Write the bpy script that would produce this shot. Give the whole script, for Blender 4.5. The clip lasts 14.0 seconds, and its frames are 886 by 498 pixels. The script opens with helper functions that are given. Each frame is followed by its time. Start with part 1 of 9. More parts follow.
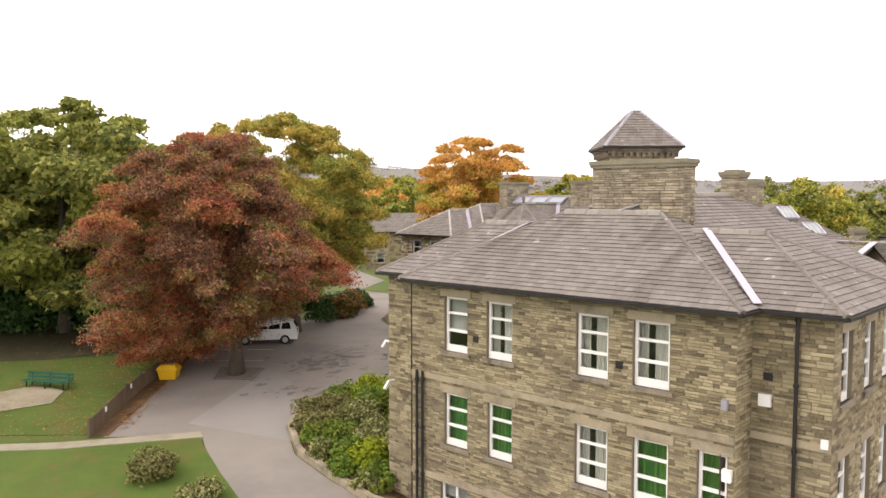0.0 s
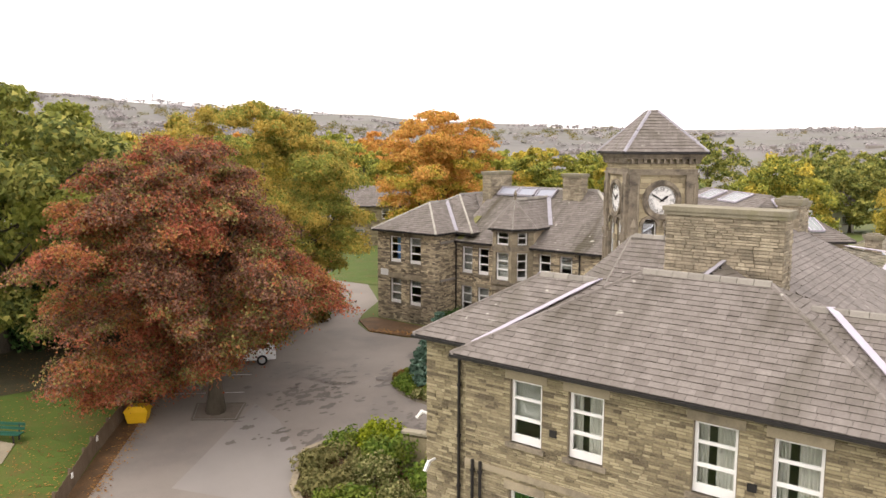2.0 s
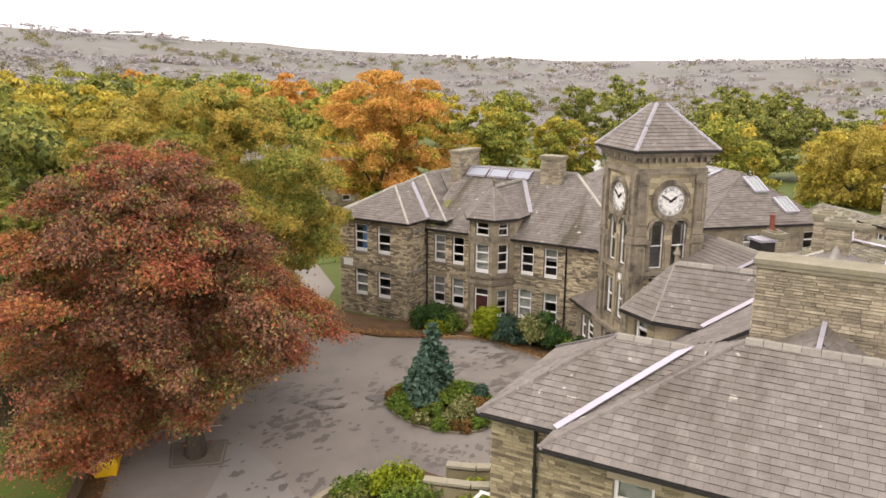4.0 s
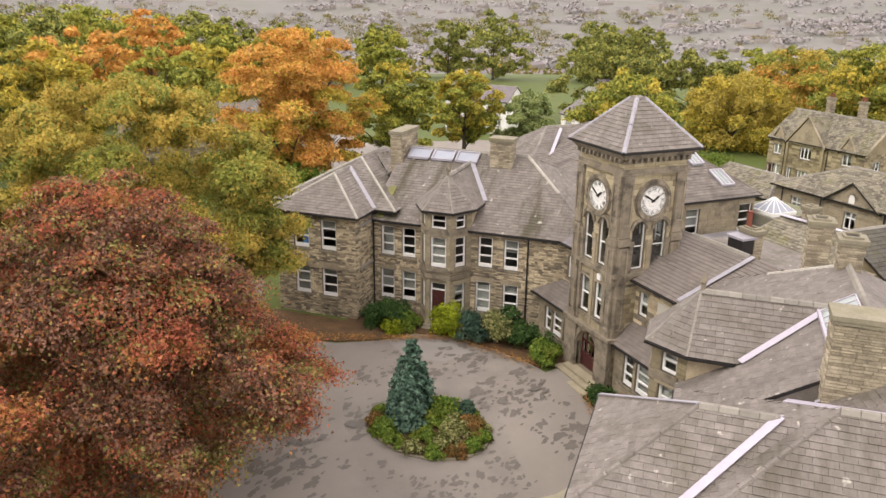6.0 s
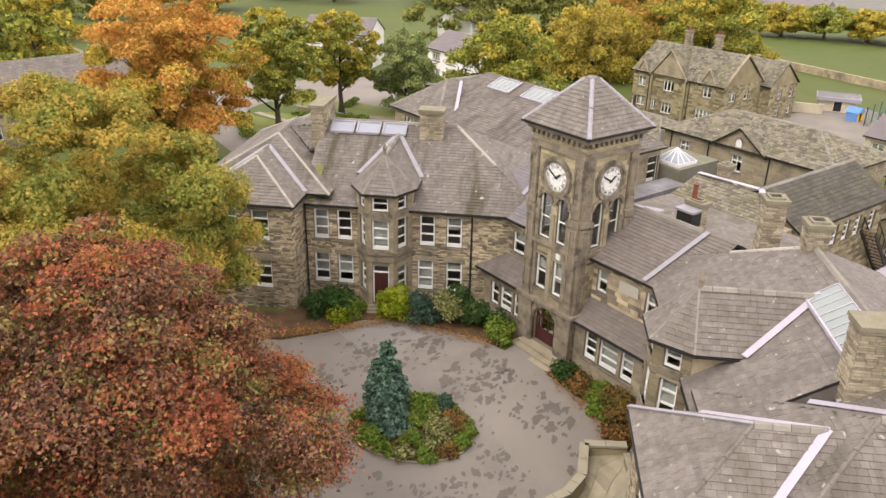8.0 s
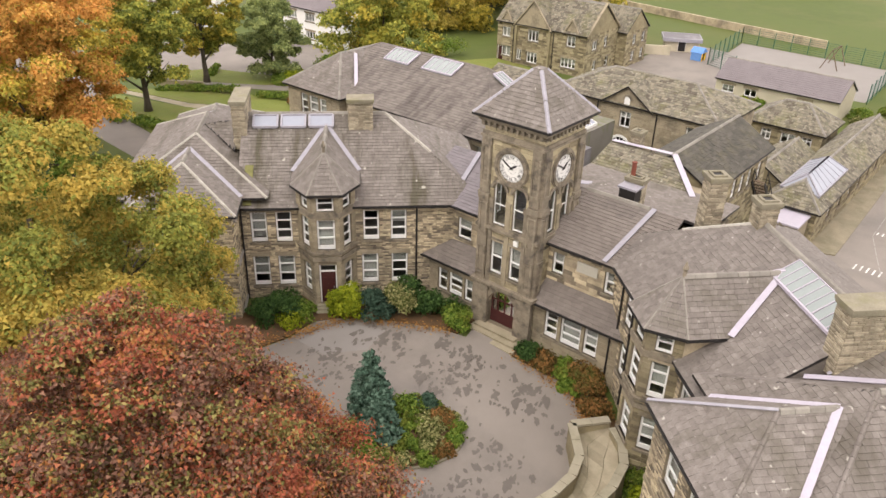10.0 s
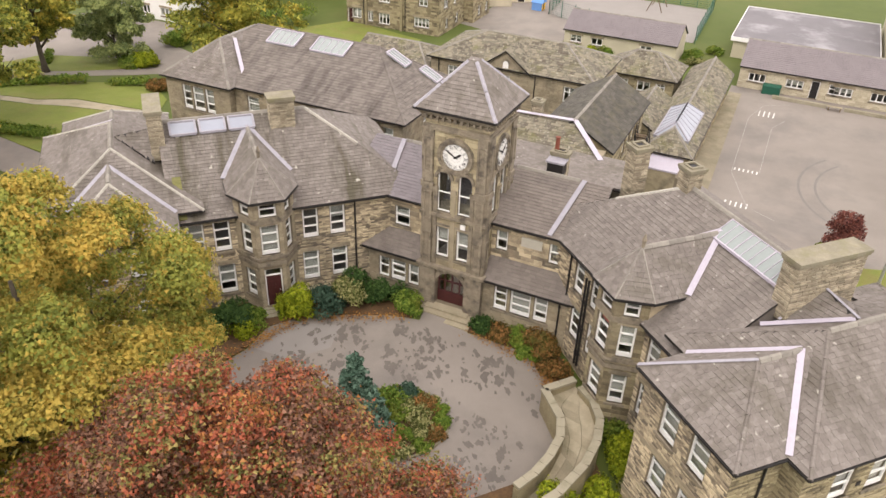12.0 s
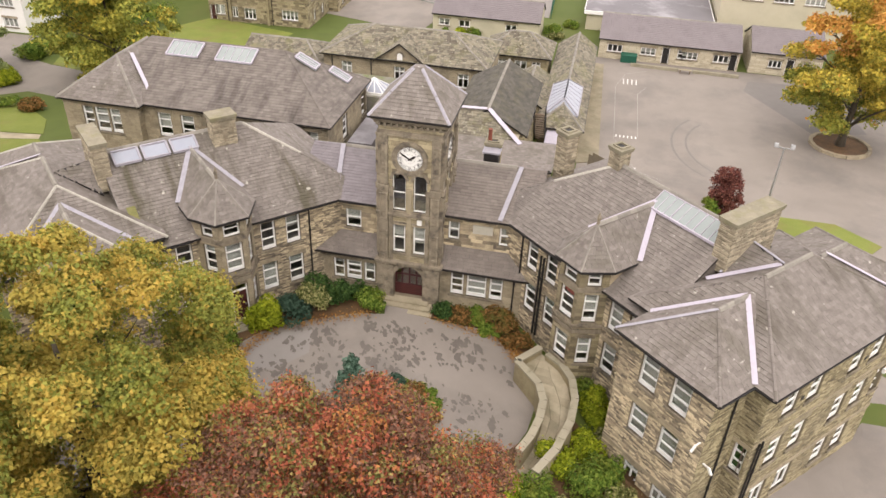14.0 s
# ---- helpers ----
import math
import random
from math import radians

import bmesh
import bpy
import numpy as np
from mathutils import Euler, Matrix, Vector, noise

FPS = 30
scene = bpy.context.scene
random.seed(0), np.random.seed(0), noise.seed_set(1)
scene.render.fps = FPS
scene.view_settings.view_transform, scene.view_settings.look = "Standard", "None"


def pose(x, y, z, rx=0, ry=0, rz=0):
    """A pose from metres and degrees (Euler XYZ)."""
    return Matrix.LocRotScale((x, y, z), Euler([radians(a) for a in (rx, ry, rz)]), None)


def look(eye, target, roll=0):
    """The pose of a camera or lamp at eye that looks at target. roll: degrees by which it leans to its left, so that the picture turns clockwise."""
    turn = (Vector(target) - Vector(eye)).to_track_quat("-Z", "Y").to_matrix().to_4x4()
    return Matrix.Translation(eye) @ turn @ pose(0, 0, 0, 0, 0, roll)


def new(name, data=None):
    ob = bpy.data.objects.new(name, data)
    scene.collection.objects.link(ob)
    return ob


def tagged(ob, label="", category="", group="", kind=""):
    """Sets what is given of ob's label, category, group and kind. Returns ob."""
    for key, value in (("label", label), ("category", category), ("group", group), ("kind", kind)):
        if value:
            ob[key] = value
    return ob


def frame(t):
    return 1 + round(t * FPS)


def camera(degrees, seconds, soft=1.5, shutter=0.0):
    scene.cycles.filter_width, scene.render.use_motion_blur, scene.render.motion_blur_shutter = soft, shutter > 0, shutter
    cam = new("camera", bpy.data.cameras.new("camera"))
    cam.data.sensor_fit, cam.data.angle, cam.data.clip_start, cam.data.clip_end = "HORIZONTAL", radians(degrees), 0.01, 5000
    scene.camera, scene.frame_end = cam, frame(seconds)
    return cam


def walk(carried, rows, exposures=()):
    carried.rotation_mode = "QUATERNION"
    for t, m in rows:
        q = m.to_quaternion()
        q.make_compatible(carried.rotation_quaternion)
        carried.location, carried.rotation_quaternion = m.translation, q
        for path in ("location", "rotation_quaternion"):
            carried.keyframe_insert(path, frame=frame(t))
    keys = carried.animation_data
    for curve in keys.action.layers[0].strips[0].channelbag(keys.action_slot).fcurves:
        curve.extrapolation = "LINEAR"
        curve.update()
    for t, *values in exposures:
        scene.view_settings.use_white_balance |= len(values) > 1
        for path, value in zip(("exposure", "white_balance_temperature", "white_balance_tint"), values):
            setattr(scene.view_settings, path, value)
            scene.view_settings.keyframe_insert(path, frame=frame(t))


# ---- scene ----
cam = camera(59.9, 14.0, soft=1.5)
METRES, EYE, TILT, LEAN, TURN = 54.0, 10.1, -3.75, 0.0, 0.0
ROWS = [
    (0.0, 0.0, 0.0, 0.0, -0.0, 0.0, -0.0),
    (0.5, -0.0184, 0.0239, 0.016, -1.0, -0.58, 0.03),
    (1.0, -0.0384, 0.0492, 0.0348, -2.4, -1.55, 0.07),
    (1.5, -0.0574, 0.0718, 0.053, -3.86, -2.74, 0.14),
    (2.0, -0.0785, 0.0962, 0.0725, -5.5, -4.0, 0.2),
    (2.5, -0.0981, 0.1187, 0.0897, -7.1, -5.19, 0.25),
    (3.0, -0.1197, 0.1433, 0.1076, -8.98, -6.55, 0.32),
    (5.5, -0.2225, 0.2679, 0.1923, -20.52, -13.12, 0.68),
    (6.0, -0.2446, 0.294, 0.2101, -23.56, -14.63, 0.77),
    (6.5, -0.2651, 0.3176, 0.2262, -26.4, -16.05, 0.85),
    (7.0, -0.2872, 0.343, 0.2431, -29.66, -17.75, 0.92),
    (7.5, -0.3071, 0.3662, 0.2589, -32.85, -19.37, 0.99),
    (8.0, -0.3279, 0.3912, 0.2761, -36.33, -21.06, 1.05),
    (10.5, -0.4216, 0.5184, 0.3495, -53.28, -27.18, 1.45),
    (11.0, -0.4404, 0.5449, 0.3644, -57.05, -28.38, 1.48),
    (11.5, -0.457, 0.5698, 0.3781, -60.49, -29.42, 1.53),
    (12.0, -0.4754, 0.597, 0.3925, -64.18, -30.48, 1.56),
    (12.5, -0.4933, 0.6224, 0.4058, -67.59, -31.43, 1.58),
    (13.0, -0.5135, 0.6501, 0.4191, -71.31, -32.31, 1.63),
    (13.5, -0.5324, 0.6754, 0.4319, -74.57, -32.69, 1.61),
    (14.0, -0.5527, 0.7016, 0.4459, -77.54, -32.79, 1.61),
]
walk(cam, [(t, pose(0, 0, EYE, TILT, LEAN, TURN) @ pose(METRES * x, METRES * y, METRES * z, 90 + pitch, roll, yaw)) for t, x, y, z, yaw, pitch, roll in ROWS],
     exposures=[(0.0, 0.0), (14.0, 0.0)])

# ---- overcast sky and a soft sun ----
world = bpy.data.worlds.new("overcast")
scene.world = world
world.use_nodes = True
wn, wl = world.node_tree.nodes, world.node_tree.links
wn.clear()
w_out = wn.new("ShaderNodeOutputWorld")
w_bg = wn.new("ShaderNodeBackground")
w_bg.inputs["Strength"].default_value = 0.1
w_sky = wn.new("ShaderNodeTexSky")
w_sky.sky_type, w_sky.sun_disc = "NISHITA", False
w_sky.sun_elevation, w_sky.sun_rotation = radians(51), radians(259)
w_sky.dust_density, w_sky.air_density = 4.0, 1.0
w_co = wn.new("ShaderNodeTexCoord")
w_no = wn.new("ShaderNodeTexNoise")
w_no.inputs["Scale"].default_value, w_no.inputs["Detail"].default_value = 2.2, 5.0
w_ra = wn.new("ShaderNodeValToRGB")
w_ra.color_ramp.elements[0].position, w_ra.color_ramp.elements[1].position = 0.3, 0.75
w_ra.color_ramp.elements[0].color, w_ra.color_ramp.elements[1].color = (0.82, 0.755, 0.745, 1), (1.0, 0.925, 0.90, 1)
w_sc = wn.new("ShaderNodeVectorMath")
w_sc.operation = "SCALE"
w_sc.inputs["Scale"].default_value = 27.0
w_mi = wn.new("ShaderNodeMix")
w_mi.data_type = "RGBA"
w_mi.inputs["Factor"].default_value = 0.92
wl.new(w_co.outputs["Generated"], w_no.inputs["Vector"])
wl.new(w_no.outputs["Fac"], w_ra.inputs["Fac"])
wl.new(w_ra.outputs["Color"], w_sc.inputs[0])
wl.new(w_sky.outputs["Color"], w_mi.inputs["A"])
wl.new(w_sc.outputs["Vector"], w_mi.inputs["B"])
wl.new(w_mi.outputs["Result"], w_bg.inputs["Color"])
wl.new(w_bg.outputs["Background"], w_out.inputs["Surface"])
sun = new("sun", bpy.data.lights.new("sun", "SUN"))
sun.data.energy, sun.data.angle, sun.data.color = 1.6, radians(24), (1.0, 0.92, 0.84)
sun.matrix_world = look((0, 0, 0), (0.72, 0.14, -0.92))


# ---- materials ----
def material(name, colours, scale=2.0, rough=0.85, bump=0.15, fine=18.0, island=0.0, metal=0.0, stain=None, stain_scale=0.35, stain_amount=0.5, spec=0.3, obj_random=0.0, stretch=(1, 1, 1), bump_dist=0.02, gain=1.0, streak=None, speck=None):
    """Ramp of colours over two noises, varied piece by piece, with stains of a second colour and a fine relief."""
    m = bpy.data.materials.new(name)
    m.use_nodes = True
    n, l = m.node_tree.nodes, m.node_tree.links
    b = n["Principled BSDF"]
    b.inputs["Roughness"].default_value = rough
    b.inputs["Metallic"].default_value = metal
    b.inputs["Specular IOR Level"].default_value = spec
    co = n.new("ShaderNodeNewGeometry")
    mp = n.new("ShaderNodeMapping")
    mp.inputs["Scale"].default_value = stretch
    l.new(co.outputs["Position"], mp.inputs["Vector"])
    big = n.new("ShaderNodeTexNoise")
    big.inputs["Scale"].default_value, big.inputs["Detail"].default_value, big.inputs["Roughness"].default_value = scale, 5.0, 0.6
    small = n.new("ShaderNodeTexNoise")
    small.inputs["Scale"].default_value, small.inputs["Detail"].default_value = fine, 4.0
    l.new(mp.outputs["Vector"], big.inputs["Vector"])
    l.new(mp.outputs["Vector"], small.inputs["Vector"])
    mix = n.new("ShaderNodeMath")
    mix.operation = "MULTIPLY_ADD"
    mix.inputs[1].default_value, mix.inputs[2].default_value = 0.35, 0.0
    l.new(small.outputs["Fac"], mix.inputs[0])
    add = n.new("ShaderNodeMath")
    add.operation = "MULTIPLY_ADD"
    add.inputs[1].default_value = 0.65
    l.new(big.outputs["Fac"], add.inputs[0])
    l.new(mix.outputs[0], add.inputs[2])
    last = add
    if gain != 1.0:
        gn = n.new("ShaderNodeMath")
        gn.operation = "MULTIPLY_ADD"
        gn.inputs[1].default_value, gn.inputs[2].default_value = gain, 0.5 - 0.5 * gain
        l.new(add.outputs[0], gn.inputs[0])
        last = gn
    for amount, source in ((island, co.outputs["Random Per Island"]), (obj_random, None)):
        if amount:
            if source is None:
                oi = n.new("ShaderNodeObjectInfo")
                source = oi.outputs["Random"]
            sub = n.new("ShaderNodeMath")
            sub.operation = "SUBTRACT"
            sub.inputs[1].default_value = 0.5
            l.new(source, sub.inputs[0])
            ma = n.new("ShaderNodeMath")
            ma.operation = "MULTIPLY_ADD"
            ma.inputs[1].default_value = amount
            l.new(sub.outputs[0], ma.inputs[0])
            l.new(last.outputs[0], ma.inputs[2])
            last = ma
    ramp = n.new("ShaderNodeValToRGB")
    r = ramp.color_ramp
    while len(r.elements) < len(colours):
        r.elements.new(0.5)
    for i, c in enumerate(colours):
        r.elements[i].position = 0.22 + 0.56 * i / max(1, len(colours) - 1)
        r.elements[i].color = (*c, 1)
    l.new(last.outputs[0], ramp.inputs["Fac"])
    out = ramp.outputs["Color"]
    if stain:
        st = n.new("ShaderNodeTexNoise")
        st.inputs["Scale"].default_value, st.inputs["Detail"].default_value, st.inputs["Roughness"].default_value = stain_scale, 6.0, 0.65
        if streak is None:
            l.new(co.outputs["Position"], st.inputs["Vector"])
        else:
            tm = n.new("ShaderNodeMapping")
            tm.vector_type = "TEXTURE"
            tm.inputs["Rotation"].default_value = (0, 0, radians(streak))
            tm.inputs["Scale"].default_value = (1, 5, 5)
            l.new(co.outputs["Position"], tm.inputs["Vector"])
            l.new(tm.outputs["Vector"], st.inputs["Vector"])
        sr = n.new("ShaderNodeMapRange")
        sr.inputs["From Min"].default_value, sr.inputs["From Max"].default_value = 0.5, 0.68
        sr.inputs["To Max"].default_value = stain_amount
        l.new(st.outputs["Fac"], sr.inputs["Value"])
        mm = n.new("ShaderNodeMix")
        mm.data_type = "RGBA"
        l.new(sr.outputs["Result"], mm.inputs["Factor"])
        l.new(out, mm.inputs["A"])
        mm.inputs["B"].default_value = (*stain, 1)
        out = mm.outputs["Result"]
    if speck:
        # small spots of lichen
        sk = n.new("ShaderNodeTexNoise")
        sk.inputs["Scale"].default_value, sk.inputs["Detail"].default_value = speck[1], 2.0
        l.new(co.outputs["Position"], sk.inputs["Vector"])
        kr = n.new("ShaderNodeMapRange")
        kr.inputs["From Min"].default_value, kr.inputs["From Max"].default_value = speck[2], speck[2] + 0.06
        kr.inputs["To Max"].default_value = 0.8
        l.new(sk.outputs["Fac"], kr.inputs["Value"])
        km = n.new("ShaderNodeMix")
        km.data_type = "RGBA"
        l.new(kr.outputs["Result"], km.inputs["Factor"])
        l.new(out, km.inputs["A"])
        km.inputs["B"].default_value = (*speck[0], 1)
        out = km.outputs["Result"]
    l.new(out, b.inputs["Base Color"])
    if bump:
        bp = n.new("ShaderNodeBump")
        bp.inputs["Strength"].default_value, bp.inputs["Distance"].default_value = bump, bump_dist
        l.new(small.outputs["Fac"], bp.inputs["Height"])
        l.new(bp.outputs["Normal"], b.inputs["Normal"])
    return m


STONE = material("coursed_sandstone", [(0.1062, 0.0868, 0.0546), (0.2134, 0.1772, 0.1072), (0.2905, 0.2471, 0.1498), (0.3779, 0.3257, 0.2049)], 0.9, island=0.5, bump=0.5, stain=(0.10, 0.083, 0.065), stain_scale=0.22, stain_amount=0.45)
STONE_PIECE = material("coursed_sandstone_block", [(0.1062, 0.0868, 0.0546), (0.2134, 0.1772, 0.1072), (0.2905, 0.2471, 0.1498), (0.3779, 0.3257, 0.2049)], 0.9, obj_random=0.5, bump=0.5, stain=(0.10, 0.083, 0.065), stain_scale=0.22, stain_amount=0.45)
STONE_DARK = material("sooty_sandstone", [(0.1422, 0.1176, 0.0886), (0.2934, 0.2408, 0.1691), (0.4379, 0.3618, 0.243), (0.607, 0.5096, 0.3416)], 0.9, island=0.6, bump=0.5, stain=(0.045, 0.04, 0.034), stain_scale=0.25, stain_amount=0.6)
MORTAR = material("mortar", [(0.13, 0.108, 0.075), (0.22, 0.185, 0.13)], 1.5, bump=0.3)
ASHLAR = material("ashlar", [(0.198, 0.165, 0.112), (0.297, 0.251, 0.173), (0.385, 0.327, 0.228)], 1.2, island=0.25, bump=0.3, stain=(0.085, 0.072, 0.058), stain_scale=0.5, stain_amount=0.7)
TOWER_STONE = material("tower_sandstone", [(0.1904, 0.1568, 0.103), (0.3024, 0.2554, 0.1624), (0.3864, 0.3304, 0.2106), (0.4592, 0.3976, 0.2632)], 0.8, island=0.45, bump=0.4, stain=(0.10, 0.086, 0.068), stain_scale=0.55, stain_amount=0.6)
ASHLAR_DARK = material("sooty_ashlar", [(0.094, 0.079, 0.063), (0.17, 0.143, 0.108), (0.25, 0.212, 0.156), (0.33, 0.285, 0.21)], 1.6, island=0.25, bump=0.4, stain=(0.05, 0.043, 0.037), stain_scale=1.3, stain_amount=0.8)
SLATE_TONES = [(0.1, 0.085, 0.074), (0.146, 0.127, 0.112), (0.184, 0.162, 0.145), (0.255, 0.228, 0.205)]
SLATE = material("slate", SLATE_TONES, 3.5, rough=0.75, island=0.2, bump=0.25, stain=(0.095, 0.084, 0.06), stain_scale=0.7, stain_amount=0.67, gain=0.9, speck=((0.42, 0.40, 0.35), 2.6, 0.70))
SLATE_NORTH = material("north_wing_slate", SLATE_TONES, 3.5, rough=0.75, island=0.2, bump=0.25, stain=(0.07, 0.062, 0.038), stain_scale=0.9, stain_amount=0.90, gain=0.9, streak=136, speck=((0.42, 0.40, 0.34), 2.6, 0.68))
SLATE_SOUTH = material("south_wing_slate", SLATE_TONES, 3.5, rough=0.72, island=0.2, bump=0.25, stain=(0.11, 0.096, 0.085), stain_scale=0.9, stain_amount=0.72, gain=0.9, streak=227, speck=((0.42, 0.40, 0.36), 2.6, 0.70))
SLATE_END = material("wing_end_slate", SLATE_TONES, 2.0, rough=0.75, island=0.2, bump=0.25, stain=(0.085, 0.073, 0.056), stain_scale=0.8, stain_amount=0.82, gain=0.9, streak=317, speck=((0.40, 0.38, 0.33), 2.4, 0.71))
SLATE_PIECE = material("single_slate", SLATE_TONES, 2.0, rough=0.75, obj_random=0.2, bump=0.25, stain=(0.098, 0.086, 0.068), stain_scale=0.8, stain_amount=0.72, gain=0.9, streak=317)
SLATE_HALL = material("hall_slate", [(0.1, 0.0854, 0.0735), (0.15, 0.13, 0.1137), (0.19, 0.1668, 0.149)], 1.5, rough=0.75, island=0.3, bump=0.25, stain=(0.055, 0.046, 0.04), stain_scale=0.6, stain_amount=0.9, streak=90)
STONE_CHIMNEY = material("sooty_chimney_stone", [(0.1137, 0.0975, 0.0725), (0.2353, 0.2002, 0.1431), (0.3497, 0.3003, 0.216), (0.4875, 0.4264, 0.3119)], 1.4, island=0.3, bump=0.6, stain=(0.07, 0.063, 0.048), stain_scale=0.8, stain_amount=0.5)
MOSSY_CAP = material("mossy_coping", [(0.13, 0.116, 0.085), (0.21, 0.188, 0.135), (0.3, 0.27, 0.195)], 1.4, bump=0.4, stain=(0.17, 0.16, 0.07), stain_scale=1.2, stain_amount=0.5)
MOSS = material("roof_moss", [(0.1, 0.1, 0.04), (0.15, 0.145, 0.05), (0.2, 0.185, 0.09)], 2.5, fine=14, bump=0.6, bump_dist=0.04)
# pale net; in most windows its tone replaces the sky's reflection in the glass
NET = material("net_sheen_blind", [(0.288, 0.274, 0.248), (0.403, 0.385, 0.353)], 4.0, bump=0.05, stretch=(3, 3, 0.2))
FAR_WALL = material("far_house_wall", [(0.20, 0.18, 0.155), (0.34, 0.31, 0.275)], 0.01, bump=0.0, island=0.6)
SLATE_BLUE = material("new_slate", [(0.137, 0.121, 0.126), (0.179, 0.16, 0.168), (0.231, 0.21, 0.221)], 0.5, rough=0.7, island=0.18, bump=0.2, stain=(0.10, 0.09, 0.09), stain_scale=0.5)
SLATE_BROWN = material("brown_slate", [(0.1178, 0.0997, 0.0855), (0.1647, 0.1415, 0.125), (0.2134, 0.1843, 0.1638)], 0.5, rough=0.75, island=0.2, bump=0.2, stain=(0.06, 0.052, 0.045), stain_scale=0.5)
STONE_SLATE = material("mossy_stone_slate", [(0.0862, 0.0739, 0.0554), (0.147, 0.131, 0.0986), (0.222, 0.197, 0.145)], 0.9, island=0.5, bump=0.4, stain=(0.15, 0.145, 0.05), stain_scale=0.5, stain_amount=0.55, speck=((0.30, 0.285, 0.22), 4.5, 0.61))
LEAD = material("lead_flashing", [(0.3456, 0.3145, 0.367), (0.456, 0.4237, 0.482)], 3.0, rough=0.45, bump=0.1)
LEAD_GREY = material("grey_lead", [(0.22, 0.21, 0.235), (0.36, 0.345, 0.38)], 3.0, rough=0.5, bump=0.1)
WHITE = material("white_paint", [(0.70, 0.69, 0.67), (0.80, 0.79, 0.77)], 2.0, rough=0.45, bump=0.05)
BLACK_IRON = material("black_iron", [(0.012, 0.011, 0.011), (0.03, 0.027, 0.026)], 4.0, rough=0.5, bump=0.1)
RIDGE = material("stone_ridge", [(0.17, 0.155, 0.135), (0.27, 0.25, 0.215)], 3.0, island=0.4, bump=0.3)
RIDGE_PALE = material("pale_ridge", [(0.302, 0.288, 0.245), (0.418, 0.396, 0.346)], 3.0, island=0.4, bump=0.3)
ASPHALT = material("worn_asphalt", [(0.172, 0.15, 0.13), (0.212, 0.187, 0.163), (0.25, 0.222, 0.195)], 0.25, rough=0.8, fine=30, bump=0.25, stain=(0.135, 0.122, 0.112), stain_scale=0.16, stain_amount=0.6)
DAMP = material("dark_patch", [(0.1, 0.087, 0.075), (0.15, 0.131, 0.114)], 1.5, rough=0.6, fine=30, bump=0.2)
PATCH = material("newer_asphalt", [(0.205, 0.187, 0.17), (0.25, 0.23, 0.212)], 0.4, rough=0.8, fine=30, bump=0.2)
GRASS = material("mown_grass", [(0.0454, 0.0712, 0.0096), (0.0666, 0.1024, 0.0137), (0.0901, 0.1292, 0.0192)], 0.4, fine=14, bump=0.5, stain=(0.13, 0.085, 0.03), stain_scale=0.5, stain_amount=0.55, bump_dist=0.05)
FIELD = material("fields", [(0.058, 0.078, 0.015), (0.076, 0.1, 0.019), (0.085, 0.096, 0.025)], 0.02, fine=0.6, bump=0.1, stain=(0.115, 0.115, 0.034), stain_scale=0.06, stain_amount=0.5)
# distant land: haze is painted in as pale grey-lilac base colours
HAZED_LAND = material("hazed_valley_land", [(0.1136, 0.1133, 0.098), (0.1604, 0.152, 0.1436), (0.1404, 0.1391, 0.1142), (0.2072, 0.183, 0.1992)], 0.0035, fine=0.02, bump=0.0, stain=(0.18, 0.168, 0.158), stain_scale=0.0016, stain_amount=0.75, gain=1.5)
SOIL = material("leafy_soil", [(0.042, 0.0288, 0.0168), (0.102, 0.06, 0.0288), (0.192, 0.102, 0.042)], 1.2, fine=12, bump=0.5, bump_dist=0.04)
# brown leaf litter, with the shade of the trees darkened into its colour
SHADE_LITTER = material("litter_with_painted_shade", [(0.022, 0.022, 0.01), (0.045, 0.04, 0.018), (0.08, 0.06, 0.026)], 0.9, fine=12, bump=0.5, bump_dist=0.04)
PAVING = material("stone_paving", [(0.20, 0.175, 0.12), (0.29, 0.25, 0.175), (0.36, 0.315, 0.225)], 0.8, island=0.4, obj_random=0.4, bump=0.3, stain=(0.12, 0.11, 0.06), stain_scale=0.6)
KERB = material("kerb_stone", [(0.23, 0.205, 0.15), (0.33, 0.30, 0.22)], 1.0, island=0.3, bump=0.3, stain=(0.14, 0.13, 0.07), stain_scale=0.7)
KERB_DULL = material("mossy_kerb_stone", [(0.11, 0.1, 0.08), (0.17, 0.15, 0.12)], 1.0, island=0.3, bump=0.3)
TRODDEN = material("trodden_soil", [(0.1, 0.085, 0.068), (0.15, 0.125, 0.1), (0.19, 0.165, 0.135)], 1.2, fine=12, bump=0.4, bump_dist=0.03)
BARK = material("bark", [(0.035, 0.028, 0.02), (0.075, 0.062, 0.045), (0.12, 0.10, 0.075)], 2.0, fine=9, bump=0.7, stretch=(1, 1, 0.3), bump_dist=0.05)
DOOR_RED = material("dark_red_door", [(0.045, 0.014, 0.014), (0.075, 0.022, 0.02)], 3.0, rough=0.5, bump=0.1)
RENDERED = material("cream_render", [(0.42, 0.38, 0.28), (0.52, 0.48, 0.36)], 0.6, bump=0.15, stain=(0.30, 0.27, 0.20), stain_scale=0.3, stain_amount=0.4)
WHITEWALL = material("white_render", [(0.66, 0.65, 0.62), (0.78, 0.77, 0.74)], 0.7, bump=0.1)
TILE_GREY = material("concrete_tiles", [(0.1456, 0.1271, 0.1304), (0.208, 0.1825, 0.1872)], 0.5, island=0.12, rough=0.8, bump=0.3)
PALE_STONE = material("pale_reconstituted_stone", [(0.377, 0.332, 0.24), (0.481, 0.429, 0.319), (0.572, 0.514, 0.39)], 0.8, island=0.4, bump=0.3, stain=(0.22, 0.195, 0.145), stain_scale=0.4, stain_amount=0.5)
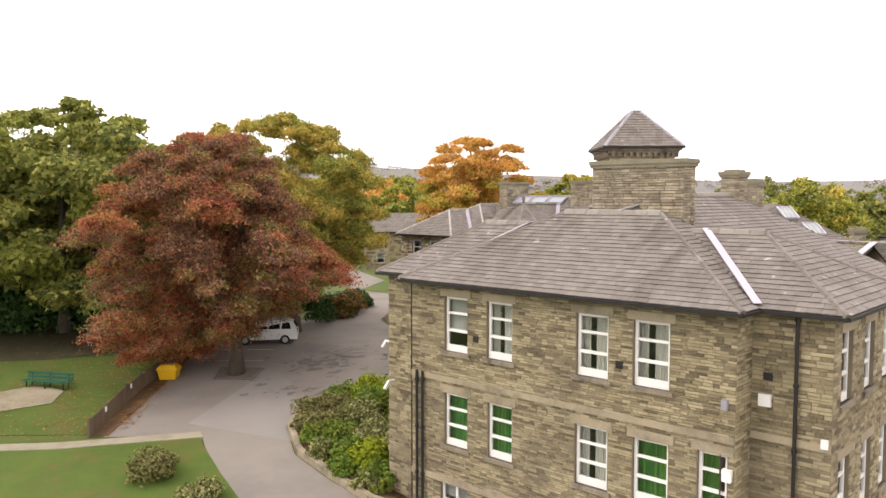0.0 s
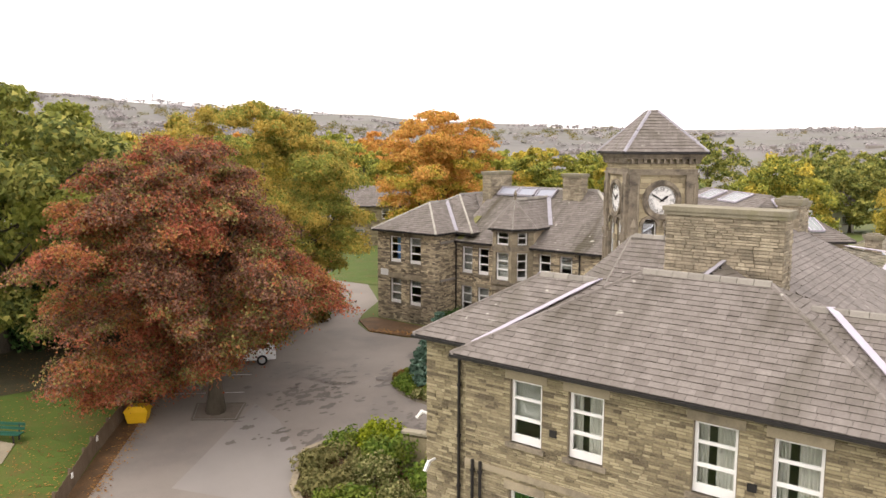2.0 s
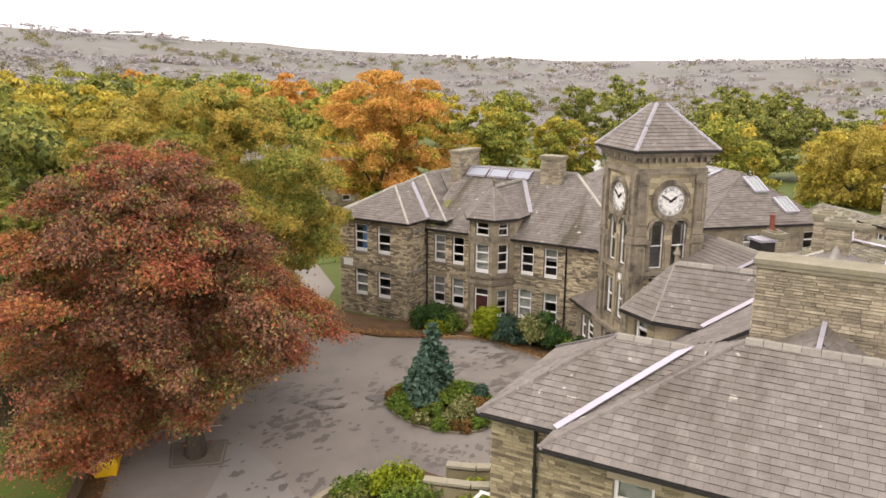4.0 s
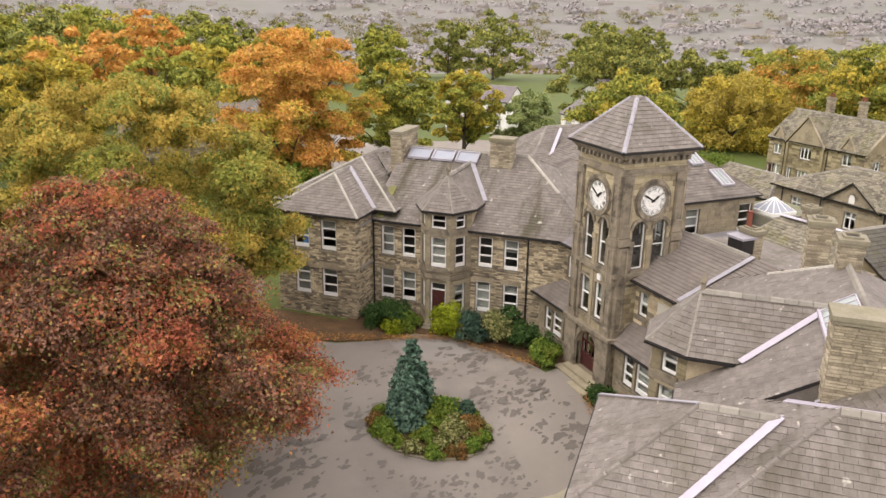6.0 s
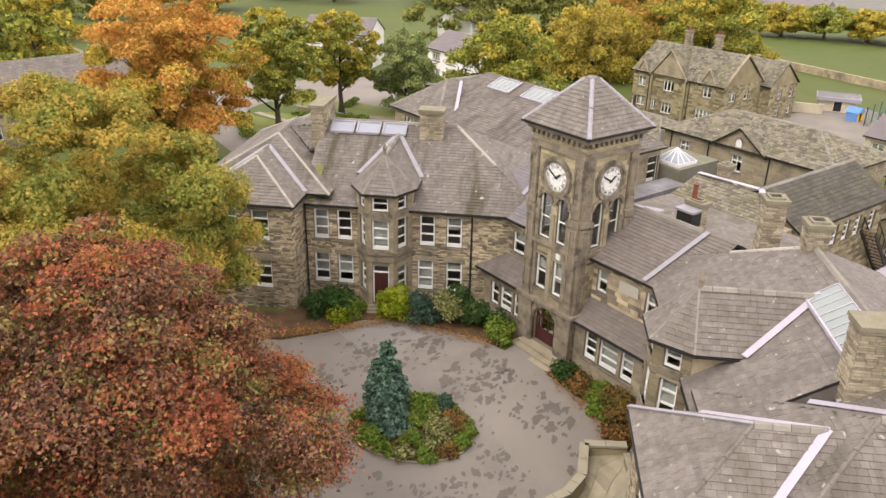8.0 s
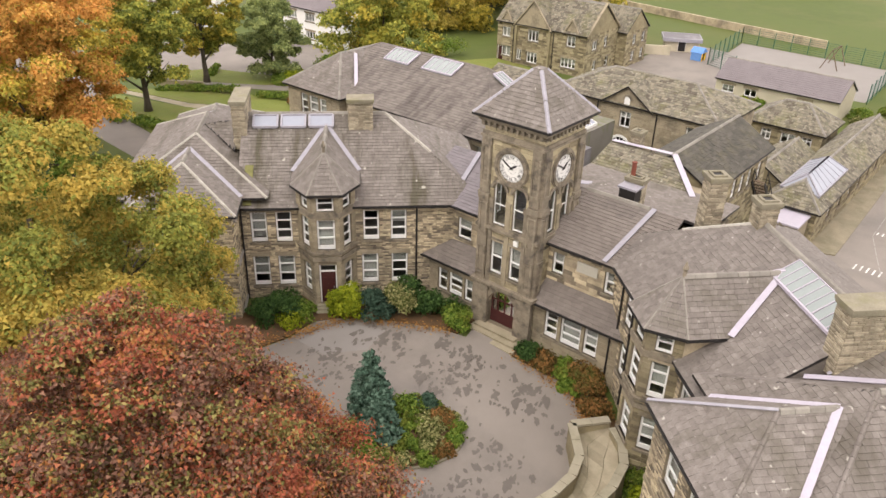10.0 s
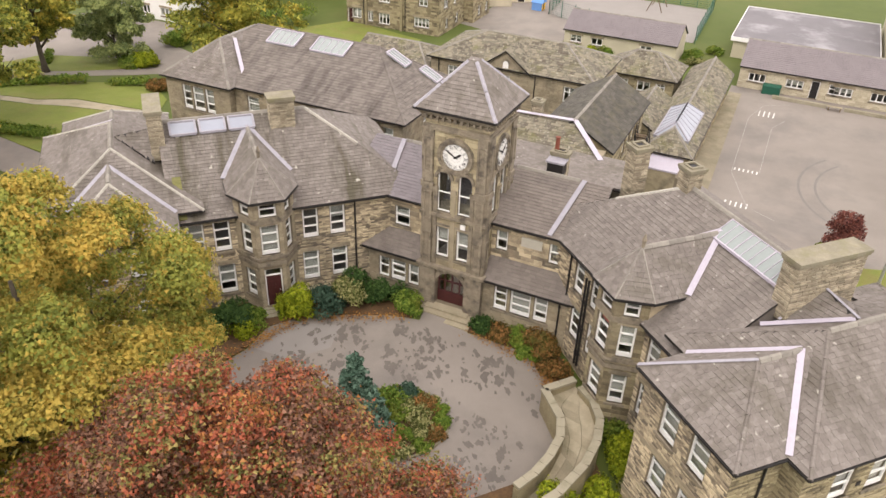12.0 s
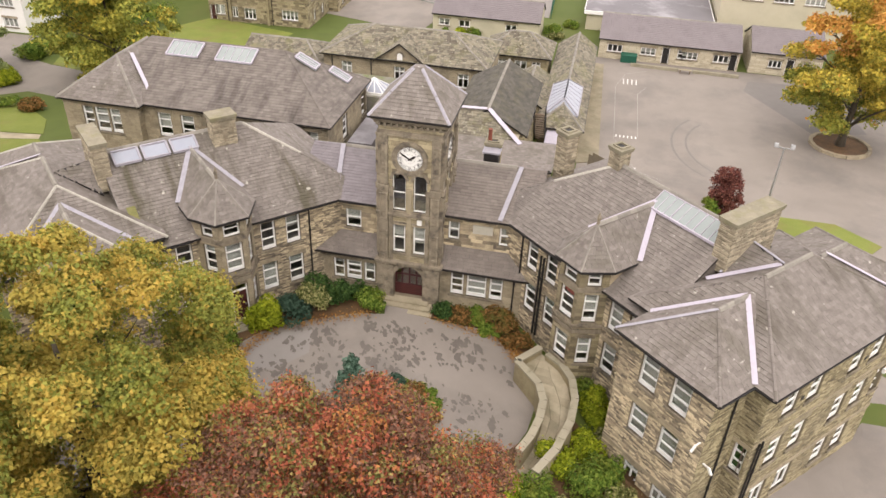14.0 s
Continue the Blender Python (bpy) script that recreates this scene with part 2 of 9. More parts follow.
DARK_SLATE = material("dark_mossy_slate", [(0.046, 0.042, 0.034), (0.068, 0.062, 0.05), (0.098, 0.089, 0.073)], 1.5, rough=0.8, island=0.35, bump=0.25, stain=(0.12, 0.11, 0.06), stain_scale=0.8, stain_amount=0.4)
LAWN_PALE = material("worn_lawn_grass", [(0.1092, 0.1342, 0.0242), (0.1495, 0.1769, 0.033), (0.1898, 0.2013, 0.0495)], 0.5, fine=14, bump=0.5, stain=(0.17, 0.135, 0.05), stain_scale=0.35, stain_amount=0.6, bump_dist=0.05)
FLATROOF = material("felt_roof", [(0.112, 0.104, 0.1107), (0.176, 0.164, 0.1722)], 0.3, rough=0.7, stain=(0.36, 0.35, 0.36), stain_scale=0.2, stain_amount=0.6, bump=0.1)
INSIDE = material("interior", [(0.22, 0.198, 0.176), (0.352, 0.319, 0.286)], 1.0, bump=0.05)
CURTAIN = material("pale_curtain", [(0.442, 0.403, 0.351), (0.65, 0.611, 0.546)], 6.0, bump=0.1, stretch=(3, 3, 0.1))
CURTAIN_GREEN = material("green_striped_curtain", [(0.0192, 0.081, 0.0165), (0.048, 0.189, 0.0385), (0.352, 0.405, 0.055)], 5.0, bump=0.1, stretch=(2.2, 2.2, 0.03), fine=30)
BLIND = material("blue_blind", [(0.10, 0.22, 0.50), (0.15, 0.30, 0.60)], 3.0, bump=0.05)
REDBLIND = material("red_blind", [(0.30, 0.05, 0.04), (0.40, 0.09, 0.06)], 3.0, bump=0.05)
YELLOW = material("yellow_plastic", [(0.62, 0.36, 0.01), (0.75, 0.46, 0.02)], 2.0, rough=0.45, bump=0.05)
TIMBER = material("weathered_timber", [(0.075, 0.05, 0.032), (0.13, 0.092, 0.06), (0.19, 0.145, 0.10)], 2.0, fine=20, bump=0.3, island=0.4, stretch=(1, 1, 0.3))
GREENPAINT = material("green_paint", [(0.012, 0.07, 0.045), (0.02, 0.10, 0.065)], 2.0, rough=0.5, bump=0.05)
ROADPAINT = material("road_paint", [(0.55, 0.53, 0.50), (0.75, 0.73, 0.70)], 1.5, fine=25, bump=0.1, stain=(0.22, 0.205, 0.19), stain_scale=0.9, stain_amount=0.95)
FADED = material("faded_line_paint", [(0.27, 0.255, 0.24), (0.36, 0.345, 0.325)], 1.5, fine=25, bump=0.1, stain=(0.22, 0.205, 0.19), stain_scale=0.7, stain_amount=1.0)
CARPAINT = material("white_car_paint", [(0.68, 0.68, 0.68), (0.74, 0.74, 0.74)], 0.5, rough=0.25, bump=0.0, spec=0.6)
REDCAR = material("red_car_paint", [(0.25, 0.01, 0.015), (0.30, 0.015, 0.02)], 0.5, rough=0.25, bump=0.0, spec=0.6)
RUBBER = material("rubber", [(0.012, 0.012, 0.012), (0.02, 0.02, 0.02)], 3.0, rough=0.8, bump=0.1)
STEEL = material("galvanised_steel", [(0.30, 0.30, 0.30), (0.42, 0.42, 0.42)], 3.0, rough=0.45, metal=0.6, bump=0.05)
CLOCKFACE = material("clock_face", [(0.74, 0.73, 0.70), (0.80, 0.79, 0.76)], 3.0, rough=0.4, bump=0.0)
TYRE = material("tyre_rubbed_asphalt", [(0.14, 0.127, 0.117), (0.18, 0.165, 0.15)], 1.0, rough=0.8, fine=30, bump=0.2)
PLAQUE = material("stone_plaque", [(0.38, 0.36, 0.30), (0.48, 0.45, 0.38)], 3.0, bump=0.1)


def glass(name, tint=(0.9, 0.95, 0.95), rough=0.02):
    m = bpy.data.materials.new(name)
    m.use_nodes = True
    b = m.node_tree.nodes["Principled BSDF"]
    b.inputs["Base Color"].default_value = (*tint, 1)
    b.inputs["Roughness"].default_value = rough
    b.inputs["Transmission Weight"].default_value = 1.0
    b.inputs["IOR"].default_value = 1.45
    return m


GLASS = glass("window_glass")
ROOFGLASS = glass("roof_glass", (0.85, 0.93, 0.92), 0.3)
SKYLIGHT = material("frosted_rooflight", [(0.24, 0.256, 0.304), (0.32, 0.336, 0.384)], 0.8, rough=0.35, bump=0.0, spec=0.4)
SKYLIGHT_GREEN = material("wired_rooflight", [(0.17, 0.2, 0.19), (0.25, 0.28, 0.27)], 0.8, rough=0.15, bump=0.0, spec=0.8)
CARGLASS = material("car_glass", [(0.012, 0.014, 0.016), (0.02, 0.022, 0.024)], 1.0, rough=0.06, bump=0.0, spec=0.8)


# ---- building blocks ----
class MB:
    """Vertices and faces in world metres, gathered for one mesh."""

    def __init__(self):
        self.v, self.f = [], []

    def poly(self, *pts):
        n = len(self.v)
        self.v.extend(tuple(p) for p in pts)
        self.f.append(tuple(range(n, n + len(pts))))

    def hexa(self, a):
        """A box from eight corners: four below, four above, each ring anticlockwise seen from above."""
        n = len(self.v)
        self.v.extend(tuple(p) for p in a)
        for q in ((3, 2, 1, 0), (4, 5, 6, 7), (0, 1, 5, 4), (1, 2, 6, 5), (2, 3, 7, 6), (3, 0, 4, 7)):
            self.f.append(tuple(n + i for i in q))

    def box(self, o, x, y, z, sx, sy, sz):
        """A box centred on o (at its bottom) with axes x, y, z and full sizes."""
        o, x, y, z = Vector(o), Vector(x) * sx / 2, Vector(y) * sy / 2, Vector(z) * sz
        self.hexa([o - x - y, o + x - y, o + x + y, o - x + y, o - x - y + z, o + x - y + z, o + x + y + z, o - x + y + z])

    def abox(self, x0, x1, y0, y1, z0, z1):
        self.hexa([(x0, y0, z0), (x1, y0, z0), (x1, y1, z0), (x0, y1, z0), (x0, y0, z1), (x1, y0, z1), (x1, y1, z1), (x0, y1, z1)])

    def prism(self, ring, z0, z1):
        """An upright prism over a ring of (x, y) that runs anticlockwise."""
        n, k = len(self.v), len(ring)
        self.v.extend((x, y, z0) for x, y in ring)
        self.v.extend((x, y, z1) for x, y in ring)
        self.f.append(tuple(range(n + k - 1, n - 1, -1)))
        self.f.append(tuple(range(n + k, n + 2 * k)))
        for i in range(k):
            j = (i + 1) % k
            self.f.append((n + i, n + j, n + k + j, n + k + i))

    def bar(self, a, b, w, h, up=(0, 0, 1)):
        """A bar from a to b, w wide and h high, its axis in its middle."""
        a, b, up = Vector(a), Vector(b), Vector(up)
        d = (b - a).normalized()
        x = d.cross(up).normalized() * w / 2
        y = x.cross(d).normalized() * h / 2
        self.hexa([a - x - y, a + x - y, b + x - y, b - x - y, a - x + y, a + x + y, b + x + y, b - x + y])

    def tube(self, pts, radii, sides=7):
        n = len(self.v)
        for i, p in enumerate(pts):
            p = Vector(p)
            d = (Vector(pts[min(i + 1, len(pts) - 1)]) - Vector(pts[max(i - 1, 0)])).normalized()
            x = d.orthogonal().normalized()
            y = d.cross(x)
            for k in range(sides):
                a = math.tau * k / sides
                self.v.append(tuple(p + (x * math.cos(a) + y * math.sin(a)) * radii[i]))
        for i in range(len(pts) - 1):
            for k in range(sides):
                j = (k + 1) % sides
                self.f.append((n + i * sides + k, n + i * sides + j, n + (i + 1) * sides + j, n + (i + 1) * sides + k))
        self.f.append(tuple(n + k for k in reversed(range(sides))))
        self.f.append(tuple(n + (len(pts) - 1) * sides + k for k in range(sides)))

    def mesh(self, name, mat, base=(0, 0, 0), smooth=False):
        me = bpy.data.meshes.new(name)
        bx, by, bz = base
        me.from_pydata([(x - bx, y - by, z - bz) for x, y, z in self.v], [], self.f)
        me.materials.append(mat)
        if smooth:
            me.shade_smooth()
        me.update()
        return me


def thing(name, base, label, category, group="", kind=""):
    ob = new(name)
    ob.location = base
    ob.empty_display_size = 0.5
    return tagged(ob, label, category, group, kind)


def part(name, mb, mat, parent, label="", kind="", smooth=False):
    """One mesh object under a thing or a part; mb in world metres."""
    base = Vector(parent.location)
    if parent.parent:
        base += Vector(parent.parent.location)
    ob = new(name, mb.mesh(name, mat, base, smooth))
    ob.parent = parent
    return tagged(ob, label=label, kind=kind)


def single(name, mb, mat, label, category, group="", kind="", smooth=False, base=None):
    """A thing of one mesh."""
    base = base or (sum(v[0] for v in mb.v) / len(mb.v), sum(v[1] for v in mb.v) / len(mb.v), min(v[2] for v in mb.v))
    ob = new(name, mb.mesh(name, mat, base, smooth))
    ob.location = base
    return tagged(ob, label, category, group, kind)


def smooth01(a, b, x):
    t = min(1.0, max(0.0, (x - a) / (b - a)))
    return t * t * (3 - 2 * t)


def ground_z(x, y):
    """The lie of the land: level by the front doors, falling to the south and to the east, a valley and hills far off."""
    south = -0.13 * (min(max(49 - y, 0), 26)) * smooth01(-70, -40, x + 0.0)
    t = smooth01(9, 26, x)
    z = (1 - t) * south + t * (-2.2 * smooth01(16, 42, x))
    z -= 2.0 * smooth01(110, 180, y)
    r = math.hypot(x, y)
    if r > 180:
        az = math.degrees(math.atan2(x, y))
        z -= 62 * smooth01(230, 950, r) * smooth01(-30, 25, az) + 6 * smooth01(230, 600, r)
        top = 92 + 48 * smooth01(14, -14, az)
        wob = noise.noise(Vector((x / 700, y / 700, 0.3))) * 26 + noise.noise(Vector((x / 220, y / 220, 3.3))) * 7
        z += (top + 62 + wob * 1.3) * smooth01(1300, 3300, r) + wob * 0.35 * smooth01(300, 900, r)
    return z


# ---- walls ----
def gaps(L, ops, z0, z1, margin):
    """The stretches of a course from z0 to z1 that no opening breaks."""
    cut = sorted((s - w / 2 - margin, s + w / 2 + margin) for s, zs, w, h in ops if zs - margin < z1 and zs + h + margin > z0)
    at, out = 0.0, []
    for a, b in cut:
        if a > at:
            out.append((at, a))
        at = max(at, b)
    if at < L:
        out.append((at, L))
    return out


def stone_box(mb, A, d, n, s0, s1, z0, z1, depth):
    a = (A[0] + d[0] * s0, A[1] + d[1] * s0)
    b = (A[0] + d[0] * s1, A[1] + d[1] * s1)
    e = 0.012
    p = [(a[0], a[1], z0), (b[0], b[1], z0), (b[0], b[1], z1), (a[0], a[1], z1)]
    q = []
    for (sx, zz) in ((s0 + e, z0 + e), (s1 - e, z0 + e), (s1 - e, z1 - e), (s0 + e, z1 - e)):
        q.append((A[0] + d[0] * sx + n[0] * depth, A[1] + d[1] * sx + n[1] * depth, zz))
    k = len(mb.v)
    mb.v.extend(p + q)
    for f in ((4, 5, 6, 7), (0, 1, 5, 4), (1, 2, 6, 5), (2, 3, 7, 6), (3, 0, 4, 7)):
        mb.f.append(tuple(k + i for i in f))


def wall(parent, A, B, z0, z1, ops=(), mat=None, course=(0.075, 0.135), length=(0.16, 0.5), thick=0.42, stone=True, core=None, pieces=0, seed=1):
    """A wall from A to B (outside on the right hand), with openings (middle, sill, width, height) through it, clad in coursed stones."""
    A, B = Vector(A), Vector(B)
    L = (B - A).length
    d = (B - A) / L
    n = Vector((d.y, -d.x))
    mb = MB()
    xs = sorted({0.0, L, *[s - w / 2 for s, zs, w, h in ops], *[s + w / 2 for s, zs, w, h in ops]})
    zs_ = sorted({z0, z1, *[zs for s, zs, w, h in ops], *[zs + h for s, zs, w, h in ops]})
    P = lambda s, z, o=0.0: (A.x + d.x * s + n.x * o, A.y + d.y * s + n.y * o, z)
    for i in range(len(xs) - 1):
        for j in range(len(zs_) - 1):
            sm, zm = (xs[i] + xs[i + 1]) / 2, (zs_[j] + zs_[j + 1]) / 2
            if any(abs(sm - s) < w / 2 and zs < zm < zs + h for s, zs, w, h in ops):
                continue
            mb.poly(P(xs[i], zs_[j]), P(xs[i + 1], zs_[j]), P(xs[i + 1], zs_[j + 1]), P(xs[i], zs_[j + 1]))
            mb.poly(P(xs[i], zs_[j + 1], -thick), P(xs[i + 1], zs_[j + 1], -thick), P(xs[i + 1], zs_[j], -thick), P(xs[i], zs_[j], -thick))
    for s, zs, w, h in ops:
        a, b, t, u = s - w / 2, s + w / 2, zs, zs + h
        mb.poly(P(a, t), P(a, t, -thick), P(b, t, -thick), P(b, t))
        mb.poly(P(b, u), P(b, u, -thick), P(a, u, -thick), P(a, u))
        mb.poly(P(a, u), P(a, u, -thick), P(a, t, -thick), P(a, t))
        mb.poly(P(b, t), P(b, t, -thick), P(b, u, -thick), P(b, u))
    w_ob = part("wall", mb, core or MORTAR, parent)
    if not stone:
        return w_ob
    rnd = random.Random(seed * 7919 + int(L * 100))
    st = MB()
    z, singles = z0, []
    while z < z1 - 0.03:
        c = rnd.uniform(*course)
        top = min(z + c, z1)
        if z1 - top < 0.05:
            top = z1
        for a, b in gaps(L, ops, z, top, 0.02):
            s = a
            while s < b - 0.02:
                e = min(s + rnd.uniform(*length), b)
                if b - e < 0.12:
                    e = b
                dep = rnd.uniform(0.008, 0.034)
                if pieces and z > 3.1 and len(singles) < pieces:
                    one = MB()
                    stone_box(one, A, d, n, s + 0.006, e - 0.006, z + 0.006, top - 0.006, dep)
                    singles.append(one)
                else:
                    stone_box(st, A, d, n, s + 0.006, e - 0.006, z + 0.006, top - 0.006, dep)
                s = e
        z = top
    part("stonework", st, mat or STONE, w_ob if not parent.parent else parent, kind="stuff")
    for one in singles:
        part("stone", one, STONE_PIECE, w_ob)
    return w_ob


# ---- windows: built once for each size and style, then shared ----
WINDOWS = {}


def rect(mb, x0, x1, z0, z1, y0, y1):
    mb.abox(x0, x1, y0, y1, z0, z1)


def ring_frame(mb, w, h, t, bottom, y0, y1):
    """A closed frame of one piece round an opening."""
    out = [(-w / 2, 0), (w / 2, 0), (w / 2, h), (-w / 2, h)]
    inn = [(-w / 2 + t, bottom), (w / 2 - t, bottom), (w / 2 - t, h - t), (-w / 2 + t, h - t)]
    n = len(mb.v)
    for y in (y0, y1):
        mb.v.extend((x, y, z) for x, z in out)
        mb.v.extend((x, y, z) for x, z in inn)
    for i in range(4):
        j = (i + 1) % 4
        mb.f.append((n + i, n + j, n + 4 + j, n + 4 + i))
        mb.f.append((n + 8 + j, n + 8 + i, n + 12 + i, n + 12 + j))
        mb.f.append((n + j, n + i, n + 8 + i, n + 8 + j))
        mb.f.append((n + 4 + i, n + 4 + j, n + 12 + j, n + 12 + i))


def window_meshes(w, h, style):
    """Meshes with their names: frame, rails and mullions, pane, sill, lintel, and what hangs inside."""
    key = (round(w, 2), round(h, 2), style)
    if key in WINDOWS:
        return WINDOWS[key]
    fr, gl, si, li = MB(), MB(), MB(), MB()
    t, y0, y1 = 0.095, -0.2, -0.11
    bottom = 0.25 if style.startswith("sash") else 0.11
    if style == "belfry":
        t, bottom = 0.05, 0.06
    ring_frame(fr, w, h, t, bottom, y0, y1)
    bars = []
    if style.startswith("sash"):
        bars = [("rail", -w / 2 + t, w / 2 - t, h * 0.36, h * 0.36 + 0.1), ("rail", -w / 2 + t, w / 2 - t, h * 0.68, h * 0.68 + 0.085)]
    elif style == "two":
        bars = [("rail", -w / 2 + t, w / 2 - t, h * 0.5, h * 0.5 + 0.085)]
    elif style == "belfry":
        bars = [("rail", -w / 2 + t, w / 2 - t, h * 0.46, h * 0.46 + 0.05)]
    elif style == "cross":
        bars = [("mullion", -0.05, 0.05, bottom, h - t), ("rail", -w / 2 + t, -0.05, h * 0.62, h * 0.62 + 0.08), ("rail", 0.05, w / 2 - t, h * 0.62, h * 0.62 + 0.08)]
    elif style == "mullion":
        k = max(2, round(w / 0.6))
        bars = [("mullion", -w / 2 + w * i / k - 0.065, -w / 2 + w * i / k + 0.065, bottom, h - t) for i in range(1, k)]
    rect(gl, -w / 2 + t, w / 2 - t, bottom, h - t, -0.165, -0.155)
    rect(si, -w / 2 - 0.14, w / 2 + 0.14, -0.15, 0.0, -0.2, 0.09)
    rect(li, -w / 2 - 0.18, w / 2 + 0.18, h, h + 0.27, -0.3, 0.045)
    out = [("window", fr.mesh("window", WHITE))]
    for name, xa, xb, za, zb in bars:
        q = MB()
        rect(q, xa, xb, za, zb, y0 + 0.004, y1 - 0.004)
        out.append((name, q.mesh(name, WHITE)))
    out += [("pane", gl.mesh("pane", GLASS)), ("sill", si.mesh("sill", ASHLAR_DARK)), ("lintel", li.mesh("lintel", ASHLAR))]
    cur = MB()
    if style in ("sash_curtain", "sash_green"):
        wave = 26
        for i in range(wave):
            x0, x1 = -w / 2 + w * i / wave, -w / 2 + w * (i + 1) / wave
            if style == "sash_curtain" and abs(i - wave * 0.62) < 2.5:
                continue
            ya, yb = -0.36 - 0.03 * (i % 2), -0.36 - 0.03 * ((i + 1) % 2)
            cur.poly((x0, ya, 0.02), (x1, yb, 0.02), (x1, yb, h), (x0, ya, h))
        out.append(("curtain", cur.mesh("curtain", CURTAIN if style == "sash_curtain" else CURTAIN_GREEN)))
    elif style in ("sash_blue", "sash_red"):
        rect(cur, -w / 2, w / 2 if style == "sash_red" else 0.05, h * 0.72 if style == "sash_red" else h * 0.1, h, -0.33, -0.31)
        out.append(("blind", cur.mesh("blind", BLIND if style == "sash_blue" else REDBLIND)))
    WINDOWS[key] = out
    return out


def net_sheen_blind(w, h, drop):
    """A pale blind let down over part of a window: a real net, or a stand-in for sky reflected in the pane."""
    key = (round(w, 2), round(h, 2), drop)
    if key not in WINDOWS:
        q = MB()
        rect(q, -w / 2, w / 2, h * (1 - drop), h, -0.3, -0.29)
        WINDOWS[key] = q.mesh("blind", NET)
    return WINDOWS[key]


def put_window(parent, A, B, s, zs, w, h, style="sash", lintel=True, sill=True):
    A, B = Vector(A), Vector(B)
    d = (B - A).normalized()
    base = Vector(parent.location)
    p = A + d * s
    ang = math.atan2(d.y, d.x)
    meshes = window_meshes(w, h, style)
    ob = new("window", meshes[0][1])
    ob.parent = parent
    ob.matrix_basis = Matrix.Translation((p.x - base.x, p.y - base.y, zs - base.z)) @ Matrix.Rotation(ang + math.pi, 4, "Z")
    parts = meshes[1:]
    # blinds of random drop are added to brighten panes like reflected sky
    drop = random.Random(int(p.x * 31 + p.y * 17 + zs * 7)).choice((0, 0.3, 0.45, 0.65, 0.65, 0.88))
    drop = 0.9 if style == "sash_net" else drop
    if drop and style in ("sash", "sash_net", "two", "cross", "mullion"):
        parts = parts + [("blind", net_sheen_blind(w, h, drop))]
    for name, me in parts:
        if name == "lintel" and not lintel or name == "sill" and not sill:
            continue
        o = new(name, me)
        o.parent = ob
        if name == "pane":
            o.visible_shadow = False
    return ob


def glazed_wall(parent, A, B, z0, z1, wins=(), doors=(), **k):
    """A wall with its windows (middle, sill, width, height, style) and bare doorways (middle, sill, width, height)."""
    ops = [w[:4] for w in wins] + [d[:4] for d in doors]
    ob = wall(parent, A, B, z0, z1, ops, **k)
    for s, zs, w, h, style in wins:
        put_window(parent, A, B, s, zs, w, h, style, lintel=style != "belfry")
    return ob


# ---- roofs ----
def slates(mb, P, gauge=0.24, width=(0.26, 0.46), lift=0.028, seed=0):
    """Overlapping courses of slates on a plane convex polygon."""
    P = [Vector(p) for p in P]
    n = (P[1] - P[0]).cross(P[2] - P[0]).normalized()
    if n.z < 0:
        P.reverse()
        n = -n
    e = Vector((0, 0, 1)).cross(n).normalized()
    f = n.cross(e)
    o = P[0]
    Q = [((p - o).dot(e), (p - o).dot(f)) for p in P]
    lo, hi = min(q[1] for q in Q), max(q[1] for q in Q)

    def span(b):
        xs = []
        for i in range(len(Q)):
            (x0, y0), (x1, y1) = Q[i], Q[(i + 1) % len(Q)]
            if (y0 - b) * (y1 - b) <= 0 and y0 != y1:
                xs.append(x0 + (x1 - x0) * (b - y0) / (y1 - y0))
        return (min(xs), max(xs)) if len(xs) > 1 else None

    rnd = random.Random(seed + int(abs(o.x * 13 + o.y * 7 + o.z)))
    b = lo
    while b < hi - 0.04:
        c = min(b + gauge, hi - 0.004)
        s0, s1 = span(b + 0.002), span(c - 0.002)
        if s0 and s1:
            x = min(s0[0], s1[0]) - rnd.uniform(0, width[0])
            end = max(s0[1], s1[1])
            while x < end:
                w = rnd.uniform(*width)
                x0, x1 = x + 0.004, x + w - 0.004
                a0, a1 = max(x0, s0[0]), min(x1, s0[1])
                c0, c1 = max(x0, s1[0]), min(x1, s1[1])
                x += w
                if a1 - a0 < 0.02 and c1 - c0 < 0.02:
                    continue
                if a1 <= a0:
                    a0 = a1 = (c0 + c1) / 2
                if c1 <= c0:
                    c0 = c1 = (a0 + a1) / 2
                t = lift * rnd.uniform(0.75, 1.35)
                g = lambda xx, bb, hh: tuple(o + e * xx + f * bb + n * hh)
                k = len(mb.v)
                mb.v.extend([g(a0, b, 0.0), g(a1, b, 0.0), g(a0, b, t), g(a1, b, t), g(c1, c + 0.02, 0.003), g(c0, c + 0.02, 0.003)])
                mb.f.extend([(k + 2, k + 3, k + 4, k + 5), (k, k + 1, k + 3, k + 2), (k, k + 2, k + 5), (k + 1, k + 4, k + 3)])
        b = c


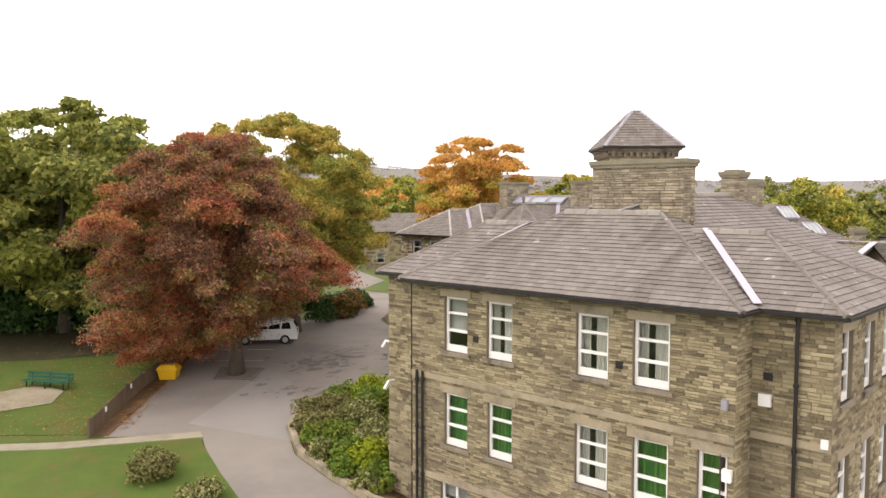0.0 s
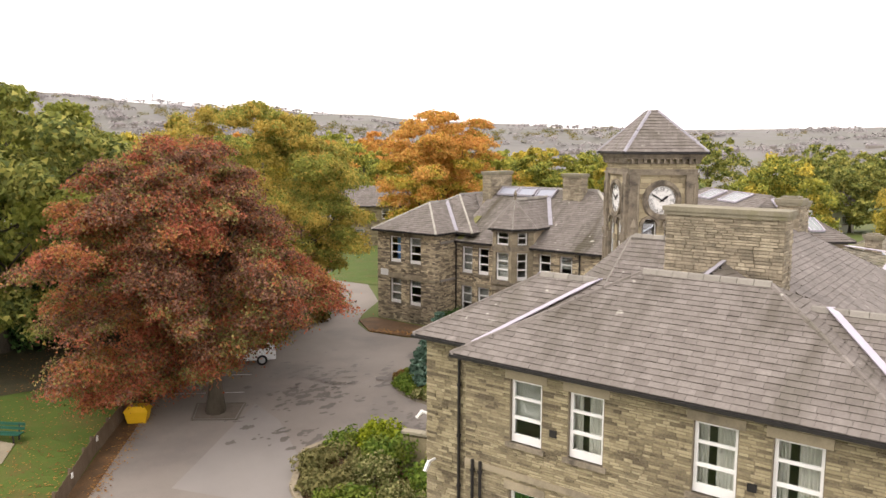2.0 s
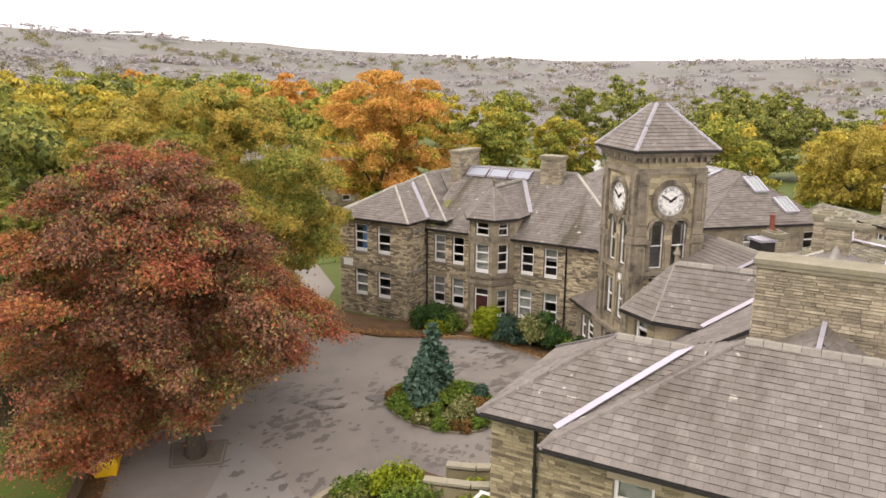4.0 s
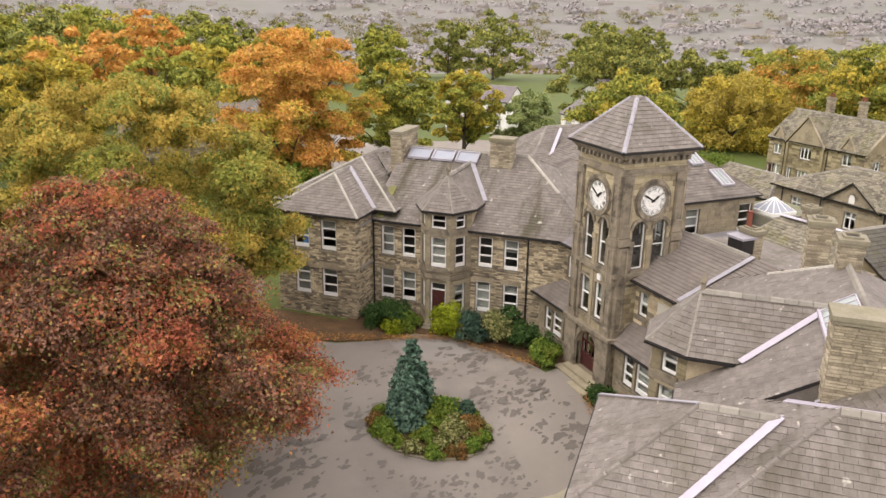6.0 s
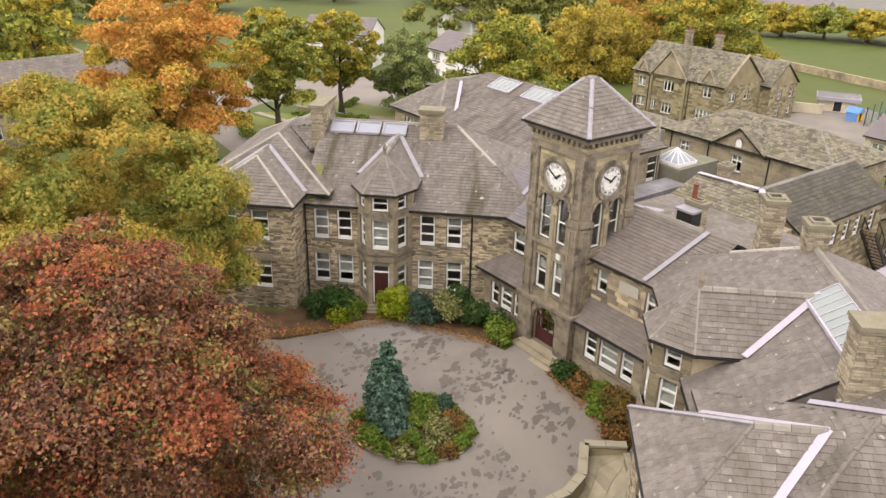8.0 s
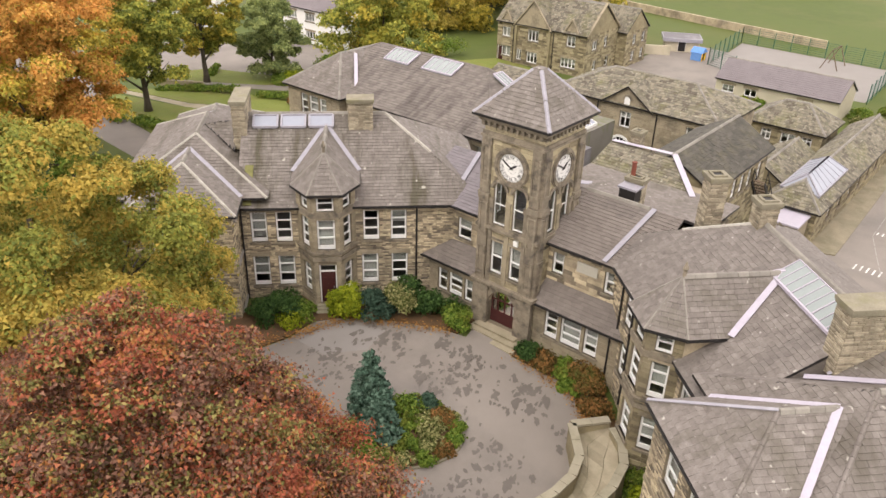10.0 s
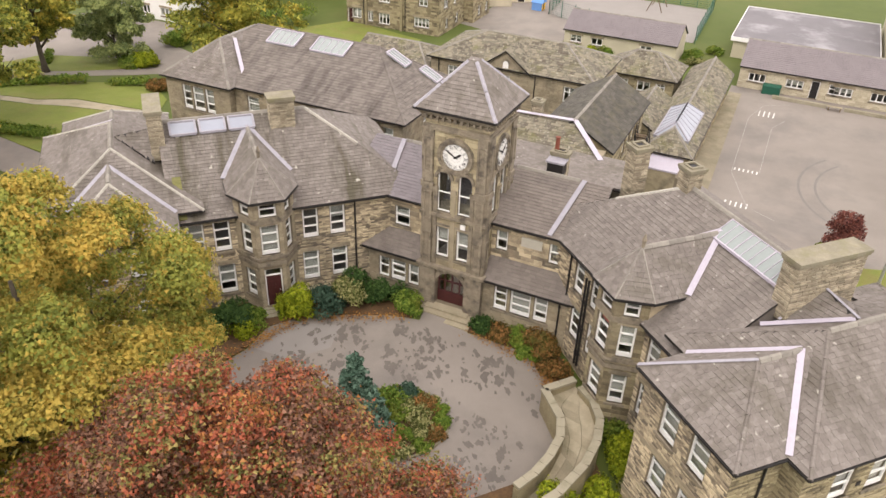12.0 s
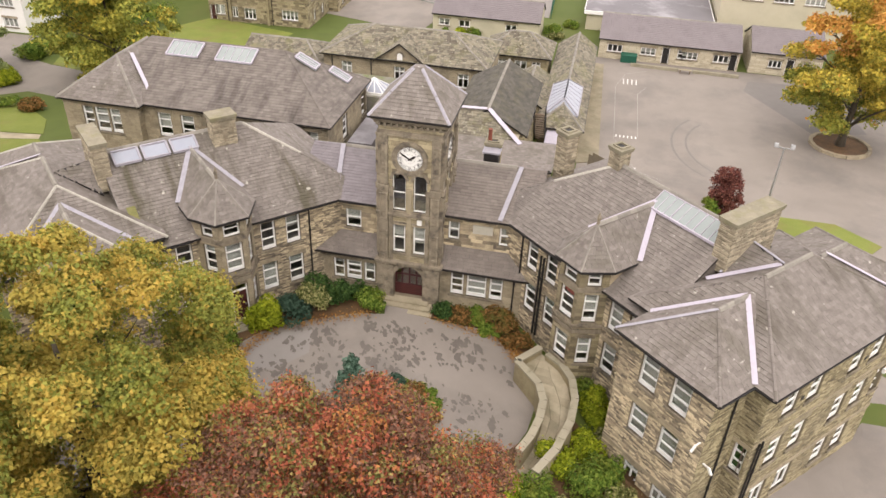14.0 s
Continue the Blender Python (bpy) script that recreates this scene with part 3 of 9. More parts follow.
def roof(parent, planes, mat=None, thick=0.14, name="roof", pieces=0, **k):
    """Roof planes: a deck with thickness, and slates laid over it."""
    deck, sl = MB(), MB()
    for P in planes:
        deck.poly(*P)
        low = [(x, y, z - thick) for x, y, z in P]
        deck.poly(*reversed(low))
        for i in range(len(P)):
            j = (i + 1) % len(P)
            deck.poly(P[i], low[i], low[j], P[j])
        slates(sl, P, **k)
    r = part(name, deck, BLACK_IRON, parent)
    for i in range(pieces):
        one = MB()
        one.v, one.f = sl.v[6 * i:6 * i + 6], [tuple(q - 6 * i for q in f) for f in sl.f[4 * i:4 * i + 4]]
        part("slate", one, SLATE_PIECE, r)
    sl.v = sl.v[6 * pieces:]
    sl.f = [tuple(q - 6 * pieces for q in f) for f in sl.f[4 * pieces:]]
    part("slate_covering", sl, mat or SLATE, r if not parent.parent else parent, kind="stuff")
    return r


def hip_planes(x0, x1, y0, y1, ze, zr, r0, r1, axis="x"):
    """Four planes of a hipped roof; the ridge runs along the axis from r0 to r1, or is a point."""
    if axis == "x":
        ym = (y0 + y1) / 2
        a, b = (r0, ym, zr), (r1, ym, zr)
    else:
        xm = (x0 + x1) / 2
        a, b = (xm, r0, zr), (xm, r1, zr)
    c = [(x0, y0, ze), (x1, y0, ze), (x1, y1, ze), (x0, y1, ze)]
    if axis == "x":
        out = [[c[0], c[1], b, a], [c[1], c[2], b], [c[2], c[3], a, b], [c[3], c[0], a]]
    else:
        out = [[c[0], c[1], a], [c[1], c[2], b, a], [c[2], c[3], b], [c[3], c[0], a, b]]
    return [[p for i, p in enumerate(P) if p != P[i - 1]] for P in out]


def ridge(parent, segs, mat=None, w=0.3, h=0.12, step=0.5, name="ridge"):
    """Ridge and hip stones laid end to end."""
    mb = MB()
    for a, b in segs:
        a, b = Vector(a), Vector(b)
        L = (b - a).length
        k = max(1, round(L / step))
        for i in range(k):
            p, q = a.lerp(b, (i + 0.015) / k), a.lerp(b, (i + 0.985) / k)
            d = (q - p).normalized()
            x = d.cross(Vector((0, 0, 1))).normalized() * w / 2
            z = x.cross(d).normalized()
            ring = [-x - z * 0.05, x - z * 0.05, x * 0.45 + z * h * 0.75, z * h, -x * 0.45 + z * h * 0.75]
            n = len(mb.v)
            mb.v.extend(tuple(p + r) for r in ring)
            mb.v.extend(tuple(q + r) for r in ring)
            for j in range(5):
                m = (j + 1) % 5
                mb.f.append((n + j, n + m, n + 5 + m, n + 5 + j))
            mb.f.append(tuple(n + j for j in (4, 3, 2, 1, 0)))
            mb.f.append(tuple(n + 5 + j for j in range(5)))
    return part(name, mb, mat or RIDGE, parent, kind="stuff")


def strip(parent, segs, mat=None, w=0.3, h=0.03, name="flashing", lift=0.15):
    mb = MB()
    for a, b in segs:
        a, b = Vector(a) + Vector((0, 0, lift)), Vector(b) + Vector((0, 0, lift))
        mb.bar(a, b, w, h)
    return part(name, mb, mat or LEAD, parent)


def gutter(parent, pts, z, closed=False):
    mb = MB()
    pts = list(pts) + ([pts[0]] if closed else [])
    for a, b in zip(pts, pts[1:]):
        mb.bar((a[0], a[1], z), (b[0], b[1], z), 0.1, 0.09)
    return part("gutter", mb, BLACK_IRON, parent)


def pipe(parent, x, y, z0, z1, r=0.055):
    mb = MB()
    mb.tube([(x, y, z0), (x, y, z1)], [r, r], 8)
    for z in np.arange(z0 + 0.8, z1, 1.8):
        mb.tube([(x, y, z), (x, y, z + 0.09)], [r * 1.5, r * 1.5], 8)
    return part("downpipe", mb, BLACK_IRON, parent)


def chimney(parent, c, ux, sx, sy, z0, z1, pots=0, mat=None, seed=3):
    """A stone stack with a stepped cap; ux is the direction of its long side."""
    ux = Vector((*ux, 0)).normalized()
    uy = Vector((-ux.y, ux.x, 0))
    core, cap = MB(), MB()
    o = Vector((c[0], c[1], z0))
    core.box(o, ux, uy, (0, 0, 1), sx, sy, z1 - z0 - 0.3)
    ch = part("chimney", core, MORTAR, parent)
    st = MB()
    rnd = random.Random(seed)
    corners = [o - ux * sx / 2 - uy * sy / 2, o + ux * sx / 2 - uy * sy / 2, o + ux * sx / 2 + uy * sy / 2, o - ux * sx / 2 + uy * sy / 2]
    for i in range(4):
        A, B = corners[i], corners[(i + 1) % 4]
        d = (B - A).normalized()
        n = Vector((d.y, -d.x))
        L = (B - A).length
        z = z0
        while z < z1 - 0.32:
            t = min(z + rnd.uniform(0.07, 0.13), z1 - 0.3)
            s = 0.0
            while s < L - 0.02:
                e = min(s + rnd.uniform(0.25, 0.65), L)
                if L - e < 0.12:
                    e = L
                stone_box(st, A, d, n, s + 0.006, e - 0.006, z + 0.006, t - 0.006, rnd.uniform(0.008, 0.05))
                s = e
            z = t
    part("stonework", st, mat or STONE_CHIMNEY, ch, kind="stuff")
    cap.box(o + Vector((0, 0, z1 - z0 - 0.34)), ux, uy, (0, 0, 1), sx + 0.16, sy + 0.16, 0.12)
    cap.box(o + Vector((0, 0, z1 - z0 - 0.22)), ux, uy, (0, 0, 1), sx + 0.24, sy + 0.24, 0.16)
    part("cap", cap, MOSSY_CAP, ch)
    if max(sx, sy) < 1.3:
        # low stone kerb round each flue; a black plate stands for the hollow's shade
        k = max(1, round(sx / 0.95))
        for i in range(k):
            fc = o + ux * (sx * ((i + 0.5) / k - 0.5)) + Vector((0, 0, z1 - z0 - 0.06))
            fl_ = MB()
            fl_.box(fc, ux, uy, (0, 0, 1), min(0.5, sx * 0.6), min(0.5, sy * 0.5), 0.02)
            part("flue_opening", fl_, BLACK_IRON, ch)
            kb = MB()
            for q in (-1, 1):
                kb.box(fc + ux * q * min(0.32, sx * 0.36), ux, uy, (0, 0, 1), 0.13, min(0.75, sy * 0.8), 0.1)
                kb.box(fc + uy * q * min(0.32, sy * 0.36), ux, uy, (0, 0, 1), min(0.5, sx * 0.55), 0.13, 0.09)
            part("flue_kerb", kb, MOSSY_CAP, ch)
    return ch


# ---- the land ----
def land():
    edges = [-4200, -3200, -2400, -1700, -1200, -850, -600, -420, -300, -220, -160, -120, -95]
    xs = edges + [-75 + 3 * i for i in range(66)] + [-x for x in reversed(edges)][0:0] + [125, 150, 185, 230, 300, 420, 600, 850, 1200, 1700, 2400, 3200, 4200]
    ys = [-900, -500, -300, -200, -120, -80, -55] + [-40 + 3 * i for i in range(66)] + [160, 175, 195, 220, 250, 290, 340, 410, 500, 620, 780, 950, 1150, 1400, 1700, 2050, 2400, 2800, 3200, 3700, 4200]
    mb = MB()
    for y in ys:
        for x in xs:
            mb.v.append((x, y, ground_z(x, y)))
    k = len(xs)
    for j in range(len(ys) - 1):
        for i in range(k - 1):
            mb.f.append((j * k + i, j * k + i + 1, (j + 1) * k + i + 1, (j + 1) * k + i))
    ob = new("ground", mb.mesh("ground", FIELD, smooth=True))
    # beyond 330 m the ground takes the colours with haze painted in
    ob.data.materials.append(HAZED_LAND)
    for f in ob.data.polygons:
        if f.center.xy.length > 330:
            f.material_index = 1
    tagged(ob, "grassy ground falling to a valley and hills paled by painted haze", "ground", kind="structure")


land()


def draped(name, ring, lift, mat, label, category, kind="structure", step=2.0, depth=0.0):
    """A sheet over a ring of (x, y), laid on the ground."""
    bm = bmesh.new()
    vs = [bm.verts.new((x, y, 0)) for x, y in ring]
    bm.faces.new(vs)
    bmesh.ops.triangulate(bm, faces=bm.faces[:])
    x0, x1 = min(p[0] for p in ring), max(p[0] for p in ring)
    y0, y1 = min(p[1] for p in ring), max(p[1] for p in ring)
    for axis, a, b in ((0, x0, x1), (1, y0, y1)):
        t = math.ceil(a / step) * step
        while t < b:
            co, no = [0, 0, 0], [0, 0, 0]
            co[axis], no[axis] = t, 1
            bmesh.ops.bisect_plane(bm, geom=bm.verts[:] + bm.edges[:] + bm.faces[:], plane_co=co, plane_no=no)
            t += step
    for v in bm.verts:
        v.co.z = ground_z(v.co.x, v.co.y) + lift
    if depth:
        edge = [e for e in bm.edges if e.is_boundary]
        r = bmesh.ops.extrude_edge_only(bm, edges=edge)
        for v in r["geom"]:
            if isinstance(v, bmesh.types.BMVert):
                v.co.z -= depth
    bmesh.ops.recalc_face_normals(bm, faces=bm.faces[:])
    if sum(f.normal.z for f in bm.faces) < 0:
        bmesh.ops.reverse_faces(bm, faces=bm.faces[:])
    me = bpy.data.meshes.new(name)
    bm.to_mesh(me)
    bm.free()
    me.materials.append(mat)
    return tagged(new(name, me), label, category, kind=kind)


def circle(cx, cy, rx, ry, k=28, a0=0.0, a1=math.tau, turn=0.0):
    out = []
    for i in range(k):
        a = a0 + (a1 - a0) * i / (k if abs(a1 - a0 - math.tau) < 1e-6 else k - 1)
        x, y = rx * math.cos(a), ry * math.sin(a)
        out.append((cx + x * math.cos(turn) - y * math.sin(turn), cy + x * math.sin(turn) + y * math.cos(turn)))
    return out


# ---- the two wings, alike but for their hand ----
C44, S44 = math.cos(radians(44)), math.sin(radians(44))
C47, S47 = math.cos(radians(47)), math.sin(radians(47))


class Wing:
    """u runs outwards along the wing, v towards the forecourt."""

    def __init__(self, south):
        self.south = south

    def p(self, u, v, z=None):
        if self.south:
            q = (11.9 - u * C47 - v * S47, 43.85 - u * S47 + v * C47)
        else:
            q = (11.2 - u * C44 - v * S44, 54.6 + u * S44 - v * C44)
        return q if z is None else (*q, z)

    def ps(self, *pts):
        return [self.p(*q) for q in pts]

    def wall(self, parent, a, b, z0, z1, wins=(), doors=(), **k):
        """A wall from a to b in (u, v), outside on the right for the north wing; openings measured from a."""
        A, B = self.p(*a), self.p(*b)
        L = math.dist(A, B)
        if self.south:
            A, B = B, A
            wins = [(L - w[0], *w[1:]) for w in wins]
            doors = [(L - d[0], *d[1:]) for d in doors]
        return glazed_wall(parent, A, B, z0, z1, wins, doors, **k)


def door(parent, A, B, s, zs, w, h, mat, fan=0.0):
    """A panelled door leaf with a white frame and a fanlight, set into an opening."""
    A, B = Vector(A), Vector(B)
    d = (B - A).normalized()
    n = Vector((d.y, -d.x))
    p = A + d * s
    X, Y, Z = Vector((*d, 0)), Vector((*n, 0)), Vector((0, 0, 1))
    o = Vector((p.x, p.y, zs)) - Y * 0.17
    leaf, fr, gl = MB(), MB(), MB()
    leaf.box(o, X, Y, Z, w - 0.16, 0.06, h - fan - 0.08)
    for sx in (-1, 1):
        for z0, hh in ((0.2, 0.6), (1.0, 0.75)):
            leaf.box(o + X * sx * (w - 0.16) * 0.23 + Y * 0.035 + Z * z0, X, Y, Z, (w - 0.16) * 0.32, 0.03, hh)
    ob = part("door", leaf, mat, parent)
    for sx in (-1, 1):
        fr.box(o + X * sx * (w / 2 - 0.04), X, Y, Z, 0.08, 0.12, h)
    fr.box(o + Z * (h - 0.08), X, Y, Z, w, 0.12, 0.08)
    if fan:
        fr.box(o + Z * (h - fan - 0.08), X, Y, Z, w, 0.12, 0.08)
        gl.box(o + Z * (h - fan), X, Y, Z, w - 0.16, 0.012, fan - 0.08)
        part("fanlight", gl, GLASS, ob)
    part("door_frame", fr, WHITE, ob)
    kn = MB()
    kn.box(o + X * (w / 2 - 0.2) + Y * 0.05 + Z * 1.0, X, Y, Z, 0.05, 0.08, 0.14)
    part("handle", kn, STEEL, ob)
    return ob


def build_wing(south):
    W = Wing(south)
    base = W.p(9, -5, -3.2 if south else 0)
    who = "south" if south else "north"
    b = thing("school_wing", base, "two-storey sandstone school wing with hipped slate roofs", "building", "school wings")
    g = -3.6 if south else -0.5
    SD = STONE if south else STONE_DARK
    # forecourt front: sash windows on both sides of the bay
    up = [(11.5, 3.98, 0.95, 2.03), (10.0, 3.98, 0.95, 2.03), (4.7, 3.98, 0.95, 2.03), (3.0, 3.98, 0.95, 2.03)]
    lo = [(11.55, 0.9, 1.0, 2.1), (10.0, 0.9, 1.0, 2.1), (4.8, 0.9, 1.0, 2.1), (2.95, 0.9, 1.0, 2.1)]
    if south:
        up[2:] = [(4.55, 3.98, 0.95, 2.03), (2.8, 3.98, 0.95, 2.03)]
    wins = [(12.65 - u, z, w, h, "sash") for u, z, w, h in up + lo]
    W.wall(b, (12.65, -0.35), (9.15, -0.35), g, 6.35, wins[:2] + wins[4:6], mat=STONE_DARK, seed=1)
    W.wall(b, (5.65, -0.35), (-0.9, -0.35), g, 6.35, [(5.65 - u, z, w, h, "sash") for u, z, w, h in up[2:] + lo[2:]], mat=STONE_DARK, seed=2)
    # canted bay
    bay = [(9.15, -0.35), (8.2, 1.0), (6.6, 1.0), (5.65, -0.35)]
    side = math.dist(bay[0], bay[1])
    sw = [(side / 2, 4.05, 0.8, 2.0, "sash"), (side / 2, 6.6, 0.75, 0.95, "two"), (side / 2, 0.95, 0.8, 1.95, "sash")]
    fw = [(0.8, 4.05, 1.05, 2.0, "sash_red" if south else "sash"), (0.8, 6.6, 1.0, 0.95, "two")]
    kw = dict(mat=ASHLAR if not south else STONE, course=(0.2, 0.3), length=(0.4, 0.8))
    W.wall(b, bay[0], bay[1], g, 7.75, sw, seed=3, **kw)
    if south:
        W.wall(b, bay[1], bay[2], g, 7.75, fw + [(0.8, 0.95, 1.05, 1.95, "sash")], seed=4, **kw)
        door(b, W.p(*bay[3]), W.p(*bay[2]), side / 2, 0.25, 1.0, 2.75, DOOR_RED, 0.5)
    else:
        W.wall(b, bay[1], bay[2], g, 7.75, fw, doors=[(0.8, 0.3, 1.05, 2.7)], seed=4, **kw)
        door(b, W.p(*bay[1]), W.p(*bay[2]), 0.8, 0.3, 1.05, 2.7, DOOR_RED, 0.45)
    W.wall(b, bay[2], bay[3], g, 7.75, sw[:2] if south else sw, doors=[(side / 2, 0.25, 1.0, 2.75)] if south else (), seed=5, **kw)
    for z, h, o in ((3.3, 0.28, 0.1), (3.75, 0.16, 0.14), (6.2, 0.3, 0.08), (7.5, 0.2, 0.14)):
        ring = [W.p(9.15 + o, -0.35), W.p(8.2 + o * 0.6, 1.0 + o), W.p(6.6 - o * 0.6, 1.0 + o), W.p(5.65 - o, -0.35)]
        bands = MB()
        bands.prism(ring if not south else ring[::-1], z, z + h)
        part("string_course", bands, ASHLAR_DARK, b)
    # projecting pavilion, end face and the part set back behind it
    pw = [(18.5 - u, z, 1.12, h, st) for u, z, h, st in ((16.62, 4.62, 2.03, "sash_blue" if not south else "sash_net"), (14.62, 4.62, 2.03, "sash_net" if south else "sash"), (16.62, 1.4, 2.1, "sash_net" if south else "sash"), (14.62, 1.4, 2.1, "sash_net" if south else "sash"))]
    if south:
        pw += [(18.5 - u, -1.9, 1.0, 1.2, "cross") for u in (16.9, 14.9)]
    W.wall(b, (18.5, 2.1), (12.65, 2.1), g, 7.05, pw, mat=STONE_DARK, seed=6)
    W.wall(b, (12.65, 2.1), (12.65, -0.35), g, 7.05, [(1.3, 1.4, 0.8, 2.0, "sash"), (1.3, 4.62, 0.8, 1.95, "sash")] if south else [], mat=SD, seed=7)
    W.wall(b, (18.5, -0.4), (18.5, 2.1), g, 7.05, mat=SD, seed=8)
    W.wall(b, (19.6, -0.4), (18.5, -0.4), g, 7.05, [(0.55, 1.2, 0.7, 1.9, "sash_green")] if south else [], mat=SD, seed=9)
    ew = [(12.86 + v - 0.0, z, w, h, st) for v, z, w, h, st in (
        (-2.65, 4.5, 1.11, 2.03, "sash"), (-4.67, 4.5, 1.11, 2.03, "sash_curtain"), (-8.38, 4.5, 1.15, 2.0, "sash_curtain"), (-10.4, 4.5, 1.17, 2.0, "sash_curtain"),
        (-2.65, 0.98, 1.11, 1.97, "sash_green"), (-4.7, 0.98, 1.08, 1.97, "sash_green"), (-8.38, 0.98, 1.18, 1.95, "sash_curtain"), (-10.42, 0.98, 1.15, 1.95, "sash_green"),
        (-2.6, -2.4, 1.4, 1.95, "cross"), (-4.9, -2.4, 1.4, 1.95, "cross"), (-8.4, -2.4, 1.2, 1.95, "sash"), (-10.4, -2.4, 1.2, 1.95, "sash"))]
    ew = [(w[0] + 0.09, *w[1:]) for w in ew] + [(0.63, 1.15, 0.86, 1.85, "sash_green")]
    W.wall(b, (19.6, -12.95), (19.6, -0.4), g, 7.05, ew if south else [w for w in ew if w[1] > 0], mat=SD, seed=10, pieces=290 if south else 0, **({"course": (0.06, 0.11)} if south else {}))
    W.wall(b, (18.55, -12.95), (19.6, -12.95), g, 7.05, mat=SD, seed=11)
    W.wall(b, (18.55, -15.1), (18.55, -12.95), g, 7.05, mat=SD, seed=12)
    W.wall(b, (12.0, -15.1), (18.55, -15.1), g, 7.05, [(1.2, 4.5, 1.0, 2.0, "sash"), (3.2, 4.5, 1.0, 2.0, "sash"), (5.4, 4.5, 1.0, 2.0, "sash"), (1.2, 1.0, 1.0, 2.0, "sash"), (3.2, 1.0, 1.0, 2.0, "sash"), (5.4, 1.0, 1.0, 2.0, "sash")], mat=SD, seed=13)
    W.wall(b, (12.0, -11.8), (12.0, -15.1), g, 7.05, mat=SD, seed=14, course=(0.14, 0.24), length=(0.3, 0.7))
    W.wall(b, (-4, -11.8), (12.0, -11.8), g, 6.35, [(s, z, 1.0, 2.0, "sash") for s in (3, 6, 9, 12) for z in (1.0, 4.0)], mat=SD, seed=15, course=(0.14, 0.24), length=(0.3, 0.7))
    # floors inside
    fl = MB()
    for z in (0.15, 3.4, 6.3):
        for ring in ([(-0.5, -11.4), (12.5, -11.4), (12.5, -0.8), (-0.5, -0.8)], [(12.5, -14.6), (18.1, -14.6), (18.1, 1.6), (12.5, 1.6)], [(18.1, -12), (19.1, -12), (19.1, -0.9), (18.1, -0.9)], [(6.1, -0.8), (8.7, -0.8), (8.1, 0.5), (6.7, 0.5)]):
            q = W.ps(*ring)
            fl = MB()
            fl.prism((q if sum((q[i][0] * q[i - 1][1] - q[i - 1][0] * q[i][1]) for i in range(4)) < 0 else q[::-1]), z, z + 0.15)
            part("floor_slab", fl, INSIDE, b)
    # roofs
    P = W.p
    zr, ze = 10.27, 6.42
    main = [[P(-2.6, 0, ze), P(12.7, 0, ze), P(12.7, -6.1, zr), P(3.6, -6.1, zr)], [P(12.7, -12.2, ze), P(-2.6, -12.2, ze), P(3.6, -6.1, zr), P(12.7, -6.1, zr)], [P(-2.6, -12.2, ze), P(-2.6, 0, ze), P(3.6, -6.1, zr)]]
    roof(b, main, SLATE_SOUTH if south else SLATE_NORTH, seed=1)
    e1, e2, e3 = 20.02, 10.8, 15.4
    end = [[P(e1, -0.05, 7.08), P(e1, -13.25, 7.08), P(e3, -8.5, 9.58), P(e3, -4.5, 9.58)], [P(e2, -0.05, 7.08), P(e1, -0.05, 7.08), P(e3, -4.5, 9.58)],
           [P(e2, -13.25, 7.08), P(e2, -0.05, 7.08), P(e3, -4.5, 9.58), P(e3, -8.5, 9.58)], [P(e1, -13.25, 7.08), P(e2, -13.25, 7.08), P(e3, -8.5, 9.58)]]
    roof(b, end, SLATE_END, seed=2, pieces=290 if south else 0)
    pav = [[P(18.86, 2.45, 7.1), P(18.86, -3.5, 7.1), P(15.6, -3.5, 9.12), P(15.6, -0.78, 9.12)], [P(12.3, 2.45, 7.1), P(18.86, 2.45, 7.1), P(15.6, -0.78, 9.12)], [P(12.3, -3.5, 7.1), P(12.3, 2.45, 7.1), P(15.6, -0.78, 9.12), P(15.6, -3.5, 9.12)]]
    roof(b, pav, seed=3)
    back = [[P(18.9, -9.0, 7.08), P(18.9, -15.5, 7.08), P(15.4, -12.1, 9.0), P(15.4, -9.0, 9.0)], [P(18.9, -15.5, 7.08), P(11.9, -15.5, 7.08), P(15.4, -12.1, 9.0)], [P(11.9, -15.5, 7.08), P(11.9, -9.0, 7.08), P(15.4, -9.0, 9.0), P(15.4, -12.1, 9.0)]]
    roof(b, back, seed=4)
    # bay roof: half an octagon, its ridge running back into the slope
    z8 = 7.78
    E = [(9.45, -2.1), (9.45, -0.3), (8.42, 1.3), (6.38, 1.3), (5.35, -0.3), (5.35, -2.1)]
    ap, bk = P(7.4, -0.55, 9.72), P(7.4, -5.2, 9.72)
    bayr = [[P(*E[0], z8), P(*E[1], z8), ap, bk], [P(*E[1], z8), P(*E[2], z8), ap], [P(*E[2], z8), P(*E[3], z8), ap], [P(*E[3], z8), P(*E[4], z8), ap], [P(*E[4], z8), P(*E[5], z8), bk, ap]]
    roof(b, bayr, seed=5)
    for u in (9.15, 5.65):
        cheek = MB()
        cheek.poly(P(u, -0.35, 6.3), P(u, -2.4, 6.3), P(u, -2.4, 7.75), P(u, -0.35, 7.75))
        part("cheek_wall", cheek, STONE_DARK, b)
    RM = SLATE if south else RIDGE_PALE
    ridge(b, [(P(3.6, -6.1, zr), P(12.7, -6.1, zr)), (P(e3, -4.5, 9.58), P(e3, -8.5, 9.58)), (P(15.6, -0.78, 9.12), P(15.6, -3.0, 9.12)), (P(15.4, -9.6, 9.0), P(15.4, -12.1, 9.0)), (P(7.4, -0.55, 9.72), P(7.4, -5.0, 9.72))])
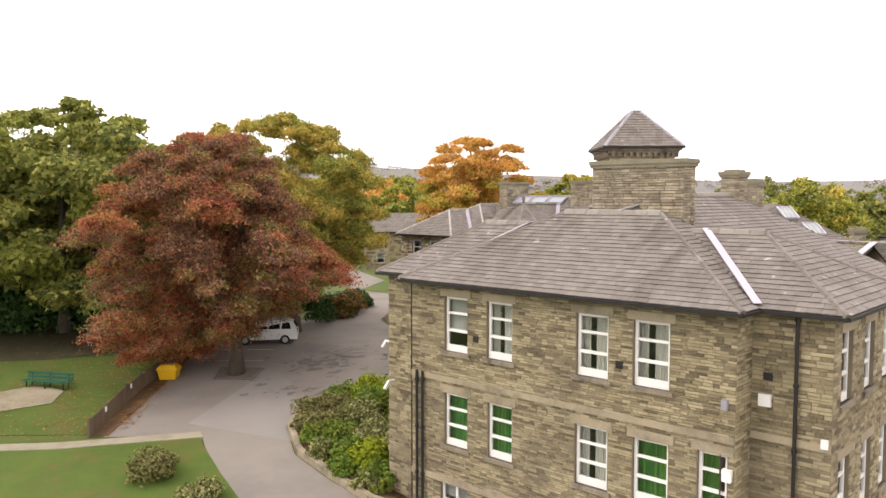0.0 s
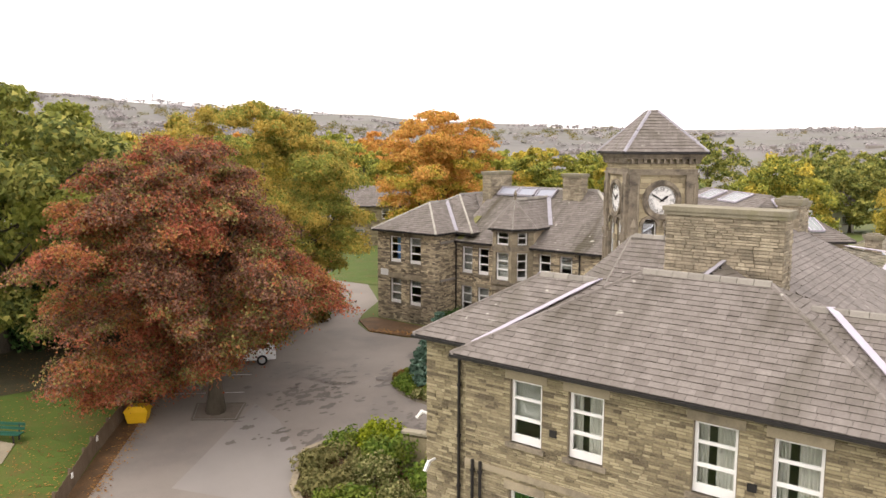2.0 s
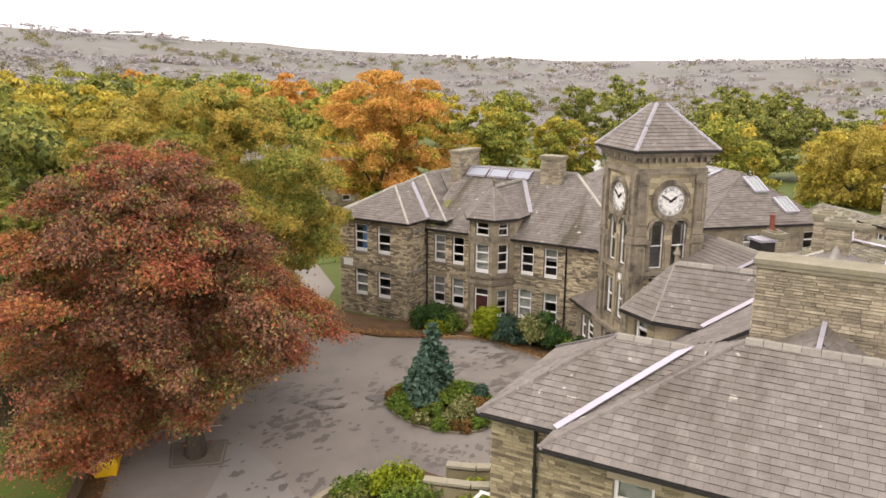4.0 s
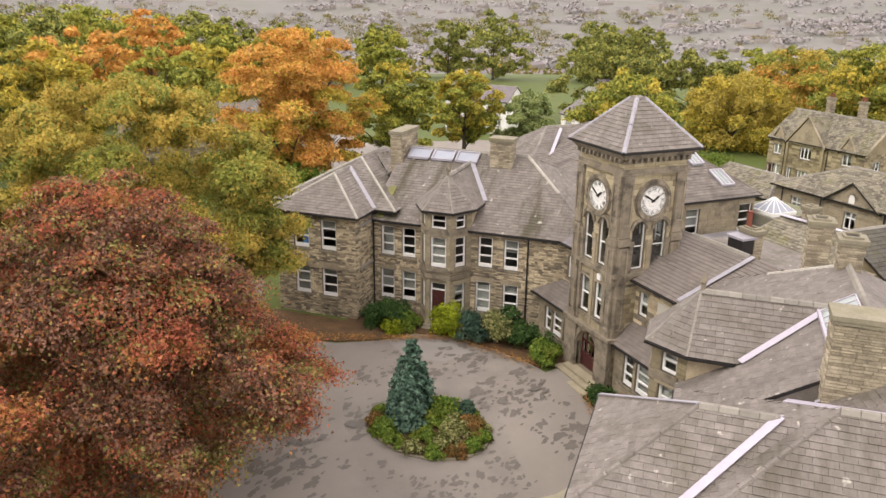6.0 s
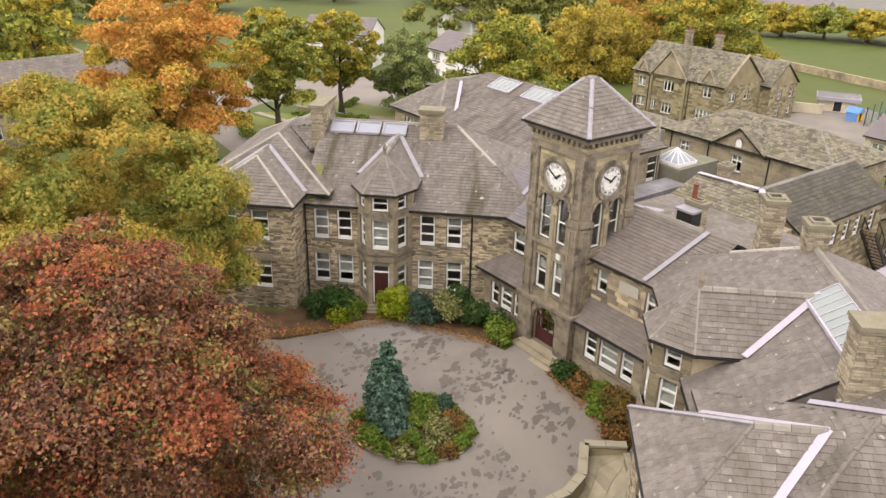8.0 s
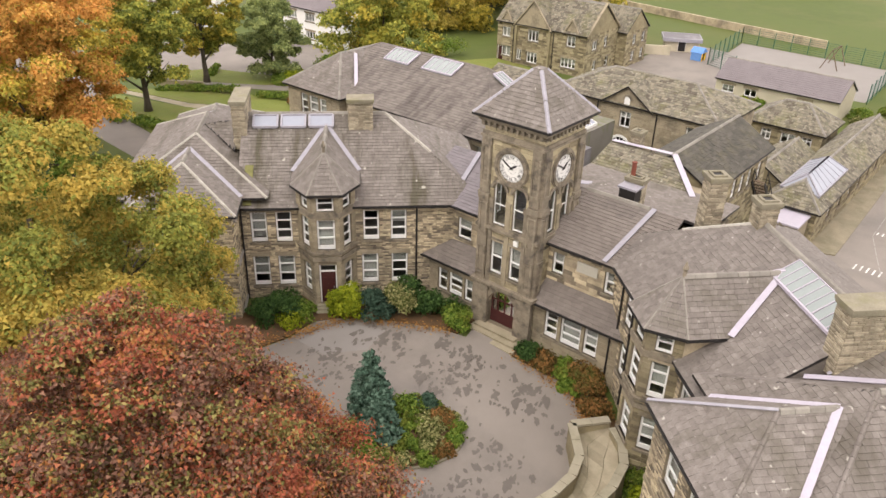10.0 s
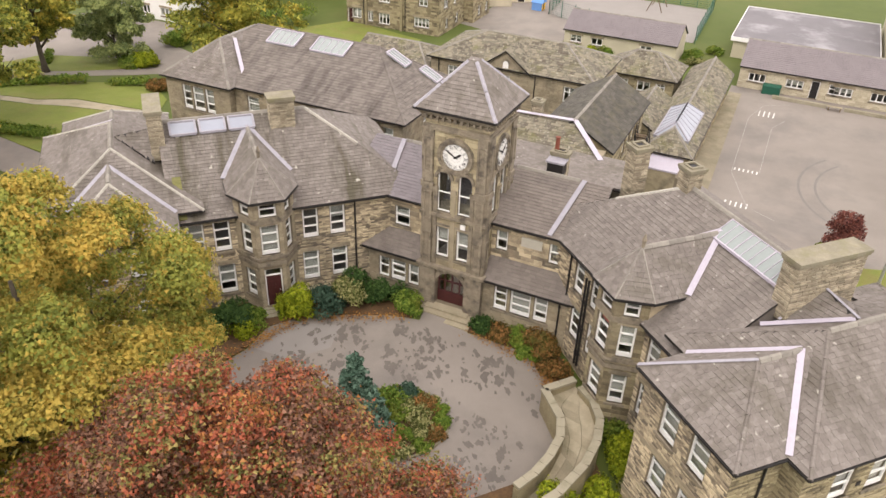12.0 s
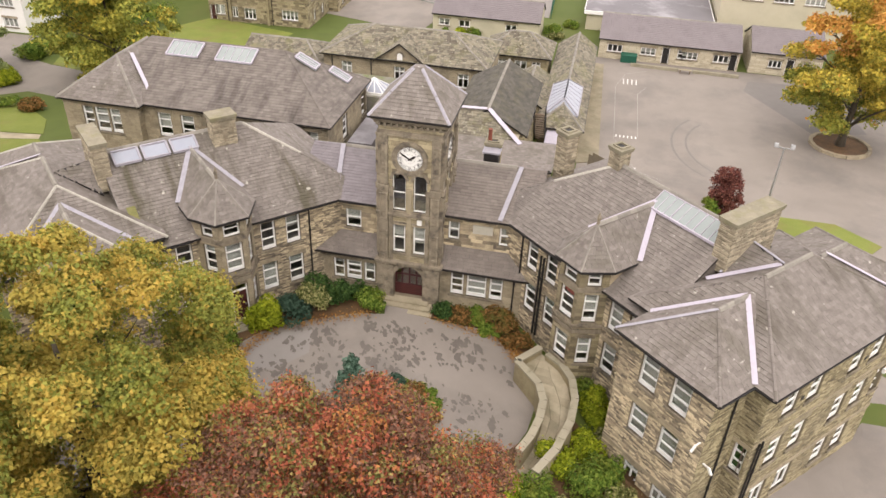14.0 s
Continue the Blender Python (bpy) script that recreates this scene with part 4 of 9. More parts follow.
    hips = [(P(e1, -0.05, 7.08), P(e3, -4.5, 9.58)), (P(12.3, 2.45, 7.1), P(15.6, -0.78, 9.12)), (P(18.86, 2.45, 7.1), P(15.6, -0.78, 9.12)), (P(e1, -13.25, 7.08), P(e3, -8.5, 9.58)), (P(18.9, -15.5, 7.08), P(15.4, -12.1, 9.0)), (P(11.9, -15.5, 7.08), P(15.4, -12.1, 9.0))]
    if not south:
        hips.append((P(e2, -0.05, 7.08), P(e3, -4.5, 9.58)))
    ridge(b, hips, RM, w=0.22, h=0.07)
    if south:
        strip(b, [(P(12.3, 2.45, 7.1), P(15.6, -0.78, 9.12))], LEAD_GREY, w=0.18, lift=0.07)
    ridge(b, [(P(*E[i], z8), ap) for i in (1, 2, 3, 4)], RIDGE, w=0.14, h=0.04)
    ridge(b, [(P(0.8, -3.4, 8.55), P(3.6, -6.1, zr))], RIDGE_PALE, w=0.26, h=0.08)
    gbl = MB()
    gbl.poly(P(12.68, -2.6, 7.95), P(12.68, -9.6, 7.95), P(12.68, -6.1, zr - 0.05))
    part("roof_gable", gbl, SLATE, b)
    top_, tip_ = P(13.1, -6.4, 9.8), P(15.2, -6.4, 9.52)
    roof(b, [[P(13.1, -4.2, 8.5), tip_, top_], [tip_, P(13.1, -8.6, 8.5), top_]], name="saddle_roof", seed=12)
    if south:
        for a_, b_, m_, w_ in ((P(12.9, -3.4, 8.3), P(15.1, -6.3, 9.45), LEAD, 0.3), (P(13.1, -4.2, 8.5), top_, LEAD_GREY, 0.14), (top_, tip_, LEAD_GREY, 0.14)):
            strip(b, [(a_, b_)], m_, w=w_, lift=0.08)
    # lead in the valleys
    strip(b, [(P(18.83, -0.08, 7.12), P(15.6, -3.0, 9.12)), (P(12.33, -0.08, 7.12), P(15.6, -3.0, 9.12))], LEAD if south else LEAD_GREY, w=0.28, lift=0.07)
    strip(b, [(P(18.9, -13.2, 7.12), P(15.4, -10.1, 9.02))], LEAD, w=0.24, lift=0.1)
    strip(b, [(P(9.45, -2.15, 7.76), P(7.4, -5.25, 9.72)), (P(5.35, -2.15, 7.76), P(7.4, -5.25, 9.72))], LEAD if south else LEAD_GREY, w=0.3)
    if not south:
        strip(b, [(P(12.05, -0.1, 6.5), P(12.05, -2.6, 8.05))], MOSS, w=0.5, h=0.04, name="moss", lift=0.09)
    gutter(b, W.ps((12.3, 0.02), (9.5, 0.02)), 6.33)
    gutter(b, W.ps((5.3, 0.02), (0, 0.02)), 6.33)
    gutter(b, W.ps((e1, -13.25), (e1, -0.05), (18.9, -0.02)), 7.0)
    gutter(b, W.ps((18.9, -0.02), (18.88, 2.47), (12.3, 2.47), (12.3, 0)), 7.02)
    gutter(b, W.ps((e1, -13.25), (18.92, -13.3), (18.92, -15.52), (11.9, -15.52)), 7.0)
    gutter(b, W.ps(*[(u, v) for u, v in E]), z8 - 0.08)
    for u, v, z0, z1 in ((12.5, -0.25, 0, 6.3), (1.9, -0.25, 0.2, 6.3), (19.72, -0.75, -3, 3.6), (19.72, -1.05, -3, 3.6), (18.68, -14.2, -3, 6.9), (18.62, 0.6, -2.5, 6.8)):
        if south or u < 13:
            pipe(b, *W.p(u, v), z0, z1)
    if south:
        for du in (0, 0.28):
            pipe(b, *W.p(3.75 + du, -0.2), -0.4, 5.6, 0.07)
    # string course along the end face and the pavilion
    for z, h, o in ((3.35, 0.2, 0.06), (-0.45, 0.22, 0.07)):
        if z < 0 and not south:
            continue
        for a, c in (((19.6, -12.95), (19.6, -0.4)), ((18.5, 2.1), (12.65, 2.1)), ((18.55, -15.1), (18.55, -12.95))):
            A, B = Vector((*W.p(*a), z + h / 2)), Vector((*W.p(*c), z + h / 2))
            band = MB()
            band.bar(A, B, 2 * o, h)
            part("string_course", band, ASHLAR, b)
    if south:
        ex = Vector((-C47, -S47, 0))
        ey = Vector((-S47, C47, 0))
        for name, u, v, z, sx, sz, d, m in (("air_vent", 19.62, -3.62, 5.0, 0.24, 0.22, 0.05, BLACK_IRON), ("air_vent", 19.62, -9.36, 4.95, 0.24, 0.22, 0.05, BLACK_IRON), ("air_vent", 18.57, -13.42, 5.05, 0.26, 0.22, 0.05, BLACK_IRON), ("junction_box", 18.6, -13.36, 4.32, 0.34, 0.34, 0.14, WHITE), ("junction_box", 18.6, -14.95, 3.45, 0.18, 0.24, 0.12, WHITE), ("alarm_box", 19.66, -12.78, 2.3, 0.26, 0.34, 0.16, WHITE), ("lamp_bracket", 19.68, -12.67, 4.3, 0.16, 0.28, 0.16, LEAD_GREY)):
            q = MB()
            q.box(P(u, v, z), ey, ex, (0, 0, 1), sx, d, sz)
            part(name, q, m, b)
    if not south:
        q = MB()
        q.box(P(17.75, 2.14, 3.5), (P(1, 0)[0] - P(0, 0)[0], P(1, 0)[1] - P(0, 0)[1], 0), (P(0, 1)[0] - P(0, 0)[0], P(0, 1)[1] - P(0, 0)[1], 0), (0, 0, 1), 0.8, 0.05, 0.5)
        part("notice_board", q, WHITE, b, "small white notice board")
    # chimneys
    ux = (P(1, 0)[0] - P(0, 0)[0], P(1, 0)[1] - P(0, 0)[1])
    vx = (P(0, 1)[0] - P(0, 0)[0], P(0, 1)[1] - P(0, 0)[1])
    chimney(b, P(12.75, -6.3 if south else -6.1), vx, 3.9 if south else 3.0, 0.95 if south else 0.8, 8.4, 11.65 if south else 11.6, seed=21)
    if south:
        chimney(b, P(3.4, -6.1), ux, 0.9, 0.9, 8.6, 11.45, seed=22)
        chimney(b, P(-0.5, -5.4), ux, 0.95, 0.95, 7.4, 11.1, seed=23)
    else:
        chimney(b, P(5.2, -5.4), ux, 1.5, 1.0, 8.8, 11.6, seed=24)
    fin = MB()
    fin.tube([P(7.4, -0.6, 9.7), P(7.4, -0.6, 10.0), P(7.4, -0.6, 10.1), P(7.4, -0.6, 10.45)], [0.1, 0.09, 0.14, 0.02], 8)
    part("finial", fin, ASHLAR_DARK, b)
    # rooflights under the ridge
    dz = (zr - ze) / 6.1
    for k in range(3):
        u0, u1 = 6.9 + k * 1.75, 6.9 + k * 1.75 + 1.62
        if south:
            u0, u1 = 7.3 + k * 1.6, 7.3 + k * 1.6 + 1.6
        va, vb = (-5.0, -5.8) if not south else (-4.7, -5.85)
        za, zb = ze - va * dz + 0.12, ze - vb * dz + 0.12
        one = MB()
        e = 0.012 if south else 0.06
        q = [P(u0 + e, va, za + 0.05), P(u1 - e, va, za + 0.05), P(u1 - e, vb, zb + 0.05), P(u0 + e, vb, zb + 0.05)]
        low = [(x, y, z - 0.1) for x, y, z in q]
        one.hexa((low + q) if not south else (low[::-1] + q[::-1]))
        rl = part("rooflight", one, SKYLIGHT if not south else SKYLIGHT_GREEN, b)
        fm = MB()
        for a, c in ((0, 1), (1, 2), (2, 3), (3, 0)):
            fm.bar(q[a], q[c], 0.12 if not south else 0.1 if a == 0 else 0.04, 0.14 if not south or a == 0 else 0.07)
        if south:
            for j in (0.33, 0.66):
                fm.bar(Vector(q[0]).lerp(Vector(q[1]), j), Vector(q[3]).lerp(Vector(q[2]), j), 0.03, 0.06)
        part("rooflight_frame", fm, LEAD_GREY if not south else LEAD, rl)
    # steps up to the bay door
    if not south:
        stp = MB()
        for i in range(4):
            q = W.ps((8.2, 1.05), (8.2, 2.2 - 0.3 * i), (6.6, 2.2 - 0.3 * i), (6.6, 1.05))
            stp.prism(q[::-1] if sum(q[j][0] * q[j - 1][1] - q[j - 1][0] * q[j][1] for j in range(4)) > 0 else q, -0.3, 0.08 + 0.075 * i - 0.03)
        part("door_steps", stp, KERB, b)
    return b


build_wing(False)
build_wing(True)


# ---- the middle: link ranges on both sides of the tower ----
def build_links():
    b = thing("central_range", (13, 49.5, 0), "two-storey sandstone range with slate roof and lean-to porches", "building")
    glazed_wall(b, (11.75, 56.5), (11.75, 51.45), -0.5, 6.3, [(2.83, 4.2, 1.05, 1.4, "two")], mat=STONE_DARK, course=(0.2, 0.34), length=(0.4, 0.9), seed=31)
    glazed_wall(b, (11.75, 47.55), (11.75, 42.5), -0.5, 6.3, [(0.68, 4.42, 0.72, 1.35, "two"), (4.03, 4.42, 0.72, 1.35, "two")], mat=STONE_DARK, course=(0.2, 0.34), length=(0.4, 0.9), seed=32)
    glazed_wall(b, (19.0, 42.5), (19.0, 56.5), -2, 6.3, mat=STONE, seed=33)
    pl = MB()
    pl.abox(11.66, 11.74, 44.32, 45.62, 5.12, 5.75)
    part("plaque", pl, PLAQUE, b, "pale carved stone plaque")
    for ends in (((11.4, 54.75, 6.45), (15.2, 55.4, 8.45)), ((11.4, 43.9, 6.45), (15.2, 43.2, 8.45))):
        strip(b, [ends], LEAD_GREY, w=0.3, lift=0.06)
    roof(b, [[(11.35, 57.5, 6.38), (11.35, 49.5, 6.38), (15.3, 49.5, 8.4), (15.3, 57.5, 8.4)], [(19.3, 49.5, 6.38), (19.3, 57.5, 6.38), (15.3, 57.5, 8.4), (15.3, 49.5, 8.4)]], SLATE_BLUE, seed=6)
    roof(b, [[(11.35, 49.5, 6.38), (11.35, 41.5, 6.38), (15.3, 41.5, 8.4), (15.3, 49.5, 8.4)], [(19.3, 41.5, 6.38), (19.3, 49.5, 6.38), (15.3, 49.5, 8.4), (15.3, 41.5, 8.4)]], SLATE_BROWN, seed=9)
    ridge(b, [((15.3, 43.5, 8.4), (15.3, 47.5, 8.4)), ((15.3, 51.4, 8.4), (15.3, 55.3, 8.4))])
    gutter(b, [(11.33, 54.9), (11.33, 51.45)], 6.3)
    gutter(b, [(11.33, 47.55), (11.33, 44.0)], 6.3)
    # lean-tos
    for y0, y1, wins in ((51.45, 56.2, [(1.0, 0.7, 0.75, 1.55, "two"), (2.1, 0.7, 1.05, 1.55, "sash"), (3.15, 0.7, 0.75, 1.55, "two")]),
                         (41.9, 47.55, [(1.25, 0.8, 0.85, 1.7, "sash"), (2.55, 0.8, 1.3, 1.7, "sash"), (3.85, 0.8, 0.85, 1.7, "sash")])):
        L = y1 - y0
        if y0 > 50:
            wins = [(L - 0.85 - (w[0] - 1.0), *w[1:]) for w in wins]
        glazed_wall(b, (10.7, y1), (10.7, y0), -0.6, 2.85, wins, mat=ASHLAR, course=(0.22, 0.34), length=(0.5, 0.9), seed=34 + int(y0))
        roof(b, [[(10.32, y1 + 0.15, 2.92), (10.32, y0 - (0.0 if y0 > 50 else 0.3), 2.92), (11.78, y0 - (0.0 if y0 > 50 else 0.3), 3.95), (11.78, y1 + 0.15, 3.95)]], SLATE_BROWN, seed=7 + int(y0))
        gutter(b, [(10.3, y1 + 0.1), (10.3, y0)], 2.85)
        fl = MB()
        fl.abox(10.8, 18.6, y0, y1, 0.1, 0.2)
        fl.abox(11.9, 18.6, y0, y1, 3.3, 3.45)
        part("floor_slab", fl, INSIDE, b)
    pipe(b, 10.62, 42.55, -0.3, 2.8)
    pipe(b, 11.65, 55.0, 0.0, 6.2)
    return b


build_links()


# ---- the clock tower ----
def arch_head(mb, A, B, s, z_spring, w, top, depth=0.4):
    """The stone that turns a square-headed opening into a round-headed one."""
    A, B = Vector(A), Vector(B)
    d = (B - A).normalized()
    n = Vector((d.y, -d.x))
    p = A + d * s
    k, r = 10, w / 2
    pts = [(-r * math.cos(math.pi * i / k), z_spring + r * math.sin(math.pi * i / k)) for i in range(k + 1)]
    g = lambda x, z, o: (p.x + d.x * x + n.x * o, p.y + d.y * x + n.y * o, z)
    for i in range(k):
        (x0, a), (x1, c) = pts[i], pts[i + 1]
        mb.hexa([g(x0, a, -depth), g(x1, c, -depth), g(x1, c, 0.004), g(x0, a, 0.004), g(x0, top, -depth), g(x1, top, -depth), g(x1, top, 0.004), g(x0, top, 0.004)])
    return p, d, n


def arch_ring(mb, A, B, s, z_spring, r0, r1, o0, o1, a0=0.0, a1=math.pi, k=14):
    """A moulded ring of arch stones."""
    A, B = Vector(A), Vector(B)
    d = (B - A).normalized()
    n = Vector((d.y, -d.x))
    p = A + d * s
    g = lambda r, a, o: (p.x - d.x * r * math.cos(a) + n.x * o, p.y - d.y * r * math.cos(a) + n.y * o, z_spring + r * math.sin(a))
    for i in range(k):
        a, c = a0 + (a1 - a0) * i / k, a0 + (a1 - a0) * (i + 1) / k
        mb.hexa([g(r0, a, o0), g(r0, c, o0), g(r0, c, o1), g(r0, a, o1), g(r1, a, o0), g(r1, c, o0), g(r1, c, o1), g(r1, a, o1)])


def tower_corners(x0, x1, y0, y1):
    return [(x0, y1), (x0, y0), (x1, y0), (x1, y1)]


def numeral(text, size, mat, parent, m):
    cu = bpy.data.curves.new("numeral", "FONT")
    cu.body, cu.size, cu.align_x, cu.align_y, cu.extrude = text, size, "CENTER", "CENTER", 0.006
    tmp = bpy.data.objects.new("numeral", cu)
    scene.collection.objects.link(tmp)
    bpy.context.view_layer.update()
    me = bpy.data.meshes.new_from_object(tmp.evaluated_get(bpy.context.evaluated_depsgraph_get()))
    bpy.data.objects.remove(tmp)
    me.materials.clear()
    me.materials.append(mat)
    ob = new("numeral", me)
    ob.parent = parent
    ob.matrix_basis = m
    return ob


def build_clock(b, A, B, s, z):
    """A white dial with black numerals and two pointers in a round stone frame; ten to two."""
    A, B = Vector(A), Vector(B)
    d = (B - A).normalized()
    n = Vector((d.y, -d.x))
    p = A + d * s
    base = Vector(b.location)
    fr = MB()
    arch_ring(fr, A, B, s, z, 0.8, 0.92, -0.02, 0.1, 0, math.tau, 32)
    arch_ring(fr, A, B, s, z, 0.92, 1.08, -0.02, 0.16, 0, math.tau, 32)
    arch_ring(fr, A, B, s, z, 1.08, 1.14, -0.02, 0.08, 0, math.tau, 32)
    ring = part("clock_surround", fr, ASHLAR_DARK, b)
    di = MB()
    k = 40
    g = lambda r, a, o: (p.x + d.x * r * math.sin(a) + n.x * o, p.y + d.y * r * math.sin(a) + n.y * o, z + r * math.cos(a))
    di.poly(*[g(0.8, math.tau * i / k, 0.05) for i in range(k)])
    dial = part("clock_dial", di, CLOCKFACE, b)
    me = MB()
    for r0, r1 in ((0.765, 0.78), (0.71, 0.72), (0.5, 0.51), (0.3, 0.308)):
        for i in range(k):
            a, c = math.tau * i / k, math.tau * (i + 1) / k
            me.poly(g(r0, a, 0.056), g(r0, c, 0.056), g(r1, c, 0.056), g(r1, a, 0.056))
    for i in range(60):
        a = math.tau * i / 60
        me.poly(g(0.72, a - 0.008, 0.056), g(0.72, a + 0.008, 0.056), g(0.765, a + 0.008, 0.056), g(0.765, a - 0.008, 0.056))
    part("minute_track", me, BLACK_IRON, dial)
    X, Z, Y = Vector((*d, 0)), Vector((0, 0, 1)), Vector((*n, 0))
    for i, t in enumerate(("XII", "I", "II", "III", "IIII", "V", "VI", "VII", "VIII", "IX", "X", "XI")):
        a = math.tau * i / 12
        xr = X * math.cos(a) - Z * math.sin(a)
        yr = X * math.sin(a) + Z * math.cos(a)
        o = Vector(g(0.61, a, 0.06)) - base
        m = Matrix(((xr.x, yr.x, Y.x, o.x), (xr.y, yr.y, Y.y, o.y), (xr.z, yr.z, Y.z, o.z), (0, 0, 0, 1)))
        numeral(t, 0.24, BLACK_IRON, dial, m)
    for name, a, r, w in (("hour_pointer", radians(55), 0.45, 0.07), ("minute_pointer", radians(300), 0.66, 0.05)):
        h = MB()
        u = X * math.sin(a) + Z * math.cos(a)
        c = Vector((p.x, p.y, z)) + Y * 0.085
        q = X * math.cos(a) - Z * math.sin(a)
        h.hexa([c - u * 0.14 - q * w * 0.5, c - u * 0.14 + q * w * 0.5, c + u * r * 0.7 + q * w, c + u * r * 0.7 - q * w] + [v + Y * 0.02 for v in (c - u * 0.14 - q * w * 0.5, c - u * 0.14 + q * w * 0.5, c + u * r * 0.7 + q * w, c + u * r * 0.7 - q * w)])
        h.hexa([c + u * r * 0.7 - q * w, c + u * r * 0.7 + q * w, c + u * r + q * 0.01, c + u * r - q * 0.01] + [v + Y * 0.02 for v in (c + u * r * 0.7 - q * w, c + u * r * 0.7 + q * w, c + u * r + q * 0.01, c + u * r - q * 0.01)])
        part(name, h, BLACK_IRON, dial)
    return ring


def build_tower():
    x0, x1, y0, y1 = 10.3, 14.2, 47.55, 51.45
    b = thing("clock_tower", (12.25, 49.5, 0), "square sooty sandstone clock tower with pyramid slate roof", "tower")
    kw = dict(mat=TOWER_STONE, course=(0.22, 0.34), length=(0.4, 0.9))
    cs = tower_corners(x0, x1, y0, y1)
    for i in range(4):
        A, B = cs[i], cs[(i + 1) % 4]
        L = 3.9
        wins, doors = [], []
        ups = [(1.28, 6.9, 0.84, 2.62, "belfry"), (2.62, 6.9, 0.84, 2.62, "belfry")]
        wins += ups
        if i == 0:
            wins += [(1.28, 3.75, 0.82, 2.1, "two"), (2.62, 3.75, 0.82, 2.1, "two")]
            doors = [(1.95, 0.25, 2.0, 2.45)]
        glazed_wall(b, A, B, -1.5, 12.9, wins, doors, seed=40 + i, **kw)
        for s, zs, w, h, _ in ups:
            heads, rings = MB(), MB()
            arch_head(heads, A, B, s, zs + h - w / 2, w, zs + h + 0.01, 0.1)
            arch_ring(rings, A, B, s, zs + h - w / 2, w / 2 + 0.02, w / 2 + 0.18, -0.02, 0.12)
            part("arch_stone", heads, ASHLAR, b)
            part("arch_moulding", rings, ASHLAR_DARK, b)
        d = (Vector(B) - Vector(A)).normalized()
        n = Vector((d.y, -d.x))
        X, Y, Z = Vector((*d, 0)), Vector((*n, 0)), Vector((0, 0, 1))
        at = lambda s, z: Vector((A[0] + d.x * s, A[1] + d.y * s, z))
        zb = 3.0 if i == 0 else 2.9
        for s, w in ((0.3, 0.6), (3.6, 0.6)):
            for z0, hh, panels in ((zb, 5.3, ((3.5, 1.9), (6.2, 1.9))), (8.75, 3.25, ((9.35, 2.2),))):
                pil = MB()
                pil.box(at(s, z0) + Y * 0.05, X, Y, Z, w, 0.2, hh)
                for zz, ph in panels:
                    # a raised rim round a sunk panel
                    for e in (-1, 1):
                        pil.box(at(s + e * w * 0.36, zz) + Y * 0.16, X, Y, Z, 0.1, 0.1, ph)
                    for zq in (zz, zz + ph - 0.1):
                        pil.box(at(s, zq) + Y * 0.16, X, Y, Z, w * 0.55, 0.1, 0.1)
                part("pilaster", pil, ASHLAR_DARK, b)
            cap_ = MB()
            cap_.box(at(s, 8.3) + Y * 0.08, X, Y, Z, w + 0.1, 0.28, 0.4)
            part("capital", cap_, ASHLAR_DARK, b)
        for s in (0.78, 1.95, 3.12):
            wd = 0.3 if s != 1.95 else 0.34
            pil = MB()
            pil.box(at(s, 3.2 if i == 0 else 6.3) + Y * 0.02, X, Y, Z, wd * 0.8, 0.14, 5.1 if i == 0 else 2.0)
            pil.box(at(s, 8.2) + Y * 0.05, X, Y, Z, wd, 0.2, 0.3)
            part("pier", pil, ASHLAR_DARK if s != 1.95 else ASHLAR, b)
        if i == 0:
            heads, rings = MB(), MB()
            arch_head(heads, A, B, 1.95, 0.25 + 1.45, 2.0, 2.71, 0.4)
            arch_ring(rings, A, B, 1.95, 1.7, 1.0, 1.28, -0.02, 0.1)
            for s in (0.8, 3.1):
                jm = MB()
                jm.box(at(s, 0.0) + Y * 0.03, X, Y, Z, 0.28, 0.14, 1.7)
                part("arch_pier", jm, ASHLAR_DARK, b)
            part("arch_stone", heads, ASHLAR, b)
            part("arch_moulding", rings, ASHLAR_DARK, b)
            # dark red doors with glazed upper half
            lf, gl, fr = MB(), MB(), MB()
            o = at(1.95, 0.25) - Y * 0.32
            lf.box(o, X, Y, Z, 2.0, 0.06, 0.85)
            dr = part("entrance_door", lf, DOOR_RED, b, "dark red double door with glazed upper half")
            gl.box(o + Z * 0.85, X, Y, Z, 2.0, 0.012, 1.6)
            part("pane", gl, GLASS, dr)
            scr = MB()
            scr.box(o - Y * 0.7, X, Y, Z, 2.6, 0.06, 2.6)
            part("inner_screen", scr, TIMBER, b)
            for sx in (-0.92, 0.0, 0.92, -0.5, 0.5):
                stl = MB()
                stl.box(o + X * sx + Z * 0.85, X, Y, Z, 0.1, 0.06, 1.5)
                part("stile", stl, DOOR_RED, dr)
            stl = MB()
            stl.box(o + Z * 1.55, X, Y, Z, 2.0, 0.05, 0.1)
            part("rail", stl, DOOR_RED, dr)
            bb = MB()
            bb.box(at(1.95, 2.88) + Y * 0.12, X, Y, Z, 0.22, 0.18, 0.18)
            part("porch_lamp", bb, WHITE, b)
            al = MB()
            al.box(at(2.62, 6.05) + Y * 0.06, X, Y, Z, 0.3, 0.12, 0.34)
            part("alarm_box", al, WHITE, b)
        build_clock(b, A, B, 1.95, 10.58)
    ring = lambda o: [(x0 - o, y0 - o), (x1 + o, y0 - o), (x1 + o, y1 + o), (x0 - o, y1 + o)]
